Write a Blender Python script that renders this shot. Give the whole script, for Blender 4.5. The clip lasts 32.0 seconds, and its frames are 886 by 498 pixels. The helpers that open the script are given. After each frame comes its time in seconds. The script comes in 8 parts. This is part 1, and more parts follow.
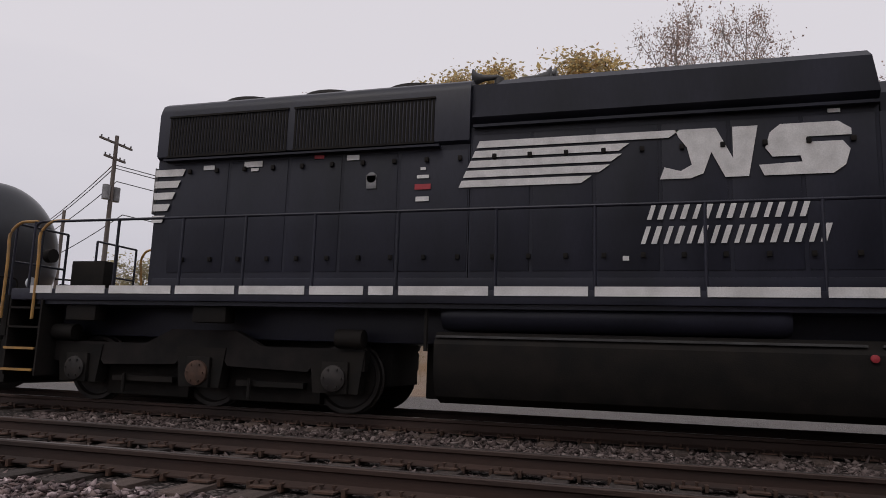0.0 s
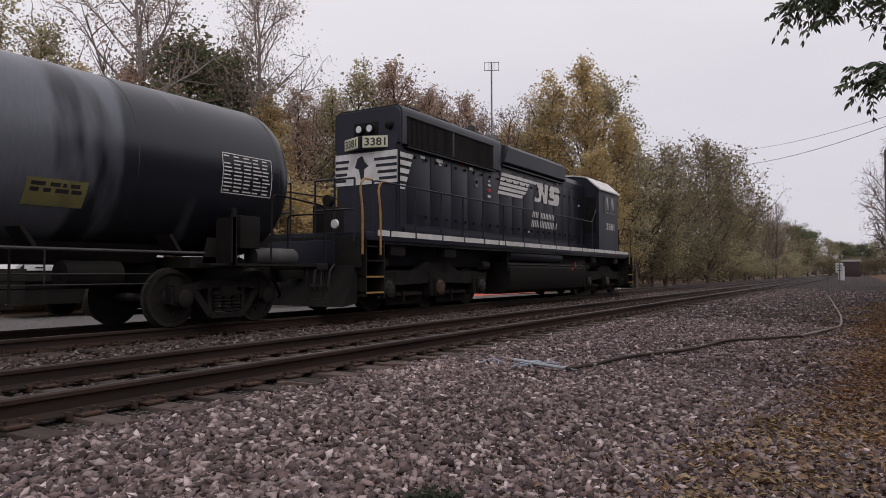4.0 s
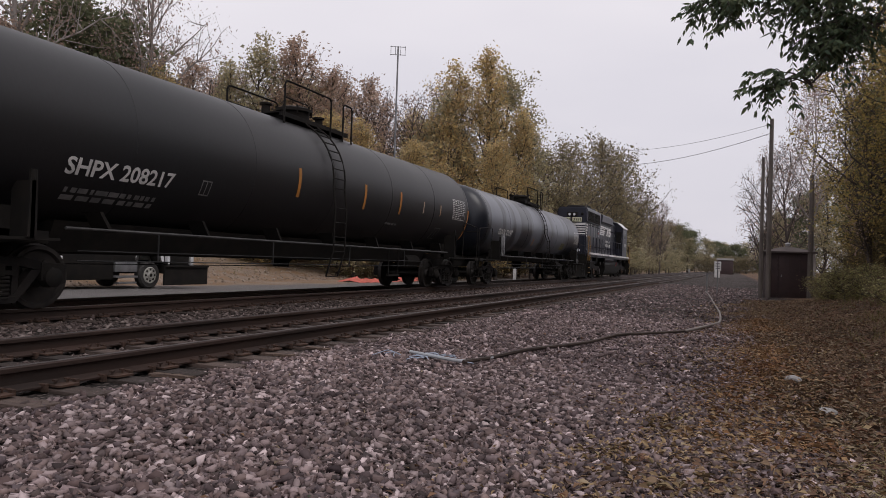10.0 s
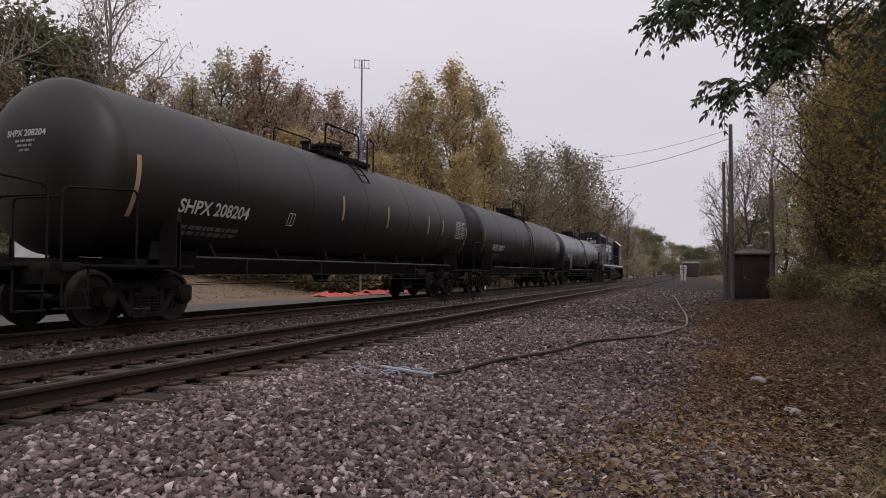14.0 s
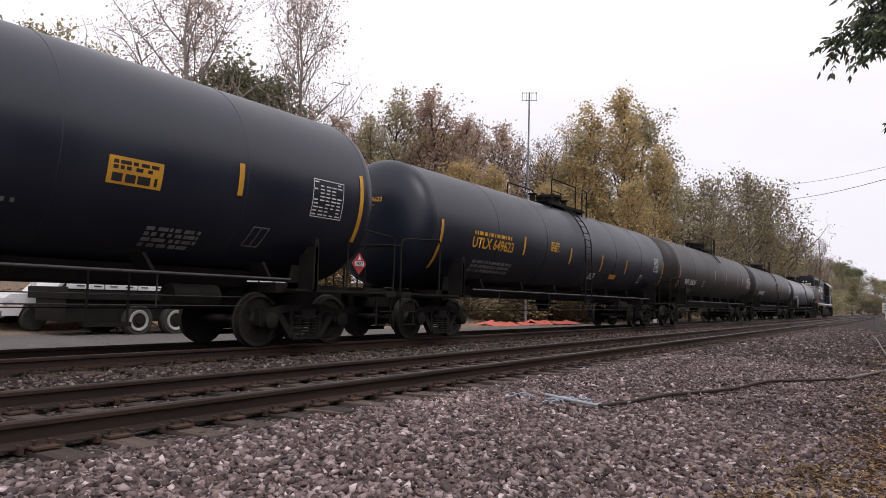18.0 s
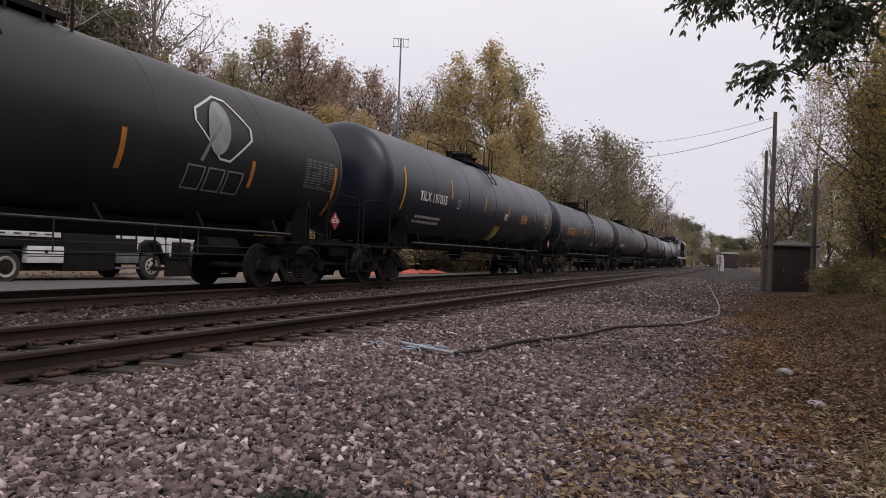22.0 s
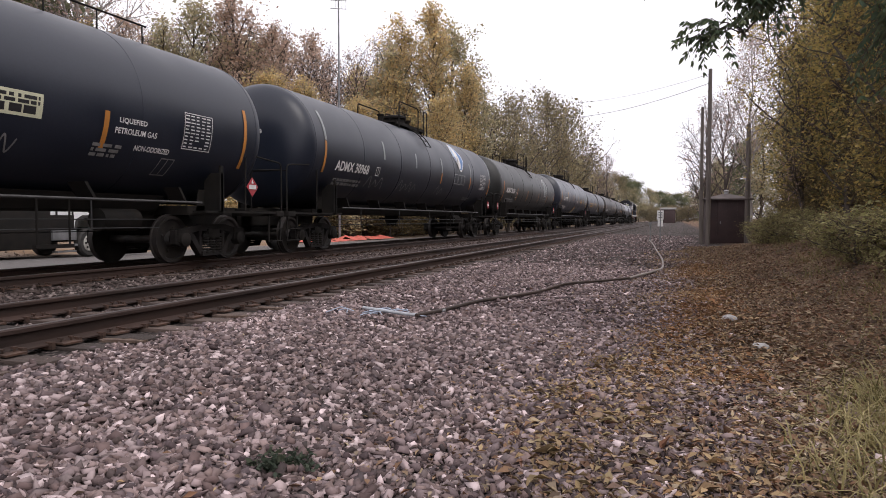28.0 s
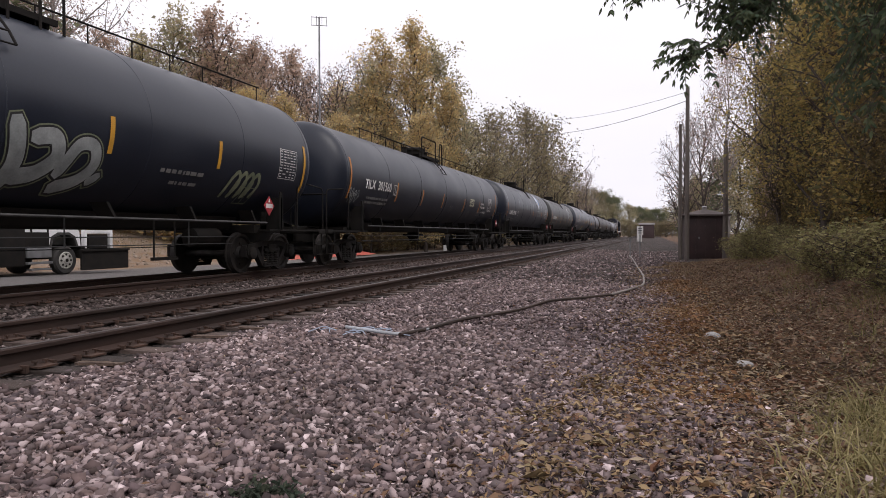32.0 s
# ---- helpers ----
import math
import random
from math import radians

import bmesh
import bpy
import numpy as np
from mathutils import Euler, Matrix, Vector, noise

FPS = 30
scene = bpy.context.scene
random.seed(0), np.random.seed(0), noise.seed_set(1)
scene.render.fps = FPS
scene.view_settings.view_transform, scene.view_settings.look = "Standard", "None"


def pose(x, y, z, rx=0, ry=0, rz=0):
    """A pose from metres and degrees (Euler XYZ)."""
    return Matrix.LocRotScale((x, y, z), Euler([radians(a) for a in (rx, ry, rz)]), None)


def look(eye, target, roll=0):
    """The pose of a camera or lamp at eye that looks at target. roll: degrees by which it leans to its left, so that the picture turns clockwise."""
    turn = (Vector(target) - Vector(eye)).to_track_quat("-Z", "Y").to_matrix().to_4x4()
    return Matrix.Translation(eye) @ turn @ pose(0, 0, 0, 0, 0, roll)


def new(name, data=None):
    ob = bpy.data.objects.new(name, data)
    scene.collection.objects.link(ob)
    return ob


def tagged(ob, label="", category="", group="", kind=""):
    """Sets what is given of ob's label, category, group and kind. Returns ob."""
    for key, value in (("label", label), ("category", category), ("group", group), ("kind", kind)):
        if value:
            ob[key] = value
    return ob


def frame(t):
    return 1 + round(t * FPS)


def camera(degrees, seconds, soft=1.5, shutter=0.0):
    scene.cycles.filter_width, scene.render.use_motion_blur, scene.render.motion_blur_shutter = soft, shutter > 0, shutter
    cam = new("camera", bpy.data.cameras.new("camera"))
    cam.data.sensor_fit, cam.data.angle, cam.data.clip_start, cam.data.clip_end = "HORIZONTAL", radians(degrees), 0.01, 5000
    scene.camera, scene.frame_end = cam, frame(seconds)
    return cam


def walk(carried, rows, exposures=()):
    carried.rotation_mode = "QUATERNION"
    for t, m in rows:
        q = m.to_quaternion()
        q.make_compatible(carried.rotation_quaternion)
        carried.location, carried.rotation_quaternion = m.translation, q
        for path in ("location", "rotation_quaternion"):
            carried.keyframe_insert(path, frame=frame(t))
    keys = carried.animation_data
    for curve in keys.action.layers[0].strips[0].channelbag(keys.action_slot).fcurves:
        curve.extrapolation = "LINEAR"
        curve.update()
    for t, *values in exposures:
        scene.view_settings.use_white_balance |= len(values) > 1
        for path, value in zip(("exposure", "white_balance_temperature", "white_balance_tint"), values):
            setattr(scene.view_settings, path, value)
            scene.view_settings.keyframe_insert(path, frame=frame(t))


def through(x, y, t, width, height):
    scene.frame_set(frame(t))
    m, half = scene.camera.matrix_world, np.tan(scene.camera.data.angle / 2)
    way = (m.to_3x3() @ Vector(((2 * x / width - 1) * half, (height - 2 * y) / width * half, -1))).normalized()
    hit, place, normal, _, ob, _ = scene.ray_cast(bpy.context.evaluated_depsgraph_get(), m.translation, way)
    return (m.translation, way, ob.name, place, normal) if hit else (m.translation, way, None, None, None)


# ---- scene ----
cam = camera(65.10, 32.0, soft=0.9)
walk(cam, [(t, pose(x, y, z, a, b, c)) for t, x, y, z, a, b, c in (
    (0.0, -0.123, -0.125, 1.027, 98.87, -1.82, 16.12),
    (0.5, -0.108, -0.120, 1.052, 100.12, -0.05, -1.35),
    (1.0, -0.105, -0.067, 1.086, 99.77, 1.58, -16.03),
    (1.5, -0.068, -0.027, 1.050, 99.30, -0.85, -31.97),
    (2.0, -0.122, -0.109, 1.034, 97.65, -1.71, -42.62),
    (2.5, -0.161, -0.080, 1.066, 96.01, 0.65, -49.50),
    (3.0, -0.157, -0.060, 1.068, 94.38, 0.30, -54.34),
    (3.5, -0.255, -0.091, 1.061, 93.96, 0.39, -55.93),
    (4.0, -0.215, -0.070, 1.036, 91.99, 0.05, -59.07),
    (4.5, -0.174, -0.019, 1.031, 91.13, -0.90, -62.57),
    (6.5, -0.031, -0.082, 1.034, 91.17, -1.60, -66.81),
    (7.0, 0.018, -0.057, 1.043, 90.36, -2.18, -63.46),
    (7.5, 0.066, 0.028, 1.060, 87.85, -0.18, -65.14),
    (8.0, 0.095, 0.072, 1.073, 91.28, -2.00, -64.76),
    (8.5, 0.079, 0.059, 1.069, 91.16, -1.47, -64.87),
    (9.0, 0.080, 0.070, 1.065, 90.96, -1.28, -66.35),
    (9.5, 0.098, 0.082, 1.062, 90.59, -1.46, -66.66),
    (10.0, 0.071, 0.076, 1.060, 91.00, -1.91, -67.42),
    (10.5, 0.063, 0.073, 1.069, 91.60, -2.00, -67.01),
    (11.0, 0.057, 0.069, 1.079, 91.65, -2.83, -67.58),
    (11.5, 0.074, 0.065, 1.086, 92.43, -1.42, -69.12),
    (12.0, 0.080, 0.054, 1.075, 92.58, -1.75, -70.42),
    (12.5, 0.069, 0.043, 1.078, 92.69, -1.05, -69.84),
    (13.0, 0.073, 0.048, 1.079, 92.19, -1.14, -70.49),
    (13.5, 0.065, 0.054, 1.082, 92.35, -0.43, -69.98),
    (15.5, 0.059, 0.044, 1.091, 89.29, -0.50, -69.33),
    (16.0, -0.032, 0.018, 1.051, 91.69, -1.46, -54.78),
    (16.5, -0.039, -0.003, 1.067, 91.13, -1.35, -50.40),
    (17.0, -0.131, 0.004, 1.086, 92.97, -2.03, -51.39),
    (17.5, -0.159, -0.023, 1.085, 93.37, -2.63, -53.18),
    (18.0, -0.155, -0.051, 1.067, 94.23, -1.55, -56.34),
    (18.5, -0.103, -0.052, 1.055, 91.46, -0.10, -62.57),
    (19.0, -0.022, -0.009, 1.049, 88.08, -1.10, -64.09),
    (19.5, 0.016, -0.030, 1.058, 89.16, -0.54, -66.46),
    (20.0, 0.123, 0.024, 1.107, 89.85, -1.19, -66.78),
    (20.5, 0.183, -0.065, 1.041, 91.60, -2.01, -69.21),
    (21.0, 0.180, -0.112, 1.019, 91.01, -1.09, -72.48),
    (21.5, 0.151, -0.048, 1.037, 90.22, -0.72, -70.80),
    (22.0, 0.116, -0.050, 1.050, 90.40, -2.12, -67.06),
    (22.5, 0.068, -0.075, 1.057, 91.16, -2.26, -64.13),
    (23.0, 0.069, -0.024, 1.064, 91.74, -3.85, -65.08),
    (23.5, -0.018, 0.022, 1.069, 92.23, -2.68, -67.96),
    (24.0, -0.035, 0.074, 1.042, 91.56, -0.39, -69.75),
    (24.5, -0.028, 0.035, 1.043, 90.59, -1.46, -72.76),
    (25.0, -0.010, 0.066, 1.036, 88.54, -0.56, -73.26),
    (25.5, -0.005, 0.069, 1.045, 88.59, -0.57, -73.14),
    (27.5, -0.007, 0.057, 1.044, 88.32, -0.88, -71.17),
    (28.0, -0.006, 0.048, 1.035, 87.55, -0.05, -71.60),
    (28.5, 0.014, 0.062, 1.050, 87.54, -0.14, -70.59),
    (29.0, 0.040, 0.074, 1.075, 89.48, -0.96, -71.37),
    (29.5, 0.042, 0.039, 1.060, 90.31, -1.36, -71.46),
    (30.0, 0.106, 0.057, 1.063, 90.60, -0.04, -72.76),
    (30.5, 0.092, 0.036, 1.052, 90.22, 1.39, -73.33),
    (31.0, 0.086, 0.071, 1.064, 89.08, -0.07, -74.95),
    (31.5, 0.056, 0.116, 1.054, 88.91, -1.24, -73.08),
    (32.0, 0.031, 0.095, 1.064, 88.83, 0.07, -73.20),
)], exposures=((0.0, -0.30, 6500, 14), (0.5, -0.10, 6500, 14), (1.0, 0.72, 6500, 14), (1.2, 0.80, 6500, 14), (1.5, 0.40, 6500, 14), (2.0, 0.15, 6500, 14), (3.0, -0.12, 6500, 14), (4.0, -0.10, 6500, 14), (7.0, 0.00, 6500, 14), (8.0, 0.32, 6500, 14), (9.0, 0.02, 6500, 14), (11.0, -0.10, 6500, 14), (12.0, -0.18, 6500, 14), (13.0, -0.18, 6500, 14), (16.0, 0.12, 6500, 14), (17.0, 0.58, 6500, 14), (18.0, 0.35, 6500, 14), (19.0, 0.15, 6500, 14), (20.0, 0.34, 6500, 14), (21.0, -0.10, 6500, 14), (22.0, 0.05, 6500, 14), (23.0, 0.00, 6500, 14), (24.0, -0.08, 6500, 14), (25.0, 0.18, 6500, 14), (28.0, 0.66, 6500, 14), (29.0, 0.58, 6500, 14), (30.0, 0.34, 6500, 14), (31.0, 0.24, 6500, 14), (32.0, 0.42, 6500, 14)))

# daylight: an even overcast sky, a weak wide sun behind the cloud
world = bpy.data.worlds.new("overcast")
scene.world = world
world.use_nodes = True
wn, wl = world.node_tree.nodes, world.node_tree.links
wn.clear()
w_out, w_bg = wn.new("ShaderNodeOutputWorld"), wn.new("ShaderNodeBackground")
w_sky = wn.new("ShaderNodeTexSky")
w_sky.sky_type, w_sky.sun_disc = "NISHITA", False
w_sky.sun_elevation, w_sky.sun_rotation, w_sky.air_density, w_sky.dust_density = radians(48), radians(200), 1.2, 4.0
w_co, w_sep = wn.new("ShaderNodeTexCoord"), wn.new("ShaderNodeSeparateXYZ")
w_ramp = wn.new("ShaderNodeValToRGB")
w_noise = wn.new("ShaderNodeTexNoise")
w_noise.inputs["Scale"].default_value, w_noise.inputs["Detail"].default_value = 1.6, 4.0
w_map = wn.new("ShaderNodeMapping")
w_map.inputs["Scale"].default_value = (1, 1, 3.5)
w_add = wn.new("ShaderNodeMath")
w_add.operation = "MULTIPLY_ADD"
w_add.inputs[1].default_value, w_add.inputs[2].default_value = 0.35, -0.17
w_sum = wn.new("ShaderNodeMath")
els = w_ramp.color_ramp.elements
els[0].position, els[0].color = 0.0, (0.66, 0.66, 0.73, 1)
els[1].position, els[1].color = 0.36, (0.90, 0.88, 0.912, 1)
w_mix = wn.new("ShaderNodeMix")
w_mix.data_type = "RGBA"
w_mix.inputs["Factor"].default_value = 0.93
w_gain = wn.new("ShaderNodeMix")
w_gain.data_type, w_gain.blend_type = "RGBA", "MULTIPLY"
w_gain.inputs["Factor"].default_value = 1.0
w_gain.inputs["B"].default_value = (0.10, 0.10, 0.10, 1)
wl.new(w_co.outputs["Generated"], w_sep.inputs[0])
wl.new(w_co.outputs["Generated"], w_map.inputs[0])
wl.new(w_map.outputs[0], w_noise.inputs["Vector"])
wl.new(w_noise.outputs["Fac"], w_add.inputs[0])
wl.new(w_sep.outputs["Z"], w_sum.inputs[0])
wl.new(w_add.outputs[0], w_sum.inputs[1])
wl.new(w_sum.outputs[0], w_ramp.inputs[0])
wl.new(w_sky.outputs[0], w_gain.inputs["A"])
wl.new(w_gain.outputs["Result"], w_mix.inputs["A"])
wl.new(w_ramp.outputs[0], w_mix.inputs["B"])
wl.new(w_mix.outputs["Result"], w_bg.inputs["Color"])
w_bg.inputs["Strength"].default_value = 1.0
wl.new(w_bg.outputs[0], w_out.inputs[0])
sun = new("sun", bpy.data.lights.new("sun", "SUN"))
sun.data.energy, sun.data.angle, sun.data.color = 0.8, radians(30), (1.0, 0.97, 0.92)
sun.matrix_world = look((-20, -35, 60), (0, 0, 0))
scene.view_settings.exposure = 0.0


# ---- materials ----
def material(name, a, b=None, rough=0.7, metal=0.0, scale=2.0, fine=40.0, bump=0.0, dist=0.01, spread=0.0, stretch=(1, 1, 1), spec=0.5, each=0.0, band=(0.32, 0.68)):
    """Paint, stone or metal: two colours blended by a broad noise, a fine grain over it, and a relief."""
    m = bpy.data.materials.new(name)
    m.use_nodes = True
    n, l = m.node_tree.nodes, m.node_tree.links
    p = n["Principled BSDF"]
    p.inputs["Metallic"].default_value = metal
    p.inputs["Specular IOR Level"].default_value = spec
    b = b or tuple(v * 0.75 for v in a)
    co, mp = n.new("ShaderNodeTexCoord"), n.new("ShaderNodeMapping")
    mp.inputs["Scale"].default_value = stretch
    l.new(co.outputs["Object"], mp.inputs[0])
    big, small = n.new("ShaderNodeTexNoise"), n.new("ShaderNodeTexNoise")
    big.inputs["Scale"].default_value, big.inputs["Detail"].default_value = scale, 5.0
    small.inputs["Scale"].default_value, small.inputs["Detail"].default_value = fine, 3.0
    l.new(mp.outputs[0], big.inputs["Vector"])
    l.new(mp.outputs[0], small.inputs["Vector"])
    ramp = n.new("ShaderNodeMapRange")
    ramp.inputs["From Min"].default_value, ramp.inputs["From Max"].default_value = band
    l.new(big.outputs["Fac"], ramp.inputs["Value"])
    mix = n.new("ShaderNodeMix")
    mix.data_type = "RGBA"
    mix.inputs["A"].default_value, mix.inputs["B"].default_value = (*a, 1), (*b, 1)
    l.new(ramp.outputs[0], mix.inputs["Factor"])
    hsv = n.new("ShaderNodeHueSaturation")
    l.new(mix.outputs["Result"], hsv.inputs["Color"])
    val = n.new("ShaderNodeMapRange")
    val.inputs["To Min"].default_value, val.inputs["To Max"].default_value = 0.78, 1.22
    l.new(small.outputs["Fac"], val.inputs["Value"])
    if each:
        info, rnd, mul = n.new("ShaderNodeObjectInfo"), n.new("ShaderNodeMapRange"), n.new("ShaderNodeMath")
        rnd.inputs["To Min"].default_value, rnd.inputs["To Max"].default_value = 1 - each, 1 + each
        mul.operation = "MULTIPLY"
        l.new(info.outputs["Random"], rnd.inputs["Value"])
        l.new(rnd.outputs[0], mul.inputs[0])
        l.new(val.outputs[0], mul.inputs[1])
        l.new(mul.outputs[0], hsv.inputs["Value"])
    elif spread:
        geo, rnd, mul = n.new("ShaderNodeNewGeometry"), n.new("ShaderNodeMapRange"), n.new("ShaderNodeMath")
        rnd.inputs["To Min"].default_value, rnd.inputs["To Max"].default_value = 1 - spread, 1 + spread
        mul.operation = "MULTIPLY"
        l.new(geo.outputs["Random Per Island"], rnd.inputs["Value"])
        l.new(rnd.outputs[0], mul.inputs[0])
        l.new(val.outputs[0], mul.inputs[1])
        l.new(mul.outputs[0], hsv.inputs["Value"])
    else:
        l.new(val.outputs[0], hsv.inputs["Value"])
    l.new(hsv.outputs[0], p.inputs["Base Color"])
    rr = n.new("ShaderNodeMapRange")
    rr.inputs["To Min"].default_value, rr.inputs["To Max"].default_value = max(rough - 0.12, 0.03), min(rough + 0.12, 1)
    l.new(big.outputs["Fac"], rr.inputs["Value"])
    l.new(rr.outputs[0], p.inputs["Roughness"])
    if bump:
        bu = n.new("ShaderNodeBump")
        bu.inputs["Strength"].default_value, bu.inputs["Distance"].default_value = bump, dist
        l.new(small.outputs["Fac"], bu.inputs["Height"])
        l.new(bu.outputs[0], p.inputs["Normal"])
    return m


def palette(name, colours, rough=0.8, through=0.0):
    """Leaves, stones and other crowds: each piece takes one colour out of a row of them."""
    m = bpy.data.materials.new(name)
    m.use_nodes = True
    n, l = m.node_tree.nodes, m.node_tree.links
    p = n["Principled BSDF"]
    p.inputs["Roughness"].default_value = rough
    p.inputs["Specular IOR Level"].default_value = 0.25
    geo, ramp = n.new("ShaderNodeNewGeometry"), n.new("ShaderNodeValToRGB")
    ramp.color_ramp.interpolation = "LINEAR"
    e = ramp.color_ramp.elements
    e[0].position, e[0].color = 0.0, (*colours[0], 1)
    e[1].position, e[1].color = 1.0, (*colours[-1], 1)
    for i, c in enumerate(colours[1:-1], 1):
        e.new(i / (len(colours) - 1)).color = (*c, 1)
    l.new(geo.outputs["Random Per Island"], ramp.inputs[0])
    co, no = n.new("ShaderNodeTexCoord"), n.new("ShaderNodeTexNoise")
    no.inputs["Scale"].default_value, no.inputs["Detail"].default_value = 0.35, 3.0
    l.new(co.outputs["Object"], no.inputs["Vector"])
    val, hsv = n.new("ShaderNodeMapRange"), n.new("ShaderNodeHueSaturation")
    val.inputs["To Min"].default_value, val.inputs["To Max"].default_value = 0.65, 1.35
    l.new(no.outputs["Fac"], val.inputs["Value"])
    l.new(val.outputs[0], hsv.inputs["Value"])
    l.new(ramp.outputs[0], hsv.inputs["Color"])
    l.new(hsv.outputs[0], p.inputs["Base Color"])
    if through:
        tr, mx, out = n.new("ShaderNodeBsdfTranslucent"), n.new("ShaderNodeMixShader"), n["Material Output"]
        mx.inputs[0].default_value = through
        l.new(hsv.outputs[0], tr.inputs[0])
        l.new(p.outputs[0], mx.inputs[1])
        l.new(tr.outputs[0], mx.inputs[2])
        l.new(mx.outputs[0], out.inputs[0])
    return m


def plain(name, a, rough=0.5, metal=0.0):
    return material(name, a, tuple(v * 0.9 for v in a), rough, metal, 6.0, 60.0)


M_rail = material("rail_rust", (0.060, 0.034, 0.026), (0.030, 0.020, 0.017), 0.65, 0.35, 1.5, 30, 0.25, 0.004, stretch=(0.3, 3, 3))
M_railtop = material("rail_head_steel", (0.19, 0.17, 0.165), (0.11, 0.088, 0.08), 0.42, 0.7, 3, 60, stretch=(0.2, 6, 6))
M_tie = material("creosoted_tie", (0.075, 0.052, 0.043), (0.036, 0.026, 0.022), 0.9, 0, 2.5, 25, 0.8, 0.014, stretch=(4, 0.5, 4), each=0.6)
M_plate = material("plate_rust", (0.10, 0.055, 0.038), (0.05, 0.033, 0.026), 0.8, 0.3, 8, 60, 0.4, 0.004)
M_hose = material("hose_brown", (0.062, 0.040, 0.031), (0.026, 0.018, 0.015), 0.7, 0, 0.7, 25, 0.2, 0.004)
M_black = material("train_black", (0.018, 0.018, 0.020), (0.028, 0.028, 0.031), 0.42, 0, 1.2, 40, 0.05, 0.003)
M_loco = material("loco_black", (0.010, 0.011, 0.016), (0.024, 0.025, 0.039), 0.40, 0, 0.9, 25, 0.05, 0.003, stretch=(1, 1, 0.35), spec=0.26)
M_under = material("undergear_black", (0.011, 0.0105, 0.010), (0.021, 0.018, 0.016), 0.8, 0, 3, 50, 0.3, 0.006, spec=0.14)
M_wheel = material("wheel_steel", (0.045, 0.038, 0.034), (0.022, 0.02, 0.02), 0.6, 0.4, 5, 60, 0.2, 0.004)
M_white = material("white_paint", (0.72, 0.71, 0.70), (0.55, 0.54, 0.53), 0.6, 0, 4, 60)
M_yellow = material("yellow_sheeting", (0.62, 0.32, 0.03), (0.48, 0.24, 0.03), 0.5, 0, 3, 60)
M_orange = material("orange_sheeting", (0.52, 0.20, 0.03), (0.36, 0.15, 0.03), 0.55, 0, 3, 60)
M_palebar = material("faded_sheeting", (0.42, 0.36, 0.30), (0.52, 0.24, 0.05), 0.6, 0, 1.3, 60)
M_red = material("red_paint", (0.42, 0.035, 0.045), (0.30, 0.03, 0.04), 0.6, 0, 3, 60)
M_blue = material("blue_paint", (0.10, 0.22, 0.45), (0.08, 0.16, 0.36), 0.6, 0, 3, 60)
M_dim = material("weathered_lettering", (0.24, 0.235, 0.23), (0.15, 0.15, 0.15), 0.7, 0, 5, 60)
M_cream = material("cream_board", (0.62, 0.62, 0.44), (0.5, 0.5, 0.36), 0.5, 0, 5, 60)
M_lens = material("lamp_lens", (0.75, 0.77, 0.80), (0.55, 0.57, 0.6), 0.08, 0, 5, 60)
M_pipe = material("galvanised_pipe", (0.25, 0.25, 0.255), (0.14, 0.14, 0.145), 0.5, 0.4, 3, 50)
M_sill = material("sill_grey", (0.075, 0.074, 0.074), (0.04, 0.039, 0.039), 0.6, 0.2, 3, 50)
M_grab = material("grab_yellow", (0.42, 0.22, 0.05), (0.25, 0.15, 0.06), 0.6, 0, 5, 60)
M_glass = bpy.data.materials.new("dark_glass")
M_glass.use_nodes = True
M_glass.node_tree.nodes["Principled BSDF"].inputs["Base Color"].default_value = (0.02, 0.025, 0.03, 1)
M_glass.node_tree.nodes["Principled BSDF"].inputs["Roughness"].default_value = 0.06
M_pole = material("weathered_pole", (0.16, 0.135, 0.12), (0.09, 0.075, 0.068), 0.9, 0, 2, 30, 0.5, 0.01, stretch=(3, 3, 0.4))
M_shed = material("brown_shed_paint", (0.046, 0.022, 0.022), (0.032, 0.018, 0.018), 0.65, 0, 2, 40, 0.1, 0.004)
M_shedroof = material("shed_roof", (0.085, 0.062, 0.056), (0.06, 0.045, 0.042), 0.7, 0, 2, 40, 0.1, 0.004)
M_signal = material("aluminium_paint", (0.45, 0.45, 0.46), (0.33, 0.33, 0.34), 0.5, 0.3, 3, 40)
M_wire = material("cable_black", (0.03, 0.03, 0.032), (0.02, 0.02, 0.02), 0.6)
M_bark = material("bark", (0.115, 0.092, 0.080), (0.055, 0.045, 0.041), 0.95, 0, 3, 14, 0.8, 0.03, stretch=(1, 1, 0.25))
M_palebark = material("pale_bark", (0.34, 0.31, 0.29), (0.19, 0.165, 0.15), 0.9, 0, 2, 14, 0.6, 0.03, stretch=(1, 1, 0.4))
M_concrete = material("concrete", (0.42, 0.40, 0.39), (0.32, 0.31, 0.30), 0.9, 0, 1.2, 30, 0.3, 0.008)
M_truckwhite = material("truck_white", (0.78, 0.78, 0.79), (0.66, 0.66, 0.67), 0.35, 0, 2, 40)
M_tyre = material("tyre_rubber", (0.022, 0.021, 0.021), (0.04, 0.037, 0.034), 0.85, 0, 6, 40, 0.3, 0.004)
M_net = material("orange_net", (0.56, 0.105, 0.085), (0.42, 0.12, 0.075), 0.8, 0, 5, 40)
M_stone = palette("ballast_stone", [(0.028, 0.019, 0.021), (0.149, 0.103, 0.097), (0.054, 0.040, 0.042), (0.217, 0.158, 0.146), (0.073, 0.054, 0.057), (0.296, 0.217, 0.202), (0.124, 0.096, 0.103), (0.041, 0.031, 0.029), (0.353, 0.271, 0.269), (0.086, 0.060, 0.063), (0.433, 0.342, 0.339), (0.059, 0.043, 0.039), (0.705, 0.575, 0.577)], 0.85)
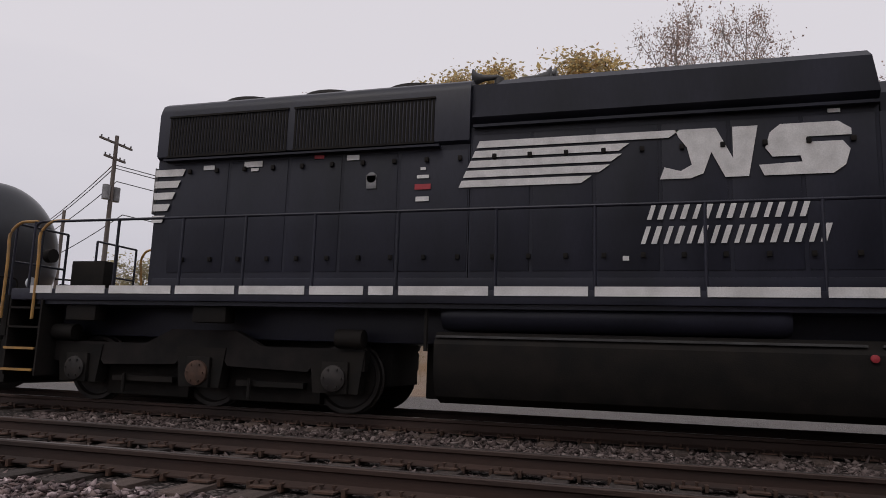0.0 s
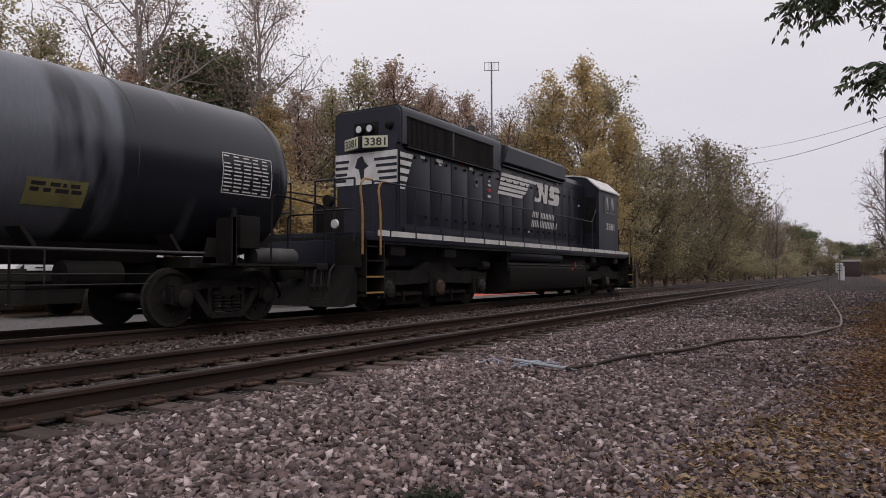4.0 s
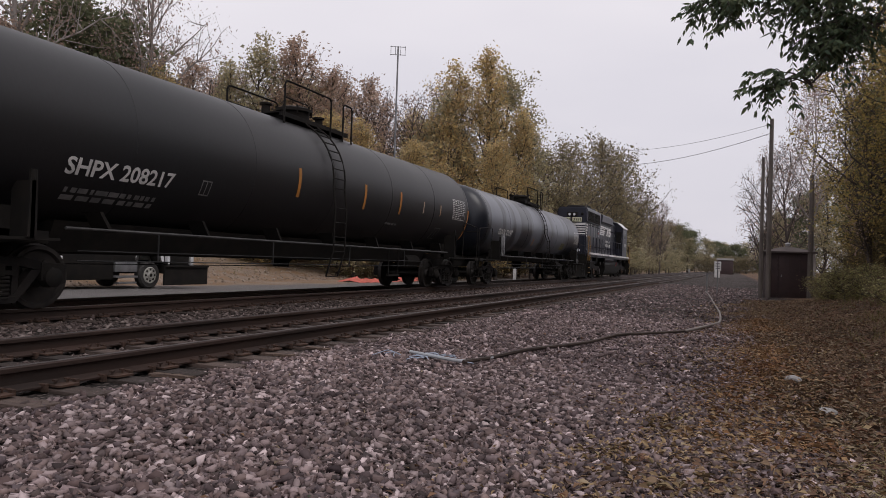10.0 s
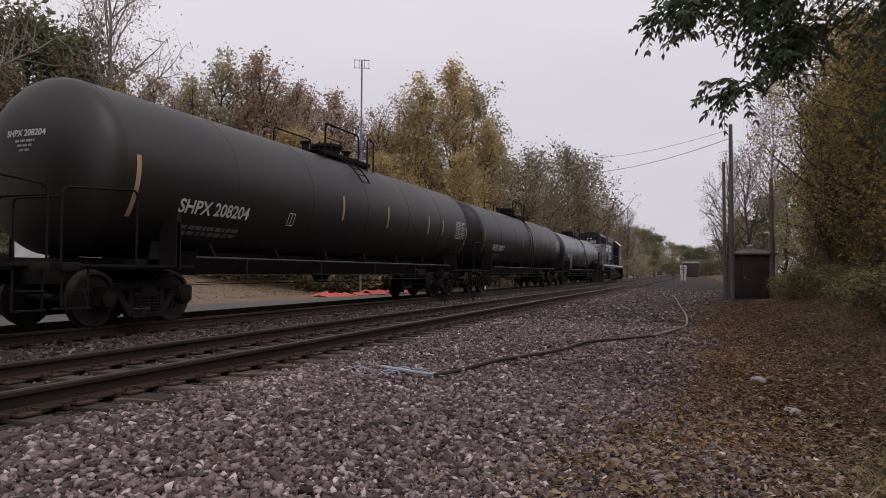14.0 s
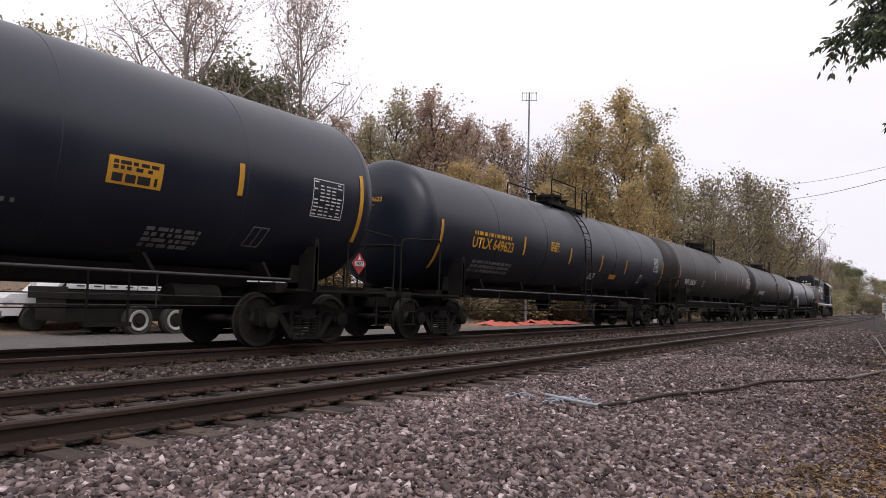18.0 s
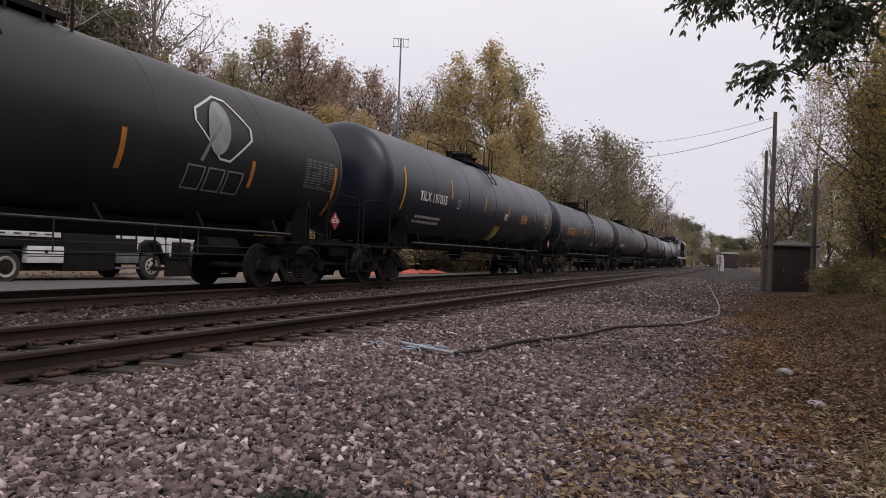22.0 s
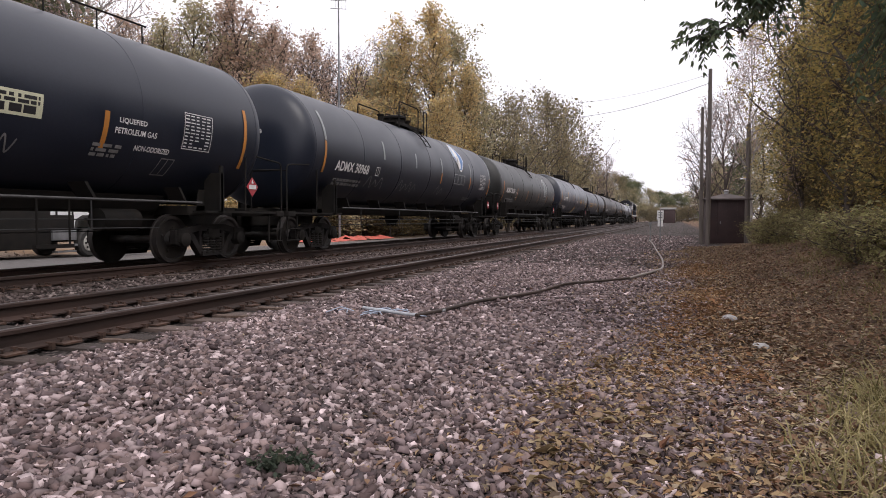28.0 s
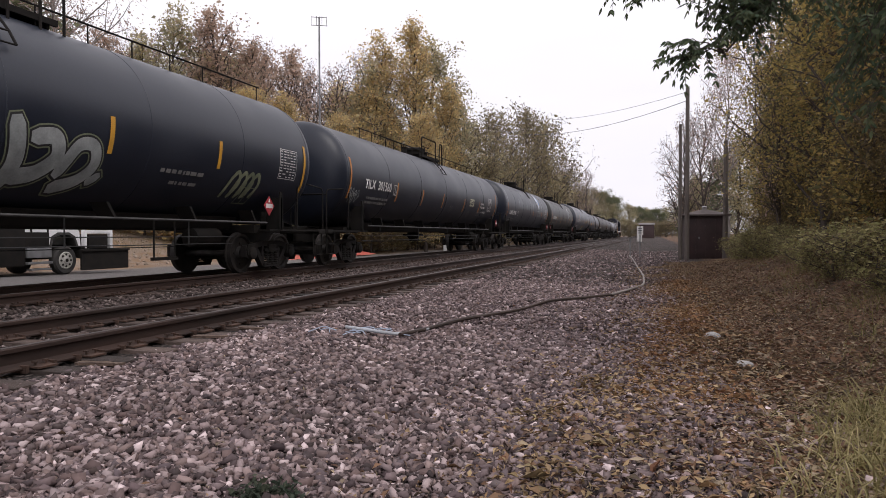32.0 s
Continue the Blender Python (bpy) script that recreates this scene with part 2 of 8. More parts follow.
M_rubble = palette("tan_rubble", [(0.20, 0.155, 0.12), (0.28, 0.22, 0.175), (0.36, 0.30, 0.25), (0.24, 0.17, 0.12)], 0.9)
M_crib = palette("grimy_ballast_stone", [(0.031, 0.023, 0.021), (0.070, 0.052, 0.048), (0.114, 0.087, 0.082), (0.086, 0.064, 0.060), (0.156, 0.122, 0.113), (0.252, 0.207, 0.194)], 0.9)
M_litter = palette("leaf_litter", [(0.082, 0.048, 0.036), (0.169, 0.098, 0.060), (0.244, 0.146, 0.087), (0.108, 0.070, 0.052), (0.292, 0.204, 0.129), (0.190, 0.090, 0.054), (0.136, 0.100, 0.082), (0.367, 0.292, 0.204), (0.095, 0.066, 0.048), (0.407, 0.319, 0.210), (0.048, 0.036, 0.028)], 0.85, 0.1)
# gold, rust, olive and dusk leaves: colours paled to stand in for haze
M_gold = palette("gold_leaves", [(0.411, 0.285, 0.152), (0.614, 0.446, 0.208), (0.740, 0.568, 0.260), (0.494, 0.418, 0.240), (0.375, 0.344, 0.209), (0.550, 0.361, 0.208)], 0.75, 0.5)
M_rust = palette("rust_leaves", [(0.448, 0.317, 0.249), (0.569, 0.409, 0.317), (0.508, 0.375, 0.281), (0.375, 0.290, 0.237), (0.460, 0.375, 0.285)], 0.75, 0.5)
M_olive = palette("olive_leaves", [(0.286, 0.274, 0.191), (0.402, 0.369, 0.237), (0.554, 0.479, 0.259), (0.344, 0.312, 0.215), (0.469, 0.361, 0.237)], 0.75, 0.5)
M_shrub = palette("shrub_leaves", [(0.178, 0.166, 0.078), (0.302, 0.291, 0.125), (0.448, 0.406, 0.198), (0.146, 0.120, 0.070), (0.250, 0.182, 0.104)], 0.75, 0.4)
M_scrub = palette("brown_scrub_leaves", [(0.151, 0.110, 0.060), (0.233, 0.175, 0.083), (0.125, 0.110, 0.060), (0.308, 0.217, 0.103), (0.100, 0.077, 0.049)], 0.8, 0.35)
M_dusk = palette("dull_olive_leaves", [(0.183, 0.160, 0.103), (0.259, 0.228, 0.134), (0.334, 0.273, 0.150), (0.228, 0.175, 0.121), (0.160, 0.150, 0.100)], 0.8, 0.45)
M_hedge = palette("yellowing_leaves", [(0.285, 0.239, 0.092), (0.450, 0.337, 0.121), (0.570, 0.422, 0.149), (0.226, 0.217, 0.098), (0.146, 0.137, 0.077), (0.358, 0.232, 0.092)], 0.75, 0.45)
M_green = palette("dark_green_leaves", [(0.069, 0.105, 0.066), (0.103, 0.143, 0.082), (0.150, 0.179, 0.093), (0.092, 0.115, 0.070)], 0.6, 0.35)
M_evergreen = palette("deep_green_leaves", [(0.116, 0.132, 0.083), (0.157, 0.174, 0.099), (0.207, 0.207, 0.116), (0.141, 0.149, 0.091)], 0.7, 0.45)
M_mauve = palette("sparse_brown_leaves", [(0.364, 0.267, 0.227), (0.455, 0.325, 0.273), (0.299, 0.227, 0.195)], 0.75, 0.5)
M_grass = palette("dry_grass", [(0.169, 0.150, 0.058), (0.247, 0.208, 0.091), (0.130, 0.130, 0.046), (0.312, 0.260, 0.130)], 0.8, 0.3)


# ---- building tools ----
def mesh_of(name, bm, mat, smooth=True):
    me = bpy.data.meshes.new(name)
    bm.to_mesh(me)
    bm.free()
    me.materials.append(mat)
    if smooth:
        me.shade_smooth()
        me.set_sharp_from_angle(angle=radians(35))
    return me


def part(name, bm, mat, parent=None, label="", m=None, smooth=True):
    """Links a bmesh, or a finished mesh, as one object under a thing or a part."""
    me = bm if isinstance(bm, bpy.types.Mesh) else mesh_of(name, bm, mat, smooth)
    ob = new(name, me)
    ob.parent = parent
    if m is not None:
        ob.matrix_basis = m
    if label:
        tagged(ob, label)
    return ob


def pieces(name, bm, mat, parent, label="", smooth=True):
    """Links each loose piece of a bmesh as a part of its own."""
    left = set(bm.verts)
    while left:
        stack, seen = [left.pop()], []
        while stack:
            v = stack.pop()
            seen.append(v)
            for e in v.link_edges:
                o = e.other_vert(v)
                if o in left:
                    left.discard(o)
                    stack.append(o)
        idx = {v: i for i, v in enumerate(seen)}
        faces = {f for v in seen for f in v.link_faces}
        me = bpy.data.meshes.new(name)
        me.from_pydata([v.co for v in seen], [], [[idx[v] for v in f.verts] for f in faces])
        me.materials.append(mat)
        if smooth:
            me.shade_smooth()
            me.set_sharp_from_angle(angle=radians(35))
        part(name, me, None, parent, label)
    bm.free()


def thing(name, label, category, group="", kind="", m=None):
    ob = tagged(new(name), label, category, group, kind)
    ob.empty_display_size = 0.3
    if m is not None:
        ob.matrix_basis = m
    return ob


def box(bm, x0, x1, y0, y1, z0, z1, bevel=0.0):
    v = [bm.verts.new((x, y, z)) for z in (z0, z1) for y in (y0, y1) for x in (x0, x1)]
    f = [bm.faces.new([v[i] for i in q]) for q in ((0, 2, 3, 1), (4, 5, 7, 6), (0, 1, 5, 4), (2, 6, 7, 3), (0, 4, 6, 2), (1, 3, 7, 5))]
    if bevel:
        bmesh.ops.bevel(bm, geom=list({e for q in f for e in q.edges}), offset=bevel, segments=2, affect="EDGES", profile=0.6)
    return bm


def B(*dims, bevel=0.0):
    return box(bmesh.new(), *dims, bevel=bevel)


def rod(bm, a, b, r, seg=8, r2=None, caps=True):
    a, b = Vector(a), Vector(b)
    q = (b - a).to_track_quat("Z", "Y").to_matrix()
    r2 = r if r2 is None else r2
    rings = []
    for p, rad in ((a, r), (b, r2)):
        rings.append([bm.verts.new(p + q @ Vector((rad * math.cos(2 * math.pi * i / seg), rad * math.sin(2 * math.pi * i / seg), 0))) for i in range(seg)])
    for i in range(seg):
        j = (i + 1) % seg
        bm.faces.new((rings[0][i], rings[0][j], rings[1][j], rings[1][i]))
    if caps:
        bm.faces.new(rings[0][::-1])
        bm.faces.new(rings[1])
    return bm


def pipe(bm, pts, r, seg=8, close=False):
    """A bent pipe through points."""
    pts = [Vector(p) for p in pts]
    rings = []
    for i, p in enumerate(pts):
        d = (pts[min(i + 1, len(pts) - 1)] - pts[max(i - 1, 0)]).normalized()
        up = Vector((0, 0, 1)) if abs(d.z) < 0.95 else Vector((0, 1, 0))
        s = d.cross(up).normalized()
        u = s.cross(d)
        rings.append([bm.verts.new(p + r * (math.cos(a) * s + math.sin(a) * u)) for a in (2 * math.pi * k / seg for k in range(seg))])
    for a, b in zip(rings, rings[1:]):
        for i in range(seg):
            j = (i + 1) % seg
            bm.faces.new((a[i], a[j], b[j], b[i]))
    bm.faces.new(rings[0][::-1])
    bm.faces.new(rings[-1])
    return bm


def round_path(pts, r=0.12, n=4):
    """Points with their inner corners rounded."""
    pts = [Vector(p) for p in pts]
    out = [pts[0]]
    for a, b, c in zip(pts, pts[1:], pts[2:]):
        d1, d2 = (a - b), (c - b)
        k = min(r, d1.length * 0.45, d2.length * 0.45)
        p, q = b + d1.normalized() * k, b + d2.normalized() * k
        for i in range(n + 1):
            t = i / n
            out.append(p * (1 - t) ** 2 + b * 2 * t * (1 - t) + q * t * t)
    return out + [pts[-1]]


def lathe(bm, prof, axis="x", seg=48, centre=(0, 0, 0)):
    """Turns (along, radius) pairs about an axis."""
    rings = []
    for u, r in prof:
        ring = []
        for i in range(seg):
            a = 2 * math.pi * i / seg
            p = {"x": (u, r * math.cos(a), r * math.sin(a)), "y": (r * math.sin(a), u, r * math.cos(a)), "z": (r * math.cos(a), r * math.sin(a), u)}[axis]
            ring.append(bm.verts.new(Vector(p) + Vector(centre)))
        rings.append(ring)
    for a, b in zip(rings, rings[1:]):
        for i in range(seg):
            j = (i + 1) % seg
            bm.faces.new((a[i], a[j], b[j], b[i]))
    bm.faces.new(rings[0][::-1])
    bm.faces.new(rings[-1])
    bmesh.ops.recalc_face_normals(bm, faces=bm.faces[:])
    return bm


def slab(bm, outline, y0, y1):
    """An outline in x and z, given depth along y."""
    a, b = [[bm.verts.new((x, y, z)) for x, z in outline] for y in (y0, y1)]
    bm.faces.new(a)
    bm.faces.new(b[::-1])
    for i in range(len(a)):
        j = (i + 1) % len(a)
        bm.faces.new((a[j], a[i], b[i], b[j]))
    bmesh.ops.recalc_face_normals(bm, faces=bm.faces[:])
    return bm


def extrude_x(outline, x0, x1):
    """An outline in y and z, drawn out along x."""
    bm = bmesh.new()
    a, b = [[bm.verts.new((x, y, z)) for y, z in outline] for x in (x0, x1)]
    bm.faces.new(a[::-1])
    bm.faces.new(b)
    for i in range(len(a)):
        j = (i + 1) % len(a)
        bm.faces.new((a[i], a[j], b[j], b[i]))
    bmesh.ops.recalc_face_normals(bm, faces=bm.faces[:])
    return bm


def quads_mesh(name, verts, faces, mat, smooth=False):
    """A large mesh straight from number arrays; all faces have as many corners as faces has columns."""
    me = bpy.data.meshes.new(name)
    verts, faces = np.asarray(verts, np.float32), np.asarray(faces, np.int32)
    me.vertices.add(len(verts))
    me.vertices.foreach_set("co", verts.ravel())
    k = faces.shape[1]
    me.loops.add(faces.size)
    me.loops.foreach_set("vertex_index", faces.ravel())
    me.polygons.add(len(faces))
    me.polygons.foreach_set("loop_start", np.arange(0, faces.size, k, dtype=np.int32))
    me.update(calc_edges=True)
    me.validate()
    me.materials.append(mat)
    if smooth:
        me.shade_smooth()
    return me


def lettering(text, height, mat, width=None):
    """A flat mesh of built-in letters, its middle at the origin, read along x with z up."""
    cu = bpy.data.curves.new("letters", "FONT")
    cu.body, cu.size, cu.align_x, cu.align_y, cu.resolution_u = text, 1.0, "CENTER", "CENTER", 3
    cu.offset = 0.022
    ob = bpy.data.objects.new("letters", cu)
    me = bpy.data.meshes.new_from_object(ob)
    bpy.data.objects.remove(ob)
    co = np.zeros(len(me.vertices) * 3, np.float32)
    me.vertices.foreach_get("co", co)
    co = co.reshape(-1, 3)
    lo, hi = co.min(0), co.max(0)
    k = height / (hi[1] - lo[1])
    kx = k if width is None else width / (hi[0] - lo[0])
    out = np.zeros_like(co)
    out[:, 0], out[:, 2] = (co[:, 0] - (lo[0] + hi[0]) / 2) * kx, (co[:, 1] - (lo[1] + hi[1]) / 2) * k
    me.vertices.foreach_set("co", out.ravel())
    me.materials.clear()
    me.materials.append(mat)
    me.update()
    return me


def wrap(me, x, z, radius, axis_z, lift=0.012):
    """Lays a flat mesh on the near side of a lying drum."""
    a0 = math.asin(max(-1, min(1, (z - axis_z) / radius)))
    for v in me.vertices:
        a = a0 + v.co.z / radius
        v.co = (v.co.x + x, -(radius + lift) * math.cos(a), axis_z + (radius + lift) * math.sin(a))
    me.update()
    return me


def drum_patch(bm, x0, x1, z0, z1, radius, axis_z, lift=0.008, lean=0.0):
    """A thin patch on the near side of a lying drum. lean: how far its top is pushed along x."""
    n = max(2, int(abs(z1 - z0) / 0.06))
    rows = []
    for i in range(n + 1):
        z = z0 + (z1 - z0) * i / n
        a = math.asin(max(-0.999, min(0.999, (z - axis_z) / radius)))
        k = lean * i / n
        rows.append([bm.verts.new((x + k, -(radius + lift) * math.cos(a), axis_z + (radius + lift) * math.sin(a))) for x in (x0, x1)])
    for a, b in zip(rows, rows[1:]):
        bm.faces.new((a[0], a[1], b[1], b[0]))
    return bm


# ---- the setting ----
TRACK_NEAR, TRACK_FAR = 5.69, 10.12
RAIL_TOP = 0.18


def smooth(a, b, v):
    t = np.clip((v - a) / (b - a), 0, 1)
    return t * t * (3 - 2 * t)


def ground_z(x, y):
    x, y = np.asarray(x, float), np.asarray(y, float)
    z = -0.045 + 0 * x * y
    z = z - 0.09 * smooth(4.0, 0.5, y)
    bank = smooth(-1.3, -5.5, y) * (0.95 - 0.75 * smooth(22, 34, x)) + smooth(-5, -14, y) * 1.2
    z = z + bank
    z = z - 0.20 * smooth(11.8, 14.5, y) + 0.02 * smooth(15, 18, y)
    z = z + 1.45 * smooth(20.8, 30, y) + 1.4 * smooth(28, 46, y) * smooth(-60, -10, x)
    z = z + 0.03 * np.sin(x * 1.7 + 0.6 * np.sin(y * 1.3)) * np.sin(y * 1.9 + x * 0.4) * smooth(3.8, 2.0, y)
    z = z + 0.05 * np.sin(x * 0.31 + 1) * np.sin(y * 0.27) * smooth(14, 20, np.abs(y))
    return z


def spaced(lo, hi, step, far, k=1.35):
    inner = np.arange(lo, hi + 1e-6, step)
    out, s = [], step
    while sum(out) < far:
        s *= k
        out.append(s)
    c = np.cumsum(out)
    return np.concatenate([(lo - c)[::-1], inner, hi + c])


def ground_material():
    m = bpy.data.materials.new("ground")
    m.use_nodes = True
    n, l = m.node_tree.nodes, m.node_tree.links
    p = n["Principled BSDF"]
    p.inputs["Roughness"].default_value, p.inputs["Specular IOR Level"].default_value = 0.95, 0.2
    co, sep = n.new("ShaderNodeTexCoord"), n.new("ShaderNodeSeparateXYZ")
    l.new(co.outputs["Object"], sep.inputs[0])

    def noise(scale, detail=4.0):
        t = n.new("ShaderNodeTexNoise")
        t.inputs["Scale"].default_value, t.inputs["Detail"].default_value = scale, detail
        l.new(co.outputs["Object"], t.inputs["Vector"])
        return t.outputs["Fac"]

    def math_node(op, a, b):
        t = n.new("ShaderNodeMath")
        t.operation = op
        for i, v in enumerate((a, b)):
            if isinstance(v, (int, float)):
                t.inputs[i].default_value = v
            else:
                l.new(v, t.inputs[i])
        return t.outputs[0]

    def rng_node(v, a, b, lo=0.0, hi=1.0):
        t = n.new("ShaderNodeMapRange")
        t.interpolation_type = "SMOOTHSTEP"
        for k, q in (("From Min", a), ("From Max", b), ("To Min", lo), ("To Max", hi)):
            t.inputs[k].default_value = q
        l.new(v, t.inputs["Value"])
        return t.outputs[0]

    def mix(f, a, b):
        t = n.new("ShaderNodeMix")
        t.data_type = "RGBA"
        l.new(f, t.inputs["Factor"])
        for k, v in (("A", a), ("B", b)):
            if isinstance(v, tuple):
                t.inputs[k].default_value = (*v, 1)
            else:
                l.new(v, t.inputs[k])
        return t.outputs["Result"]

    wob = math_node("MULTIPLY", math_node("SUBTRACT", noise(0.5), 0.5), 2.4)
    y = math_node("ADD", sep.outputs["Y"], wob)
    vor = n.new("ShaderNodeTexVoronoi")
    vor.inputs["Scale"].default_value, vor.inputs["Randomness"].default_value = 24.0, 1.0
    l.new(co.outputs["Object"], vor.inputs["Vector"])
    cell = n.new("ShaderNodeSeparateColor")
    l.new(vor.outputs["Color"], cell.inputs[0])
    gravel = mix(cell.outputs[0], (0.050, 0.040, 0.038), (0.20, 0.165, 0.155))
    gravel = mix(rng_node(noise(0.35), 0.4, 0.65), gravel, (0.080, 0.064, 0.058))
    # shade in the gaps between stones, painted as dark cell rims
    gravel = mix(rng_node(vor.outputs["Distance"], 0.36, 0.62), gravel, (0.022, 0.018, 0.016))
    litter = mix(cell.outputs[1], (0.090, 0.055, 0.036), (0.230, 0.140, 0.086))
    litter = mix(rng_node(noise(0.8), 0.45, 0.7), litter, (0.060, 0.042, 0.032))
    dirt = mix(noise(3.0), (0.22, 0.165, 0.125), (0.32, 0.25, 0.195))
    dirt = mix(rng_node(noise(0.6), 0.4, 0.62), dirt, (0.25, 0.165, 0.105))
    road = mix(noise(2.0), (0.20, 0.19, 0.185), (0.13, 0.12, 0.117))
    road = mix(rng_node(noise(9.0), 0.45, 0.7), road, (0.15, 0.135, 0.128))
    far = mix(noise(1.2), (0.17, 0.12, 0.06), (0.10, 0.085, 0.04))
    edge = math_node("ADD", y, math_node("MULTIPLY", rng_node(sep.outputs["X"], 20, 42), 2.6))
    fresh = mix(cell.outputs[2], (0.110, 0.058, 0.033), (0.280, 0.150, 0.078))
    litter = mix(math_node("MULTIPLY", rng_node(sep.outputs["Y"], -1.5, -0.7), rng_node(noise(1.6), 0.36, 0.56)), litter, fresh)
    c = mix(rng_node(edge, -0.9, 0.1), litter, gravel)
    c = mix(rng_node(y, 12.2, 13.4), c, road)
    side = math_node("ADD", y, math_node("MULTIPLY", rng_node(sep.outputs["X"], 19, 32), 3.0))
    c = mix(rng_node(side, 19.6, 21.4), c, dirt)
    c = mix(rng_node(y, 29, 38), c, far)
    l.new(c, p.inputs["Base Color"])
    bu = n.new("ShaderNodeBump")
    bu.inputs["Strength"].default_value, bu.inputs["Distance"].default_value = 1.0, 0.045
    l.new(vor.outputs["Distance"], bu.inputs["Height"])
    l.new(bu.outputs[0], p.inputs["Normal"])
    return m


def build_ground():
    xs, ys = spaced(-14, 44, 0.3, 2600), spaced(-9, 21, 0.2, 2600)
    gx, gy = np.meshgrid(xs, ys)
    v = np.stack([gx, gy, ground_z(gx, gy)], -1).reshape(-1, 3)
    w = len(xs)
    i = (np.arange(len(ys) - 1)[:, None] * w + np.arange(w - 1)).ravel()
    f = np.stack([i, i + 1, i + 1 + w, i + w], 1)
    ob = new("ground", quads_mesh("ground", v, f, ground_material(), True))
    return tagged(ob, "grey crushed-stone ground with brown leaf litter beside the rails", "ground", kind="structure")


ground = build_ground()


def stone_shapes(count, seed, faces=8):
    """Small worn stones: broken blocks near by, simpler lumps farther off."""
    r = np.random.default_rng(seed)
    if faces == 12:
        v0 = np.array([(x, y, z) for x in (-1, 1) for y in (-1, 1) for z in (-1, 1)], float) * 0.74
        f0 = np.array([(0, 1, 3), (0, 3, 2), (4, 6, 7), (4, 7, 5), (0, 4, 5), (0, 5, 1), (2, 3, 7), (2, 7, 6), (0, 2, 6), (0, 6, 4), (1, 5, 7), (1, 7, 3)])
    else:
        v0 = np.array([(1, 0, 0), (-1, 0, 0), (0, 1, 0), (0, -1, 0), (0, 0, 1), (0, 0, -1)], float) * 1.1
        f0 = np.array([(0, 2, 4), (2, 1, 4), (1, 3, 4), (3, 0, 4), (2, 0, 5), (1, 2, 5), (3, 1, 5), (0, 3, 5)])
    n = len(v0)
    return [(v0 * r.uniform(0.55, 1.15, (n, 1)) * np.where(v0[:, 2:] > 0, r.uniform(0.45, 1.0), 1.0) + r.normal(0, 0.19, (n, 3))) * np.array([1.32, r.uniform(0.60, 1.0), r.uniform(0.45, 0.80)]) for _ in range(count)], f0


def scatter_stones(name, n, xr, yr, size, seed, label, place=None, sink=0.4, mat=None, faces=8):
    r = np.random.default_rng(seed)
    shapes, f0 = stone_shapes(40, seed, faces)
    x, y = r.uniform(*xr, n), r.uniform(*yr, n)
    if place is not None:
        x, y = place(r, n)
    n = len(x)
    s = np.minimum(r.lognormal(math.log(size), 0.32, n), size * 1.7)
    z = ground_z(x, y) + s * (sink + r.uniform(-0.45, 0.35, n))
    a, b, c = r.uniform(0, 6.28, n), r.normal(0, 0.42, n), r.normal(0, 0.42, n)
    ca, sa, cb, sb, cc, sc = np.cos(a), np.sin(a), np.cos(b), np.sin(b), np.cos(c), np.sin(c)
    rot = np.stack([ca * cb, ca * sb * sc - sa * cc, ca * sb * cc + sa * sc, sa * cb, sa * sb * sc + ca * cc, sa * sb * cc - ca * sc, -sb, cb * sc, cb * cc], -1).reshape(-1, 3, 3)
    base = np.stack(shapes)[r.integers(0, len(shapes), n)]
    v = np.einsum("nij,nkj->nki", rot, base) * s[:, None, None] + np.stack([x, y, z], 1)[:, None]
    f = (np.arange(n)[:, None, None] * base.shape[1] + f0).reshape(-1, 3)
    ob = new(name, quads_mesh(name, v.reshape(-1, 3), f, mat or M_stone))
    return tagged(ob, label, "gravel", kind="stuff")


def wedge(d0, d1, power=2.0):
    """Ballast of the walkway between two distances."""
    def place(r, n):
        k = int(n * 3)
        d = r.uniform(d0 ** power, d1 ** power, k) ** (1 / power)
        a = r.uniform(radians(14), radians(114), k)
        x, y = d * np.sin(a), d * np.cos(a)
        ok = (y < 4.55) & (y > -0.75 + 0.6 * np.clip((x - 3.6) / 2, 0, 1) - 0.6 * r.random(k) ** 2 + 0.30 * np.sin(x * 0.9) - 0.02 * x) & (x > 0.3)
        return x[ok][:n], y[ok][:n]
    return place


def rail_outline():
    h, w = 0.18, 0.0365
    left = [(-0.075, 0.0), (-0.075, 0.012), (-0.03, 0.028), (-0.009, 0.045), (-0.008, 0.125), (-w, 0.140), (-w, 0.170), (-0.028, h)]
    return left + [(-y, z) for y, z in left[::-1]]


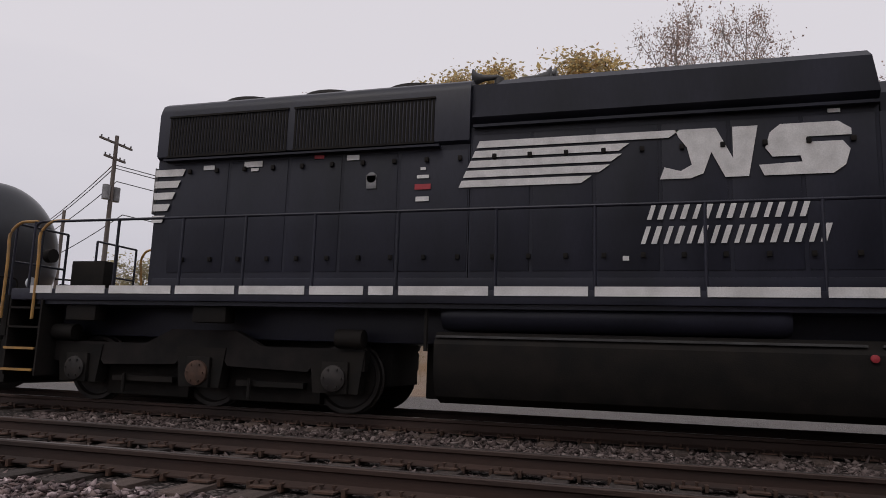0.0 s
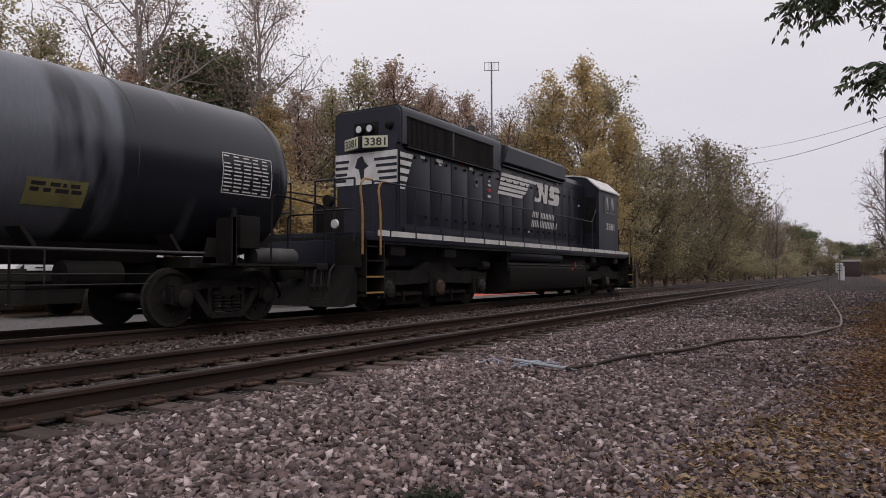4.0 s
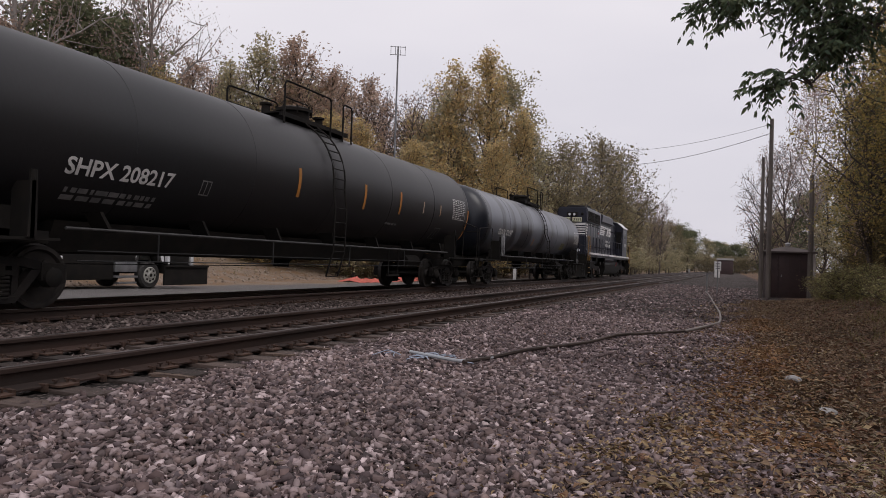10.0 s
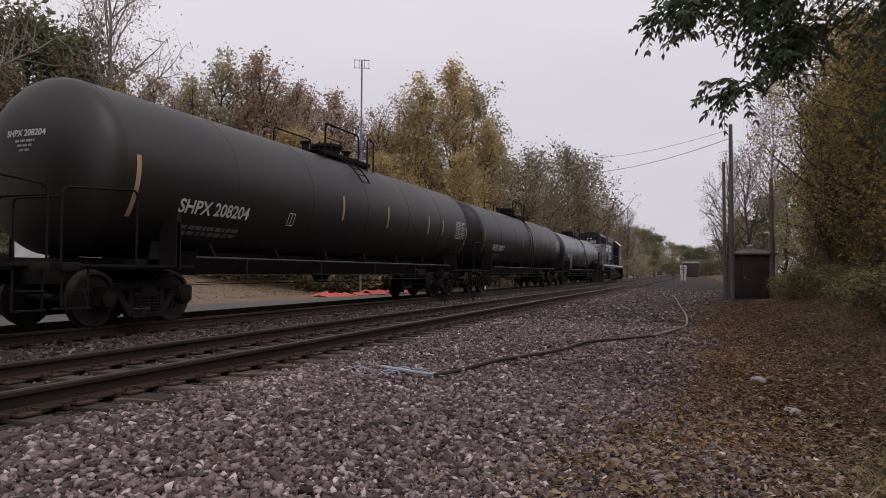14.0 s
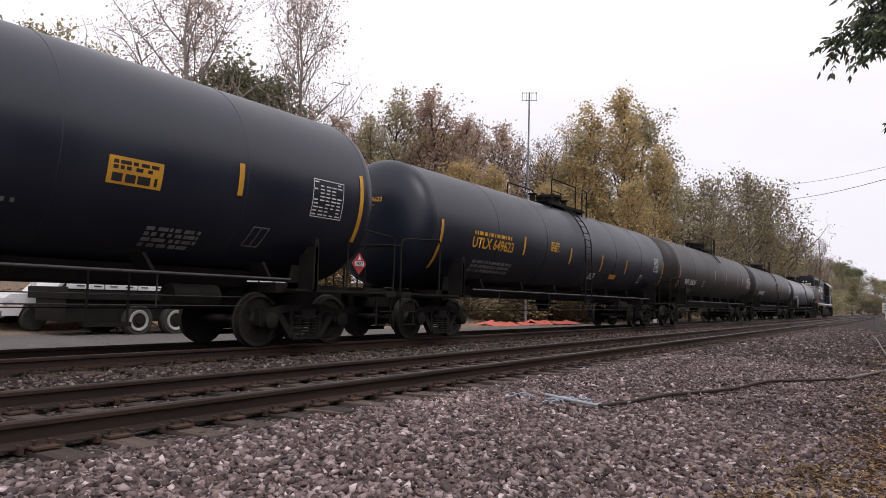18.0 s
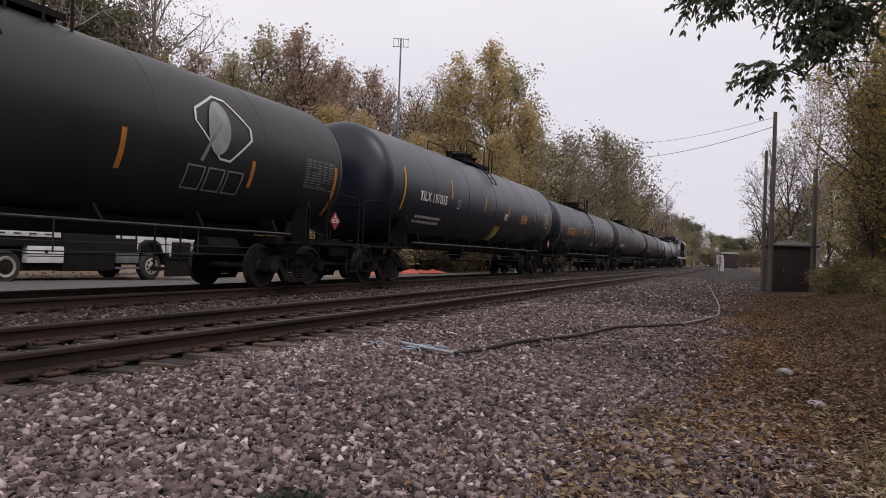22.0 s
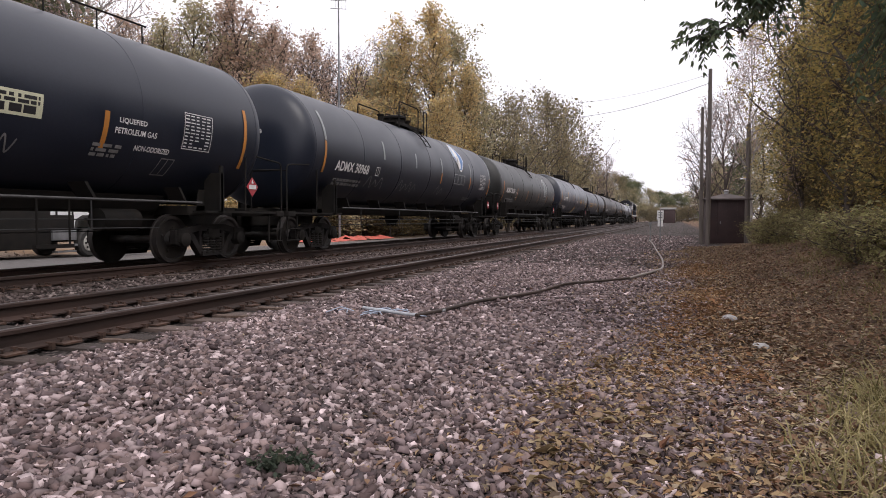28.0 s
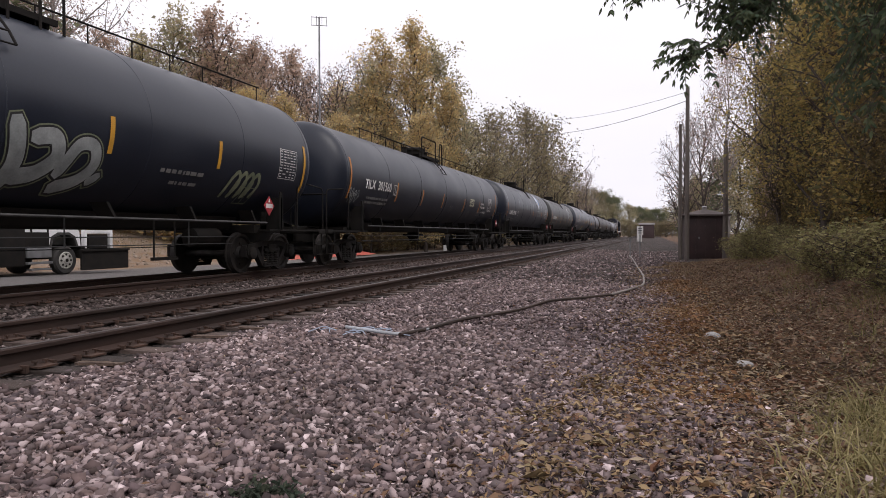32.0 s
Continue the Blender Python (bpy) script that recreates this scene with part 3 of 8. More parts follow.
def build_track(name, yc, label, x0=-140.0, x1=420.0, gauge=1.505, seed=1):
    t = thing(name, label, "railway track", kind="structure")
    for s in (-1, 1):
        part("rail", extrude_x(rail_outline(), x0, x1), M_rail, t, "rust-brown steel rail", pose(0, yc + s * gauge / 2, 0))
        part("rail_head", B(x0, x1, -0.024, 0.024, RAIL_TOP - 0.002, RAIL_TOP + 0.0025), M_railtop, t, "worn bright running surface", pose(0, yc + s * gauge / 2, 0))
    r = np.random.default_rng(seed)
    ties = [mesh_of("tie", B(-0.115, 0.115, -1.3, 1.3, -0.17, 0.0, bevel=0.012), M_tie) for _ in range(1)]
    bm = bmesh.new()
    for s in (-1, 1):
        yy = s * gauge / 2
        box(bm, -0.09, 0.09, yy - 0.18, yy + 0.18, 0.001, 0.016)
        for k in (-1, 1):
            for q in (-0.05, 0.055):
                rod(bm, (q, yy + k * 0.088, 0.01), (q, yy + k * 0.088, 0.045), 0.010, 6)
                box(bm, q - 0.014, q + 0.014, yy + k * 0.082 - 0.022, yy + k * 0.082 + 0.018, 0.038, 0.052)
        box(bm, 0.118, 0.15, yy - 0.105, yy + 0.095, -0.03, 0.03)
        box(bm, -0.15, -0.118, yy - 0.105, yy + 0.095, -0.03, 0.03)
    plates = mesh_of("tie_plate", bm, M_plate, False)
    far, k = bmesh.new(), 0
    x = x0 + 0.3
    while x < x1:
        a = pose(x + r.normal(0, 0.02), yc + r.normal(0, 0.03), -0.004 - 0.012 * r.random(), 0, 0, r.normal(0, 0.8))
        if -18 < x < 52:
            part("tie", ties[0], None, t, m=a)
            part("tie_plate", plates, None, t, m=pose(x, yc, 0))
        elif x < 150:
            bx = B(x - 0.115, x + 0.115, yc - 1.3, yc + 1.3, -0.17, -0.01)
            tmp = bpy.data.meshes.new("t")
            bx.to_mesh(tmp)
            bx.free()
            far.from_mesh(tmp)
            bpy.data.meshes.remove(tmp)
        x += 0.53
    tagged(part("far_ties", far, M_tie, t, smooth=False), kind="stuff")
    return t


build_track("track_near", TRACK_NEAR, "rust-brown rails on dark weathered wooden ties in gravel")
build_track("track_far", TRACK_FAR, "rusty rails on wooden ties under the passing train", seed=2)


# ---- the train ----
DRUM_R, DRUM_Z = 1.52, 2.82


def drum(radius):
    """Sets the tank size of the car that is built next; all tanks hang 1.34 m over the ground."""
    global DRUM_R, DRUM_Z
    DRUM_R, DRUM_Z = radius, radius + 1.34


ROLLERS = []


def wheelset_mesh(r, half=0.7525):
    bm = bmesh.new()
    rod(bm, (0, -half - 0.35, 0), (0, half + 0.35, 0), 0.075, 12)
    for s in (-1, 1):
        y = s * half
        lathe(bm, [(y - s * 0.075, r + 0.028), (y - s * 0.045, r + 0.028), (y - s * 0.035, r), (y + s * 0.065, r - 0.004), (y + s * 0.065, r - 0.06), (y + s * 0.02, r - 0.09),
                   (y + s * 0.0, 0.16), (y + s * 0.08, 0.13), (y + s * 0.08, 0.02)], "y", 32)
        for k in range(4):
            a = k * math.pi / 2 + 0.4
            rod(bm, (0.24 * math.cos(a), y + s * 0.012, 0.24 * math.sin(a)), (0.24 * math.cos(a), y + s * 0.03, 0.24 * math.sin(a)), 0.03, 8)
    return mesh_of("wheelset", bm, M_wheel)


WHEEL_CAR, WHEEL_LOCO = wheelset_mesh(0.46), wheelset_mesh(0.51)


def add_wheelset(truck, x, r, mesh):
    w = part("wheelset", mesh, None, truck, m=pose(x, 0, RAIL_TOP + r))
    ROLLERS.append((w, x, RAIL_TOP + r, r))
    return w


def truck_meshes():
    """Cast side frames with open triangles, their journal boxes, and the bolster between them."""
    z, out = RAIL_TOP, {}
    for s in (-1, 1):
        y0, y1 = (0.94, 1.07) if s > 0 else (-1.07, -0.94)
        bm = bmesh.new()
        slab(bm, [(-1.12, z + 0.52), (-1.12, z + 0.64), (-0.80, z + 0.67), (-0.42, z + 0.75), (0.42, z + 0.75), (0.80, z + 0.67), (1.12, z + 0.64), (1.12, z + 0.52), (0.75, z + 0.56), (0.42, z + 0.62), (-0.42, z + 0.62), (-0.75, z + 0.56)], y0, y1)
        for k in (-1, 1):
            slab(bm, [(k * 1.12, z + 0.53), (k * 1.12, z + 0.38), (k * 0.98, z + 0.34), (k * 0.92, z + 0.56)], y0, y1)
            slab(bm, [(k * 0.74, z + 0.57), (k * 0.66, z + 0.46), (k * 0.40, z + 0.15), (k * 0.26, z + 0.13), (k * 0.26, z + 0.22), (k * 0.34, z + 0.24), (k * 0.58, z + 0.57)], y0, y1)
            slab(bm, [(k * 0.40, z + 0.20), (k * 0.40, z + 0.63), (k * 0.31, z + 0.63), (k * 0.31, z + 0.20)], y0 + 0.01, y1 - 0.01)
        slab(bm, [(-0.36, z + 0.12), (0.36, z + 0.12), (0.36, z + 0.21), (-0.36, z + 0.21)], y0 - 0.03, y1 + 0.03)
        out["side_frame", s] = mesh_of("side_frame", bm, M_frame)
        for k in (-0.89, 0.89):
            bm = bmesh.new()
            lathe(bm, [(s * 0.98, 0.03), (s * 0.98, 0.15), (s * 1.14, 0.14), (s * 1.17, 0.09), (s * 1.17, 0.01)], "y", 16, (k, 0, z + 0.46))
            slab(bm, [(k - 0.17, z + 0.42), (k - 0.17, z + 0.66), (k + 0.17, z + 0.66), (k + 0.17, z + 0.42)], s * 0.90, s * 1.09)
            out["journal_box", s, k] = mesh_of("journal_box", bm, M_under)
    bm = box(bmesh.new(), -0.18, 0.18, -1.12, 1.12, RAIL_TOP + 0.48, RAIL_TOP + 0.66, 0.02)
    for k in (-0.55, 0.55):
        box(bm, k - 0.05, k + 0.05, -0.75, 0.75, RAIL_TOP + 0.30, RAIL_TOP + 0.40)
    out["truck",] = mesh_of("truck", bm, M_under)
    return out


M_frame = material("dusty_cast_steel", (0.020, 0.0165, 0.0155), (0.010, 0.0095, 0.0095), 0.8, 0, 3, 50, 0.3, 0.006, spec=0.18)


def springs_mesh():
    bm = bmesh.new()
    for s in (-1, 1):
        for k in (-0.2, 0.0, 0.2):
            for i in range(6):
                z = RAIL_TOP + 0.17 + i * 0.055
                lathe(bm, [(z, 0.085), (z + 0.02, 0.092), (z + 0.04, 0.085)], "z", 12, (k, s * 1.03, 0))
        box(bm, -0.34, 0.34, s * 1.08 - 0.03, s * 1.08 + 0.03, RAIL_TOP + 0.50, RAIL_TOP + 0.56)
    return mesh_of("springs", bm, M_under)


TRUCK_MESH, SPRING_MESH = truck_meshes(), springs_mesh()


def freight_truck(car, x):
    t = part("truck", TRUCK_MESH["truck",], None, car, "black cast steel truck with side frames", pose(x, 0, 0))
    for key, me in TRUCK_MESH.items():
        if len(key) > 1:
            part(key[0], me, None, t)
    tagged(part("spring_set", SPRING_MESH, None, t), kind="stuff")
    for k in (-0.89, 0.89):
        add_wheelset(t, k, 0.46, WHEEL_CAR)
    return t


def coupler_mesh():
    bm = bmesh.new()
    box(bm, -0.75, -0.12, -0.09, 0.09, RAIL_TOP + 0.73, RAIL_TOP + 0.93, 0.02)
    slab(bm, [(-0.16, RAIL_TOP + 0.68), (0.02, RAIL_TOP + 0.68), (0.06, RAIL_TOP + 0.75), (0.06, RAIL_TOP + 0.93), (0.0, RAIL_TOP + 0.99), (-0.16, RAIL_TOP + 0.99)], -0.14, 0.12)
    box(bm, -0.05, 0.12, -0.20, -0.10, RAIL_TOP + 0.69, RAIL_TOP + 0.98, 0.02)
    pipe(bm, round_path([(-0.55, -0.28, RAIL_TOP + 0.85), (-0.25, -0.28, RAIL_TOP + 0.72), (-0.02, -0.22, RAIL_TOP + 0.42), (0.05, -0.1, RAIL_TOP + 0.38)]), 0.03, 6)
    return mesh_of("coupler", bm, M_under)


COUPLER = coupler_mesh()


HEAD_GAP, HEAD_DEPTH, HEAD_POWER = 0.64, 0.62, 0.82


def shell_bm(length, gap=HEAD_GAP):
    depth, body, r = HEAD_DEPTH, [], DRUM_R
    front = [(-gap - depth * (1 - math.cos(i / 14 * math.pi / 2)), max(0.012, r * math.sin(i / 14 * math.pi / 2) ** HEAD_POWER)) for i in range(15)]
    rear = [(-length - x, rr) for x, rr in front[::-1]]
    n = 6
    x0, x1 = front[-1][0], rear[0][0]
    for i in range(n + 1):
        x = x0 + (x1 - x0) * min(max(i / n, 0.002), 0.998)
        body += [(x + 0.012, r), (x + 0.006, r + 0.006), (x - 0.006, r + 0.006), (x - 0.012, r)]
    return lathe(bmesh.new(), front + body + rear, "x", 64, (0, 0, DRUM_Z))


def end_rails(car, x, d, mat):
    """Bent grab rails, steps and sill of one car end. d: +1 front, -1 rear."""
    bm = bmesh.new()
    for s in (-1, 1):
        pipe(bm, round_path([(x - d * 0.12, s * 1.42, 1.22), (x - d * 0.12, s * 1.42, 2.32), (x - d * 1.55, s * 1.44, 2.42), (x - d * 1.55, s * 1.42, 1.22)], 0.14), 0.018, 8)
        pipe(bm, round_path([(x - d * 0.12, s * 0.45, 1.25), (x - d * 0.12, s * 0.45, 2.18), (x - d * 0.12, s * 1.42, 2.18)], 0.1), 0.016, 8)
    pieces("end_rail", bm, mat, car, "bent steel pipe handrail")
    sill = bmesh.new()
    box(sill, min(x - d * 0.10, x - d * 0.42), max(x - d * 0.10, x - d * 0.42), -1.48, 1.48, 1.10, 1.22, 0.01)
    box(sill, min(x - d * 0.42, x - d * 2.9), max(x - d * 0.42, x - d * 2.9), -1.46, -1.14, 1.16, 1.20)
    box(sill, min(x - d * 0.42, x - d * 2.9), max(x - d * 0.42, x - d * 2.9), 1.14, 1.46, 1.16, 1.20)
    box(sill, min(x - d * 0.30, x - d * 3.4), max(x - d * 0.30, x - d * 3.4), -0.28, 0.28, 0.88, 1.30, 0.01)
    pieces("end_sill", sill, M_under, car)
    st = bmesh.new()
    for s in (-1, 1):
        for k in (0.16, 0.62):
            rod(st, (x - d * k, s * 1.40, 1.15), (x - d * k, s * 1.40, 0.52), 0.018, 6)
        for z in (0.53, 0.80):
            box(st, min(x - d * 0.16, x - d * 0.62), max(x - d * 0.16, x - d * 0.62), s * 1.44 - 0.05, s * 1.44 + 0.03, z, z + 0.025)
    pieces("step", st, M_under, car)


def saddle(car, x):
    bm = bmesh.new()
    for s in (-1, 1):
        slab(bm, [(x - 0.30, 1.20), (x + 0.30, 1.20), (x + 0.20, 1.62), (x - 0.20, 1.62)], s * 1.08, s * (1.08 + 0.02))
        slab(bm, [(x - 0.03, 1.20), (x + 0.03, 1.20), (x + 0.03, 1.95), (x - 0.03, 1.95)], s * 1.10, s * 1.50)
        slab(bm, [(x - 0.07, 1.2), (x + 0.07, 1.2), (x + 0.045, 2.1), (x - 0.045, 2.1)], s * 1.46, s * 1.50)
    box(bm, x - 0.55, x + 0.55, -1.1, 1.1, 1.12, 1.30)
    pieces("saddle", bm, M_under, car)


def manway(car, x, mat, railmat, long_walk=False):
    """Raised platform with rails, the dome and its valves, on top of the shell."""
    zt = DRUM_Z + DRUM_R
    bm = bmesh.new()
    box(bm, x - 1.45, x + 1.45, -0.66, 0.66, zt + 0.02, zt + 0.05)
    for k in (-0.66, 0.66):
        box(bm, x - 1.45, x + 1.45, k - 0.03, k + 0.03, zt - 0.05, zt + 0.05)
    for k in (-1.3, 0.0, 1.3):
        box(bm, x + k - 0.025, x + k + 0.025, -0.64, 0.64, zt - 0.12, zt + 0.02)
    part("platform", bm, mat, car, "steel grating platform on top")
    d = bmesh.new()
    lathe(d, [(zt - 0.25, 0.38), (zt + 0.30, 0.38), (zt + 0.33, 0.45), (zt + 0.40, 0.45), (zt + 0.45, 0.33), (zt + 0.47, 0.02)], "z", 28, (x, 0, 0))
    part("manway_dome", d, mat, car)
    d = bmesh.new()
    for i in range(8):
        a = i * math.pi / 4
        rod(d, (x + 0.43 * math.cos(a), 0.43 * math.sin(a), zt + 0.26), (x + 0.43 * math.cos(a), 0.43 * math.sin(a), zt + 0.46), 0.024, 6)
    pieces("dome_bolt", d, mat, car)
    v = bmesh.new()
    for k, yy, h in ((-0.85, 0.2, 0.34), (0.8, -0.2, 0.30), (1.1, 0.25, 0.24)):
        lathe(v, [(zt - 0.1, 0.10), (zt + h, 0.10), (zt + h + 0.02, 0.15), (zt + h + 0.06, 0.15), (zt + h + 0.08, 0.02)], "z", 14, (x + k, yy, 0))
    pieces("valve", v, mat, car)
    for s in (-1, 1):
        r = bmesh.new()
        y = s * 0.80
        pipe(r, round_path([(x - 1.5, y, zt - 0.24), (x - 1.5, y, zt + 0.72), (x + 0.42, y, zt + 0.72), (x + 0.42, y, zt - 0.24)], 0.12), 0.024, 8)
        rod(r, (x - 1.5, y, zt + 0.34), (x - 0.6, y, zt + 0.34), 0.016, 6)
        pipe(r, round_path([(x + 1.0, y, zt - 0.24), (x + 1.0, y, zt + 0.72), (x + 1.5, y * 0.95, zt + 0.72), (x + 1.5, y * 0.95, zt - 0.24)], 0.1), 0.024, 8)
        pieces("platform_rail", r, railmat, car)
    if long_walk:
        w = bmesh.new()
        for y in (-0.62, 0.62):
            rod(w, (x - 7.6, y, zt + 0.20), (x + 7.6, y, zt + 0.20), 0.018, 6)
            for i in range(15):
                xx = x - 7.5 + i * 15 / 14
                rod(w, (xx, y, zt - 0.15), (xx, y, zt + 0.20), 0.014, 5)
        pieces("top_walk", w, mat, car)


def side_ladder(car, x, mat, short=False):
    bm = bmesh.new()
    steps = [(a, DRUM_R + 0.10) for a in np.linspace(radians(28 if short else -5), radians(62), 5 if short else 9)]
    pts = ([] if short else [(1.43, 0.62), (1.60, 1.2), (1.62, 2.2)]) + [((DRUM_R + 0.10) * math.cos(a), DRUM_Z + (DRUM_R + 0.10) * math.sin(a)) for a, _ in steps]
    for k in (-0.25, 0.25):
        pipe(bm, [(x + k, -y, z) for y, z in pts], 0.02, 6)
    dense = []
    for (y0, z0), (y1, z1) in zip(pts, pts[1:]):
        m = max(1, int(math.hypot(y1 - y0, z1 - z0) / 0.32))
        dense += [(y0 + (y1 - y0) * i / m, z0 + (z1 - z0) * i / m) for i in range(m)]
    for y, z in dense:
        rod(bm, (x - 0.25, -y, z), (x + 0.25, -y, z), 0.014, 6)
    part("ladder", bm, mat, car, "steel side ladder")


def tank_car(label, length, shell, bars=(), barmat=None, texts=(), extras=None, mid=None, barsize=(0.10, 0.62), rail=None, long_walk=False, gap=HEAD_GAP, belly=1.17, short=True):
    """A tank car; x runs back from its front coupler face at 0."""
    car = thing("tank_car", label, "tank car", "tank cars of the train")
    rail = rail or M_under
    part("tank_shell", shell_bm(length, gap), shell, car, label)
    xm = -length / 2 if mid is None else mid
    manway(car, xm + 0.3, M_under, rail, long_walk)
    side_ladder(car, xm, M_under, short)
    for x, d in ((0, 1), (-length, -1)):
        end_rails(car, x, d, rail)
        c = part("coupler", COUPLER, None, car, m=pose(x - d * 0.06, 0, 0, 0, 0, 0 if d > 0 else 180))
    for x in (-2.2, -length + 2.2):
        freight_truck(car, x)
        saddle(car, x - (0.25 if x > -5 else -0.25))
    bm = bmesh.new()
    for s in (-1, 1):
        rod(bm, (-3.0, s * 1.43, 1.35), (-length + 3.0, s * 1.43, 1.35), 0.022, 8)
    pieces("side_pipe", bm, M_sill, car, "grey steel pipe rail along the side")
    k = -3.4
    while k > -length + 3.2:
        st = bmesh.new()
        for s in (-1, 1):
            slab(st, [(k - 0.03, 1.35), (k + 0.03, 1.35), (k - 0.16, 1.62), (k - 0.22, 1.62)], s * 1.40, s * 1.05)
        pieces("strut", st, M_under, car)
        k -= 2.15
    keel = [(-0.82, 1.48), (-0.62, belly + 0.03), (-0.5, belly), (0.5, belly), (0.62, belly + 0.03), (0.82, 1.48)]
    part("belly_sill", extrude_x(keel, -length + 3.3, -3.3), M_under, car, "black sill under the tank")
    u = bmesh.new()
    for y, z in ((-0.95, 1.03), (-0.95, 0.88), (0.5, 0.80)):
        rod(u, (-3.6, y, z), (-length + 3.6, y, z), 0.011, 6)
    for i in range(4):
        xx = -5.2 - i * (length - 10.4) / 3
        rod(u, (xx, -0.95, 1.38), (xx, -0.95, 0.86), 0.014, 6)
    pieces("brake_rod", u, M_wire, car)
    o = bmesh.new()
    lathe(o, [(0.80, 0.02), (0.80, 0.18), (0.92, 0.20), (0.98, 0.26), (1.40, 0.26)], "z", 18, (xm, 0, 0))
    box(o, xm - 0.35, xm + 0.35, -0.35, 0.35, 1.02, 1.10)
    part("bottom_outlet", o, M_under, car)
    rv = bmesh.new()
    lathe(rv, [(-4.9, 0.03), (-4.86, 0.2), (-4.0, 0.2), (-3.96, 0.03)], "x", 18, (0, -0.72, 1.02))
    part("air_reservoir", rv, M_under, car)
    lv = bmesh.new()
    box(lv, -6.3, -5.6, -1.0, -0.92, 0.58, 0.64)
    for xx in (-6.25, -5.65):
        rod(lv, (xx, -0.96, 0.60), (xx, -0.96, 1.35), 0.018, 6)
    pieces("brake_lever", lv, M_under, car)
    for b in bars:
        x, z = b[0], b[1]
        h = b[2] if len(b) > 2 else barsize[1]
        r = DRUM_R
        part("reflector_bar", drum_patch(bmesh.new(), x - barsize[0] / 2, x + barsize[0] / 2, z - h / 2, z + h / 2, r, DRUM_Z), barmat, car, "vertical reflective stripe")
    for text, x, z, h, mat in texts:
        me = wrap(lettering(text, h, mat), x, z, DRUM_R, DRUM_Z)
        part("lettering", me, None, car, "painted reporting mark")
    if extras:
        extras(car)
    return car


def data_panel(car, x, z, w=0.62, h=0.55, mat=None, ground_mat=None):
    """The framed table of fine print that such cars carry: lines of small bars."""
    mat = mat or M_white
    if ground_mat:
        part("panel_ground", drum_patch(bmesh.new(), x - w / 2, x + w / 2, z - h / 2, z + h / 2, DRUM_R, DRUM_Z, 0.006), ground_mat, car)
    bm = bmesh.new()
    t = 0.014
    for a, b, c, d in ((x - w / 2, x + w / 2, z - h / 2, z - h / 2 + t), (x - w / 2, x + w / 2, z + h / 2 - t, z + h / 2), (x - w / 2, x - w / 2 + t, z - h / 2, z + h / 2), (x + w / 2 - t, x + w / 2, z - h / 2, z + h / 2)):
        drum_patch(bm, a, b, c, d, DRUM_R, DRUM_Z, 0.010)
    r = random.Random(int(-x * 100))
    rows = 10
    for i in range(rows):
        zz = z + h / 2 - (i + 0.8) * h / (rows + 0.6)
        for k in range(5):
            if r.random() < 0.10:
                continue
            a = x - w / 2 + 0.03 + k * (w - 0.05) / 5
            drum_patch(bm, a, a + (w - 0.05) / 5 * r.uniform(0.5, 0.9), zz - 0.011, zz + 0.011, DRUM_R, DRUM_Z, 0.010)
    tagged(part("data_panel", bm, mat, car, "white table of fine print"), kind="stuff")


def small_print(car, x, z, w, rows, mat, h=0.05, gap=0.5, lean=0.0):
    bm = bmesh.new()
    r = random.Random(int(abs(x * 37 + z * 91)))
    for i in range(rows):
        a, zz = x - w / 2, z - i * h * (1 + gap)
        while a < x + w / 2 - 0.03:
            b = min(a + r.uniform(0.05, 0.22), x + w / 2)
            drum_patch(bm, a, b, zz - h / 2, zz + h / 2, DRUM_R, DRUM_Z, 0.010, lean)
            a = b + r.uniform(0.02, 0.07)
    tagged(part("small_print", bm, mat, car), kind="stuff")


def diamond(car, x, y, z, s=0.21, mat=None, words=""):
    bm = bmesh.new()
    slab(bm, [(x - s, z), (x, z - s), (x + s, z), (x, z + s)], y, y + 0.01)
    p = part("placard", bm, mat or M_red, car, "red diamond placard")
    b2 = bmesh.new()
    box(b2, x - s * 0.62, x + s * 0.62, y - 0.008, y - 0.003, z - s * 0.22, z + s * 0.22)
    slab(b2, [(x - s * 0.2, z + s * 0.36), (x + s * 0.2, z + s * 0.36), (x, z + s * 0.75)], y - 0.008, y - 0.003)
    part("placard_band", b2, M_white, p)
    if words:
        me = lettering(words, s * 0.34, M_black, s * 1.05)
        for v in me.vertices:
            v.co = (x + v.co.x, y - 0.011, z + v.co.z)
        part("placard_number", me, None, p)


def frame_mark(car, x, z, w=0.28, h=0.30, mat=None, lean=0.0, t=0.02):
    bm = bmesh.new()
    for a, b, c, d, k in ((x - w / 2, x + w / 2, z - h / 2, z - h / 2 + t, 0), (x - w / 2, x + w / 2, z + h / 2 - t, z + h / 2, lean)):
        drum_patch(bm, a + k, b + k, c, d, DRUM_R, DRUM_Z, 0.010)
    for a in (x - w / 2, x + w / 2 - t, x - t / 2):
        drum_patch(bm, a, a + t, z - h / 2, z + h / 2, DRUM_R, DRUM_Z, 0.010, lean)
    part("frame_mark", bm, mat or M_white, car)


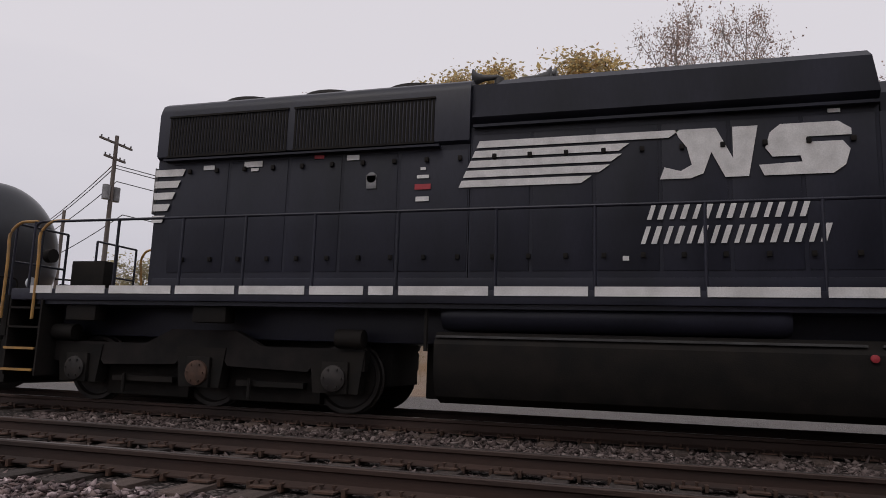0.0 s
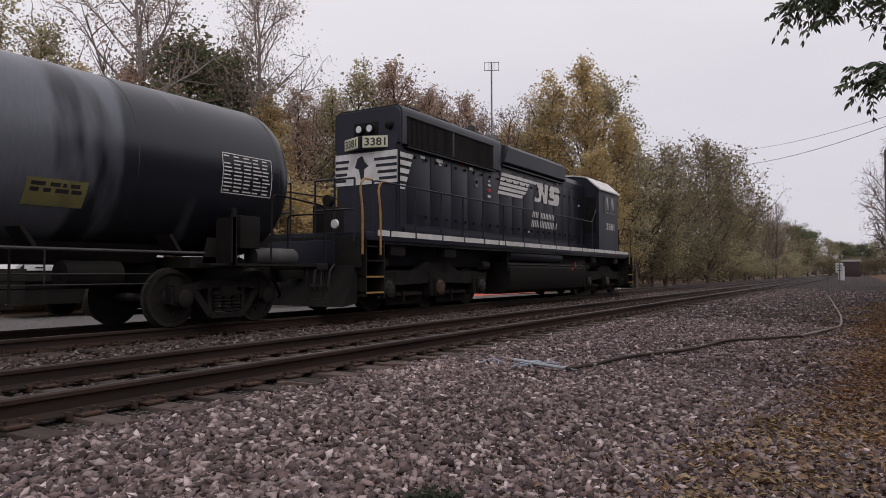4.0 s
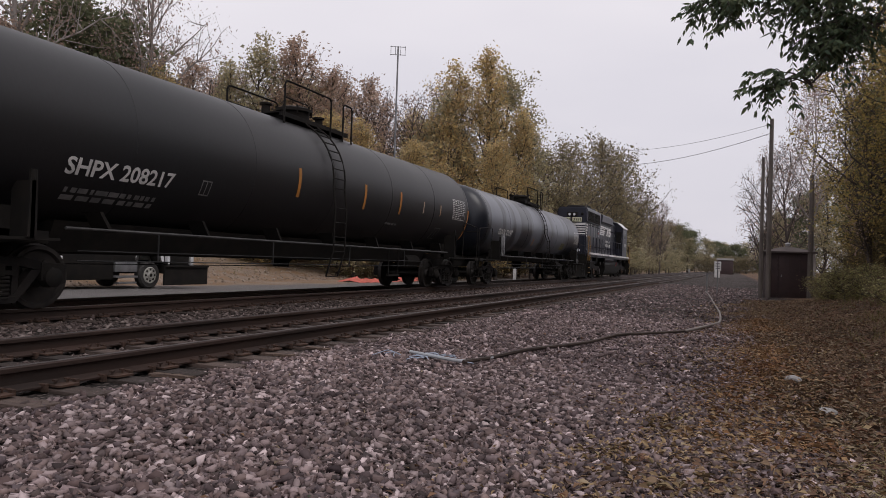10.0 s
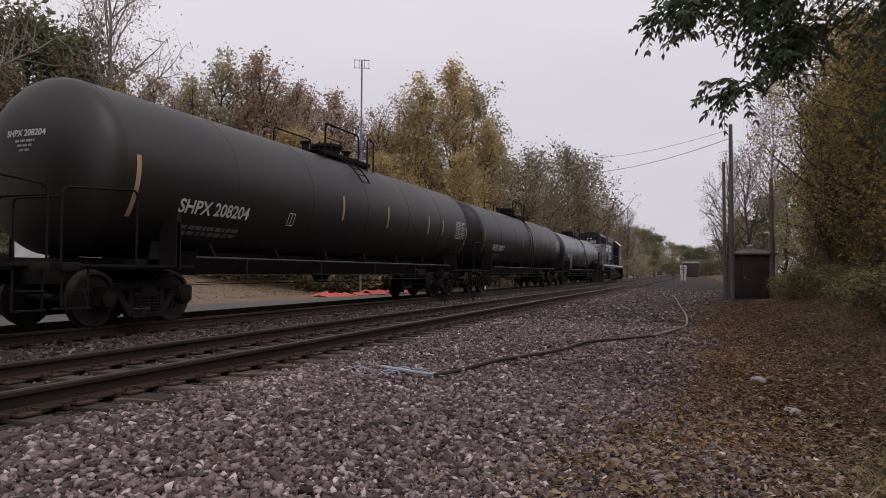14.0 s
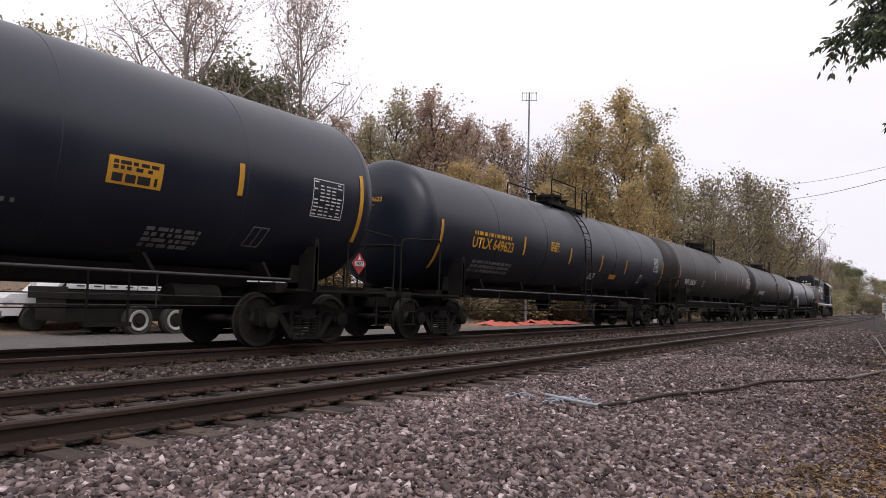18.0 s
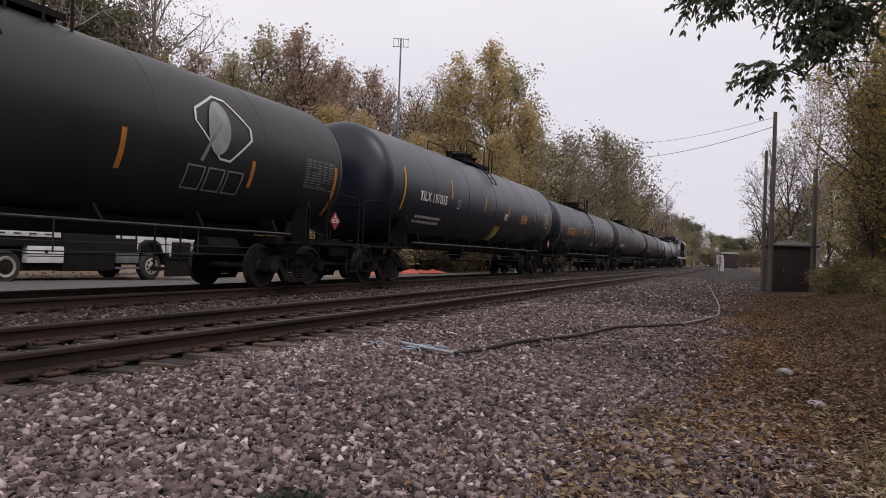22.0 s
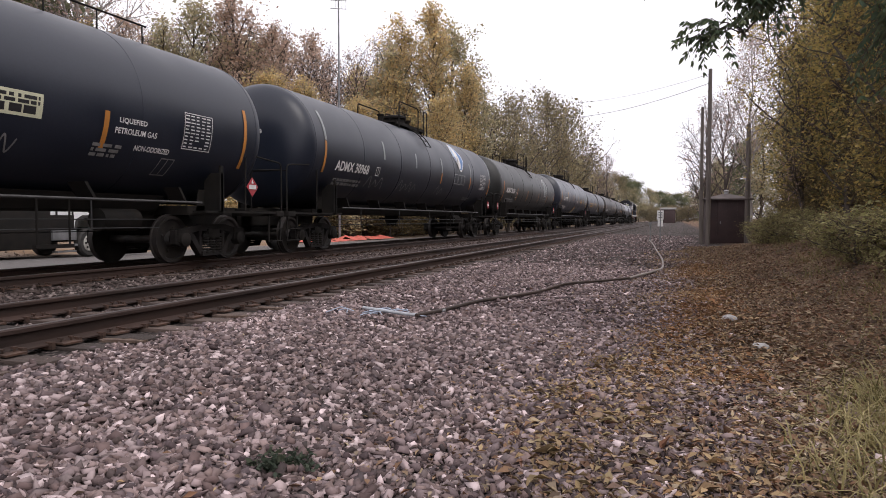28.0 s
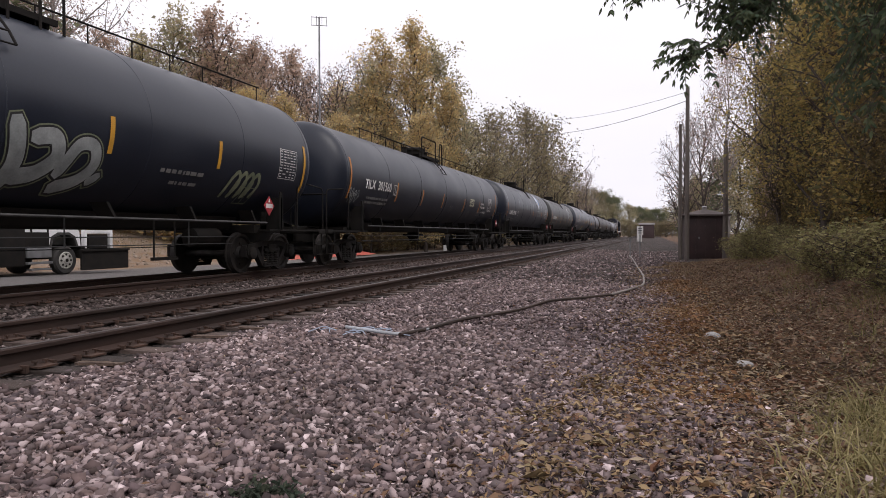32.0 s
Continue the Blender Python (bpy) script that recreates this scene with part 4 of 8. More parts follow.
def head_text(car, length, text, mat, z=3.3, h=0.110):
    """Number on the rear head, with a few rows of fine print under it."""
    me = lettering(text, h, mat)
    bm = bmesh.new()
    bm.from_mesh(me)
    bpy.data.meshes.remove(me)
    r = random.Random(len(text))
    for i in range(3):
        w = 0.42 - 0.10 * i
        a = -w / 2
        while a < w / 2:
            b = min(a + r.uniform(0.05, 0.14), w / 2)
            box(bm, a, b, -0.002, 0.002, -0.15 - i * 0.075, -0.11 - i * 0.075)
            a = b + 0.025
    bmesh.ops.subdivide_edges(bm, edges=[e for e in bm.edges if e.calc_length() > 0.25], cuts=2)
    def depth(rr):
        s = min(1, (rr / DRUM_R) ** (1 / HEAD_POWER))
        return -length + HEAD_GAP + HEAD_DEPTH * (1 - math.cos(math.asin(s)))
    for v in bm.verts:
        y, zz = -v.co.x, z - DRUM_Z + v.co.z
        rr = math.hypot(y, zz)
        v.co = (depth(rr) - 0.012, y, zz + DRUM_Z)
    tagged(part("head_number", bm, mat, car, "stencilled number on the tank end"), kind="stuff")

COUPLERS = (-10.9, -30.5, -50.6, -70.5, -90.4, -110.3, -129.6, -149.4, -172.2, -192.0)
M_greycar = material("grey_faded_car", (0.012, 0.014, 0.021), (0.105, 0.113, 0.137), 0.32, 0, 0.42, 30, 0.05, 0.003, stretch=(1.0, 0.24, 0.20), band=(0.480, 0.515))
M_darkcar = material("matt_black_car", (0.014, 0.015, 0.015), (0.023, 0.023, 0.0225), 0.45, 0, 0.8, 30, 0.05, 0.003, spec=0.4)
M_browncar = material("brown_black_car", (0.022, 0.0195, 0.0200), (0.013, 0.0140, 0.0160), 0.44, 0, 0.16, 30, 0.05, 0.003, stretch=(1, 0.3, 0.3), spec=0.36)
M_browncar2 = material("dull_brown_car", (0.026, 0.0195, 0.0185), (0.013, 0.0125, 0.0130), 0.5, 0, 0.22, 30, 0.05, 0.003, stretch=(1, 0.3, 0.3))
M_bluecar = material("blue_black_car", (0.0105, 0.0135, 0.0245), (0.0185, 0.0215, 0.0345), 0.36, 0, 0.7, 30, 0.04, 0.003)
M_slate = material("slate_black_car", (0.009, 0.0125, 0.023), (0.017, 0.021, 0.033), 0.40, 0, 0.7, 30, 0.04, 0.003, spec=0.42)
M_notice = material("faded_yellow_notice", (0.24, 0.22, 0.085), (0.15, 0.14, 0.06), 0.6, 0, 3, 40)
M_graffiti = material("grey_spray_paint", (0.34, 0.36, 0.36), (0.20, 0.22, 0.22), 0.6, 0, 3, 30)
M_greenspray = material("olive_spray_paint", (0.20, 0.22, 0.14), (0.12, 0.14, 0.09), 0.6, 0, 3, 30)


def car_one():
    drum(1.375)
    def extras(car):
        data_panel(car, -2.05, 2.68, 1.1, 0.66, M_white)
        head_text(car, 19.6, "GLNX 23197", M_white)
        bm = box(bmesh.new(), -17.10, -16.78, -1.56, -1.47, 1.35, 2.22, 0.02)
        box(bm, -17.0, -16.88, -1.60, -1.55, 1.42, 2.1, 0.01)
        part("post_cover", bm, M_pipe, car, "grey steel upright on the side")
        bo = box(bmesh.new(), -2.25, -1.8, -1.42, -1.0, 1.45, 2.0, 0.03)
        part("valve_box", bo, M_under, car)
        cy = lathe(bmesh.new(), [(-1.75, 0.02), (-1.73, 0.17), (-0.72, 0.17), (-0.68, 0.02)], "x", 18, (0, -1.12, 1.32))
        part("brake_cylinder", cy, M_sill, car, "grey brake cylinder on the end platform")
        part("sign_board", drum_patch(bmesh.new(), -5.63, -4.82, 1.92, 2.26, DRUM_R, DRUM_Z, 0.008), M_notice, car, "faded yellow notice")
        small_print(car, -5.22, 2.19, 0.7, 2, M_black, 0.05)
    return tank_car("grey tank car with faded black patches and stained sides", 19.6, M_greycar, [(-11.4, 2.1, 0.35)], M_orange,
                    [("GLNX 23197", -16.0, 2.34, 0.26, M_white), ("UNIT", -11.0, 2.05, 0.10, M_dim)], extras, short=False)


def car_two():
    drum(1.455)
    def extras(car):
        data_panel(car, -2.1, 2.80, 1.12, 0.66, M_white)
        for k in (-5.0, -3.7):
            part("stripe", drum_patch(bmesh.new(), k - 0.03, k + 0.03, 2.48, 2.82, DRUM_R, DRUM_Z, 0.008), M_palebar, car, "short faded stripe")
        head_text(car, 20.1, "SHPX 208217", M_white)
        frame_mark(car, -3.6, 1.95, 0.42, 0.34, M_dim, 0.08)
        frame_mark(car, -14.25, 2.22, 0.24, 0.26, M_dim)
        small_print(car, -16.1, 1.92, 1.7, 2, M_dim, 0.07)
        small_print(car, -6.8, 2.05, 0.7, 1, M_dim)
    return tank_car("matt black tank car with orange reflective stripes", 20.1, M_browncar, [(-1.25, 2.35, 1.0), (-6.57, 2.64), (-8.6, 2.62), (-11.5, 2.64), (-18.5, 2.5, 1.0)], M_orange,
                    [("SHPX 208217", -16.05, 2.25, 0.27, M_white)], extras, belly=0.98, short=False)


def car_three():
    drum(1.5)
    def extras(car):
        data_panel(car, -1.95, 2.70, 1.08, 0.62, M_white)
        frame_mark(car, -3.4, 1.95, 0.42, 0.34, M_dim, 0.08)
        frame_mark(car, -13.7, 2.28, 0.26, 0.28, M_white)
        head_text(car, 19.9, "SHPX 208204", M_white)
        small_print(car, -16.2, 1.92, 1.7, 2, M_dim, 0.07)
    return tank_car("dull brown-black tank car with faded orange stripes", 19.9, M_browncar2, [(-1.2, 2.35, 1.0), (-5.3, 2.72), (-8.6, 2.7), (-11.37, 2.74), (-18.4, 2.5, 1.0), (-3.9, 2.7, 0.5)], M_palebar,
                    [("SHPX 208204", -16.3, 2.28, 0.27, M_white)], extras, belly=1.02)


def car_four():
    drum(1.49)
    def extras(car):
        data_panel(car, -2.3, 2.75, 0.60, 0.55, M_white)
        frame_mark(car, -4.0, 2.12, 0.3, 0.30, M_white, 0.05)
        small_print(car, -16.0, 2.74, 1.9, 1, M_yellow, 0.09)
        small_print(car, -15.7, 2.06, 2.0, 3, M_dim, 0.07)
        small_print(car, -12.3, 2.85, 0.6, 4, M_yellow, 0.055, 0.35)
        part("notice", drum_patch(bmesh.new(), -7.3, -6.65, 2.0, 2.16, DRUM_R, DRUM_Z), M_yellow, car, "small yellow notice")
        small_print(car, -8.9, 2.1, 0.5, 3, M_white, 0.05)
        head_text(car, 19.9, "UTLX 649623", M_yellow)
    return tank_car("blue-black tank car with yellow number and stripes", 19.9, M_slate, [(-1.3, 2.45, 1.0), (-14.27, 2.62, 0.5), (-11.1, 2.55, 0.5), (-8.4, 2.48, 0.55), (-5.9, 2.5, 0.5), (-18.36, 2.35, 1.1)], M_yellow,
                    [("UTLX 649623", -15.95, 2.51, 0.28, M_yellow)], extras, short=False)


def car_five():
    drum(1.635)
    def extras(car):
        data_panel(car, -2.35, 2.80, 0.78, 0.66, M_white)
        part("notice", drum_patch(bmesh.new(), -6.45, -5.65, 2.48, 2.84, DRUM_R, DRUM_Z, 0.008), M_yellow, car, "yellow emergency notice")
        small_print(car, -6.05, 2.77, 0.66, 2, M_black, 0.05, 0.4)
        small_print(car, -6.05, 2.57, 0.66, 1, M_black, 0.11)
        part("notice", drum_patch(bmesh.new(), -9.55, -8.85, 1.62, 2.20, DRUM_R, DRUM_Z, 0.008), M_yellow, car, "yellow and white square notice")
        part("notice", drum_patch(bmesh.new(), -9.25, -8.90, 1.66, 2.05, DRUM_R, DRUM_Z, 0.011), M_cream, car)
        frame_mark(car, -13.75, 2.70, 0.26, 0.28, M_white)
        frame_mark(car, -3.75, 2.02, 0.34, 0.32, M_dim, 0.08)
        small_print(car, -15.8, 2.14, 1.9, 2, M_white, 0.075, 0.9)
        small_print(car, -7.9, 2.12, 0.9, 1, M_dim)
        small_print(car, -5.2, 1.98, 0.9, 4, M_dim, 0.05)
        small_print(car, -8.6, 2.7, 0.35, 3, M_white, 0.06)
        diamond(car, -1.3, -1.50, 1.72, words="1987")
        head_text(car, 19.9, "TILX 197835", M_white)
    return tank_car("glossy blue-black tank car with yellow stripes and notices", 19.9, M_bluecar, [(-1.45, 2.75, 1.25), (-4.3, 2.85, 0.5), (-8.26, 2.9, 0.5), (-11.15, 2.92, 0.55), (-14.42, 3.15, 0.6), (-17.87, 2.85, 1.2)], M_yellow,
                    [("TILX 197835", -15.83, 2.74, 0.29, M_white)], extras)


def leaf_logo(car, x, z, size, coloured, name_bars, wide=1.22):
    """A plain diamond with a leaf shape in it."""
    def shape(points, mat, lift):
        bm = bmesh.new()
        bm.faces.new([bm.verts.new((u, v, 0)) for u, v in points])
        for k in range(-8, 9):
            bmesh.ops.bisect_plane(bm, geom=bm.verts[:] + bm.edges[:] + bm.faces[:], plane_co=(0, k * 0.075, 0), plane_no=(0, 1, 0))
        for q in bm.verts:
            a = math.asin(min(0.98, (z + q.co.y * size - DRUM_Z) / DRUM_R))
            q.co = (x + q.co.x * size * wide, -(DRUM_R + lift) * math.cos(a), DRUM_Z + (DRUM_R + lift) * math.sin(a))
        part("emblem", bm, mat, car, smooth=False)
    def oval(cx, cz, w, h, tilt, k=22):
        c, q = math.cos(tilt), math.sin(tilt)
        return [(cx + w * math.cos(t) * c - h * math.sin(t) * q, cz + w * math.cos(t) * q + h * math.sin(t) * c) for t in (2 * math.pi * i / k for i in range(k))]

    def rounded(pts, cut=0.14):
        out = []
        for i, p in enumerate(pts):
            for o in (pts[i - 1], pts[(i + 1) % len(pts)]):
                d = math.hypot(o[0] - p[0], o[1] - p[1])
                out.append((p[0] + (o[0] - p[0]) * cut / d, p[1] + (o[1] - p[1]) * cut / d))
        return out
    corners = [(-0.58, 0.16), (0.05, -0.56), (0.66, 0.04), (0.06, 0.60)]
    inner = [(u * 0.90 + 0.005, v * 0.90) for u, v in corners]
    if coloured:
        shape(rounded(corners), M_white, 0.012)
        shape(rounded(inner), M_blue, 0.015)
        shape(rounded([inner[0], (-0.38, -0.04), (0.20, 0.42), inner[3]], 0.10), M_sky, 0.018)
    else:
        ring = rounded(corners)
        for k in range(len(ring)):
            a, b = ring[k], ring[(k + 1) % len(ring)]
            shape([a, b, (b[0] * 0.93, b[1] * 0.93), (a[0] * 0.93, a[1] * 0.93)], M_white, 0.014)
    shape(oval(-0.06, 0.02, 0.20, 0.41, -0.10), M_white if coloured else M_graffiti, 0.021)
    shape([(-0.38, -0.50), (-0.33, -0.52), (-0.22, -0.25), (-0.04, 0.02), (0.04, 0.14), (-0.10, 0.02), (-0.26, -0.22)], M_dim, 0.026)
    if name_bars:
        w = size * 1.28
        for k in range(3):
            x0 = x - w * 0.52 + k * w / 3
            x1, z0, z1 = x0 + w * 0.29, z - size * 0.93, z - size * 0.58
            bm = bmesh.new()
            for p in ((x0, x1, z0, z0 + 0.03), (x0, x1, z1 - 0.03, z1), (x0, x0 + 0.035, z0 + 0.03, z1 - 0.03), (x1 - 0.035, x1, z0 + 0.03, z1 - 0.03)):
                drum_patch(bm, *p, DRUM_R, DRUM_Z, 0.010)
            part("emblem", bm, name_bars, car, "pale outlined block")


M_sky = material("pale_blue_paint", (0.42, 0.53, 0.68), (0.30, 0.42, 0.60), 0.6, 0, 3, 60)


def car_six():
    drum(1.54)
    def extras(car):
        data_panel(car, -2.1, 2.70, 1.12, 0.62, M_dim)
        leaf_logo(car, -5.3, 3.14, 1.2, False, M_dim)
        frame_mark(car, -14.25, 2.42, 0.30, 0.30, M_white)
        small_print(car, -15.6, 2.16, 2.0, 2, M_dim, 0.07)
        diamond(car, -1.35, -1.50, 1.72, words="1987")
        diamond(car, -18.7, -1.50, 1.72, 0.18)
        head_text(car, 19.3, "ADMX 30554", M_white)
    return tank_car("matt grey-black tank car with a white leaf emblem", 19.3, M_darkcar, [(-1.46, 2.4, 1.1), (-4.4, 2.45, 0.5), (-7.5, 2.49), (-11.1, 2.45), (-14.0, 2.47, 0.68), (-17.4, 2.5, 1.15)], M_orange,
                    [("ADMX 30554", -15.75, 2.62, 0.27, M_white)], extras)


def car_seven():
    drum(1.57)
    def extras(car):
        data_panel(car, -2.6, 2.75, 0.90, 0.66, M_white)
        leaf_logo(car, -6.18, 3.56, 1.16, True, M_graffiti, 1.05)
        small_print(car, -4.5, 1.98, 0.9, 2, M_dim)
        frame_mark(car, -14.6, 2.48, 0.26, 0.26, M_white)
        small_print(car, -16.4, 2.12, 1.7, 2, M_dim, 0.07)
        diamond(car, -1.35, -1.50, 1.72)
        head_text(car, 19.8, "ADMX 30968", M_white, 3.2)
        for x0, n in ((-15.2, 7), (-12.7, 9), (-8.9, 5)):
            spray(car, [(x0 + 0.21 * k, 2.12 + (0.16 if k % 2 else -0.10) + 0.05 * math.sin(k * 1.7)) for k in range(n)], 0.028, M_dim, 0.010)
        for x, z, h in ((-4.65, 3.15, 0.6), (-8.6, 3.1, 0.55), (-11.4, 3.05, 0.5), (-14.2, 3.15, 0.55), (-18.0, 3.45, 0.75), (-1.45, 3.35, 0.8)):
            part("pale_stripe", drum_patch(bmesh.new(), x - 0.055, x + 0.055, z - h / 2, z + h / 2, DRUM_R, DRUM_Z), M_graffiti, car, "faded grey reflective stripe")
    return tank_car("black tank car with a blue and white leaf emblem", 19.8, M_slate, [(-1.45, 2.55, 0.8), (-4.65, 2.60, 0.5), (-8.6, 2.6, 0.4), (-18.0, 2.65, 0.8)], M_orange,
                    [("ADMX 30968", -16.3, 2.48, 0.28, M_white)], extras)


def car_eight():
    drum(1.545)
    def extras(car):
        data_panel(car, -3.2, 2.66, 0.80, 0.66, M_white)
        part("notice", drum_patch(bmesh.new(), -7.35, -6.6, 2.46, 2.80, DRUM_R, DRUM_Z, 0.008), M_cream, car, "white emergency notice")
        small_print(car, -6.98, 2.73, 0.66, 2, M_black, 0.05, 0.4)
        small_print(car, -6.98, 2.56, 0.66, 1, M_black, 0.11)
        for words, x, z, w in (("LIQUEFIED", -4.85, 2.64, 0.62), ("PETROLEUM GAS", -4.75, 2.48, 0.95), ("NON-ODORIZED", -4.3, 2.24, 0.85)):
            part("lettering", wrap(lettering(words, 0.10, M_white, w), x, z, DRUM_R, DRUM_Z), None, car, "white stencilled words")
        small_print(car, -5.3, 2.22, 0.6, 3, M_dim)
        frame_mark(car, -3.9, 1.98, 0.36, 0.30, M_dim, 0.08)
        frame_mark(car, -17.6, 2.60, 0.30, 0.34, M_white)
        small_print(car, -19.0, 2.24, 1.8, 2, M_dim, 0.07, 0.9)
        diamond(car, -1.4, -1.50, 1.72)
        for x0, z0, n, st, mat in ((-10.6, 2.2, 6, 0.11, M_dim), (-21.3, 2.32, 9, 0.10, M_graffiti), (-21.15, 2.16, 6, 0.12, M_graffiti), (-7.4, 2.05, 6, 0.10, M_dim)):
            spray(car, [(x0 + st * k, z0 + (0.13 if k % 2 else -0.09) + 0.04 * math.sin(k * 2.3)) for k in range(n)], 0.026, mat, 0.010)
        head_text(car, 22.8, "TILX 301560", M_white)
    return tank_car("dark slate tank car with yellow stripes and a white notice", 22.8, M_slate, [(-1.7, 2.7, 1.2), (-5.42, 2.45, 0.6), (-8.37, 2.45, 0.6), (-11.8, 2.5, 0.6), (-14.56, 2.5, 0.6), (-17.37, 2.55, 0.65), (-21.3, 2.75, 1.2)], M_orange,
                    [("TILX  301560", -19.1, 2.66, 0.30, M_white)], extras, long_walk=True)


def spray(car, path, w, mat, lift):
    """A band of spray paint along a rounded path on the tank's near side."""
    pts = [Vector((x, 0, z)) for x, z in path]
    fine = []
    for i in range(len(pts) - 1):
        p0, p1, p2, p3 = pts[max(i - 1, 0)], pts[i], pts[i + 1], pts[min(i + 2, len(pts) - 1)]
        for k in range(8):
            t = k / 8
            fine.append(0.5 * (2 * p1 + (p2 - p0) * t + (2 * p0 - 5 * p1 + 4 * p2 - p3) * t * t + (3 * p1 - p0 - 3 * p2 + p3) * t ** 3))
    fine.append(pts[-1])
    d = (fine[-1] - fine[-2]).normalized()
    e = (fine[0] - fine[1]).normalized()
    fine = [fine[0] + e * w * 0.5] + fine + [fine[-1] + d * w * 0.5]
    bm, rows = bmesh.new(), []
    for i, p in enumerate(fine):
        t = (fine[min(i + 1, len(fine) - 1)] - fine[max(i - 1, 0)]).normalized()
        n = Vector((-t.z, 0, t.x)) * w * (0.30 if i in (0, len(fine) - 1) else 0.5)
        row = []
        for q in (p + n, p, p - n):
            a = math.asin(max(-0.98, min(0.98, (q.z - DRUM_Z) / DRUM_R)))
            row.append(bm.verts.new((q.x, -(DRUM_R + lift) * math.cos(a), DRUM_Z + (DRUM_R + lift) * math.sin(a))))
        rows.append(row)
    for a, b in zip(rows, rows[1:]):
        for k in range(2):
            bm.faces.new((a[k], a[k + 1], b[k + 1], b[k]))
    part("graffito", bm, mat, car, "grey bubble graffiti with a dark outline")


GRAFFITI = (([(-10.5, 2.5), (-10.25, 1.95), (-9.95, 1.85)], 0.26), ([(-9.72, 2.62), (-9.62, 2.1), (-9.72, 1.78)], 0.26), ([(-9.35, 2.5), (-9.05, 2.52), (-8.95, 2.25), (-9.2, 2.0), (-9.5, 1.92)], 0.24),
            ([(-8.82, 2.05), (-8.6, 2.45), (-8.3, 2.48), (-8.2, 2.2), (-8.4, 1.95), (-8.75, 1.82)], 0.20), ([(-8.15, 1.95), (-8.05, 2.02)], 0.14))


def car_nine():
    drum(1.59)
    def extras(car):
        data_panel(car, -2.25, 2.76, 0.80, 0.70, M_white)
        diamond(car, -2.8, -1.38, 1.75, 0.23)
        frame_mark(car, -3.7, 1.95, 0.5, 0.36, M_greenspray, 0.1)
        small_print(car, -6.0, 2.26, 1.3, 1, M_dim, 0.07)
        small_print(car, -5.9, 2.06, 0.8, 1, M_dim, 0.06)
        for path, w in GRAFFITI:
            for grow_by, mat, lift in ((0.11, M_greenspray, 0.009), (0.065, M_black, 0.012), (0.0, M_graffiti, 0.016)):
                spray(car, path, w + grow_by, mat, lift)
        for dx in (0.0, 0.26, 0.52, 0.76):
            spray(car, [(-4.55 + dx, 1.92), (-4.42 + dx, 2.25), (-4.22 + dx, 2.42), (-4.12 + dx, 2.2), (-4.25 + dx, 1.95)], 0.09, M_greenspray, 0.010)
    return tank_car("dark slate tank car with bubble graffiti and yellow stripes", 19.8, M_slate, [(-1.45, 2.72, 1.15), (-5.0, 2.70, 0.55), (-7.96, 2.70, 0.6), (-13.5, 2.6, 0.5), (-18.3, 2.6, 1.1)], M_yellow, (), extras, long_walk=True)


# ---- the locomotive ----
def loco_truck(loco, x):
    z = RAIL_TOP
    t = part("truck", box(bmesh.new(), -2.8, 2.8, -0.6, 0.6, z + 0.40, z + 1.06), M_under, loco, "black three-axle truck", pose(x, 0, 0))
    for s in (-1, 1):
        y0, y1 = (1.06, 1.20) if s > 0 else (-1.20, -1.06)
        top = [(-2.72, z + 0.98), (-2.6, z + 0.92), (-1.0, z + 0.92), (-0.55, z + 1.14), (0.55, z + 1.14), (1.0, z + 0.92), (2.5, z + 0.92), (2.62, z + 0.90)]
        bot = [(2.62, z + 0.62), (2.56, z + 0.60), (2.5, z + 0.80), (1.95, z + 0.80), (1.75, z + 0.58), (0.45, z + 0.62), (0.3, z + 0.82), (-0.3, z + 0.82), (-0.45, z + 0.62), (-1.75, z + 0.58), (-1.95, z + 0.80), (-2.5, z + 0.80), (-2.6, z + 0.60), (-2.72, z + 0.62)]
        part("side_frame", slab(bmesh.new(), top + bot, y0, y1), M_frame, t)
        for k in (-2.2, 0.0, 2.2):
            bm = slab(bmesh.new(), [(k - 0.34, z + 0.30), (k - 0.42, z + 0.88), (k + 0.42, z + 0.88), (k + 0.34, z + 0.30)], s * 1.00, s * 1.22)
            box(bm, k - 0.20, k + 0.20, min(s * 1.2, s * 1.28), max(s * 1.2, s * 1.28), z + 0.30, z + 0.74, 0.02)
            part("pedestal", bm, M_under, t)
        for k in (-1.1, 1.1):
            bm = box(bmesh.new(), k - 0.55, k + 0.55, min(s * 1.0, s * 1.1), max(s * 1.0, s * 1.1), z + 0.34, z + 0.42)
            rod(bm, (k - 0.3, s * 1.14, z + 0.45), (k - 0.3, s * 1.14, z + 0.16), 0.03, 8)
            box(bm, k - 0.75, k + 0.75, min(s * 0.55, s * 0.95), max(s * 0.55, s * 0.95), z + 0.12, z + 0.62, 0.02)
            part("brake_rigging", bm, M_under, t)
    for k in (-2.2, 0.0, 2.2):
        cap = bmesh.new()
        for s in (-1, 1):
            lathe(cap, [(s * 1.24, 0.19), (s * 1.32, 0.18), (s * 1.34, 0.12), (s * 1.35, 0.01)], "y", 20, (k, 0, z + 0.51))
            for i in range(6):
                a = i * math.pi / 3
                rod(cap, (k + 0.13 * math.cos(a), s * 1.33, z + 0.51 + 0.13 * math.sin(a)), (k + 0.13 * math.cos(a), s * 1.355, z + 0.51 + 0.13 * math.sin(a)), 0.018, 6)
        pieces("journal_cap", cap, M_plate if k == 0 else M_wheel, t)
        add_wheelset(t, k, 0.51, WHEEL_LOCO)
    cy = bmesh.new()
    for s in (-1, 1):
        for k in (-2.7, 2.2):
            lathe(cy, [(k, 0.02), (k, 0.13), (k + 0.4, 0.13), (k + 0.42, 0.02)], "x", 16, (0, s * 1.22, z + 1.06))
    pieces("brake_cylinder", cy, M_under, t)
    return t


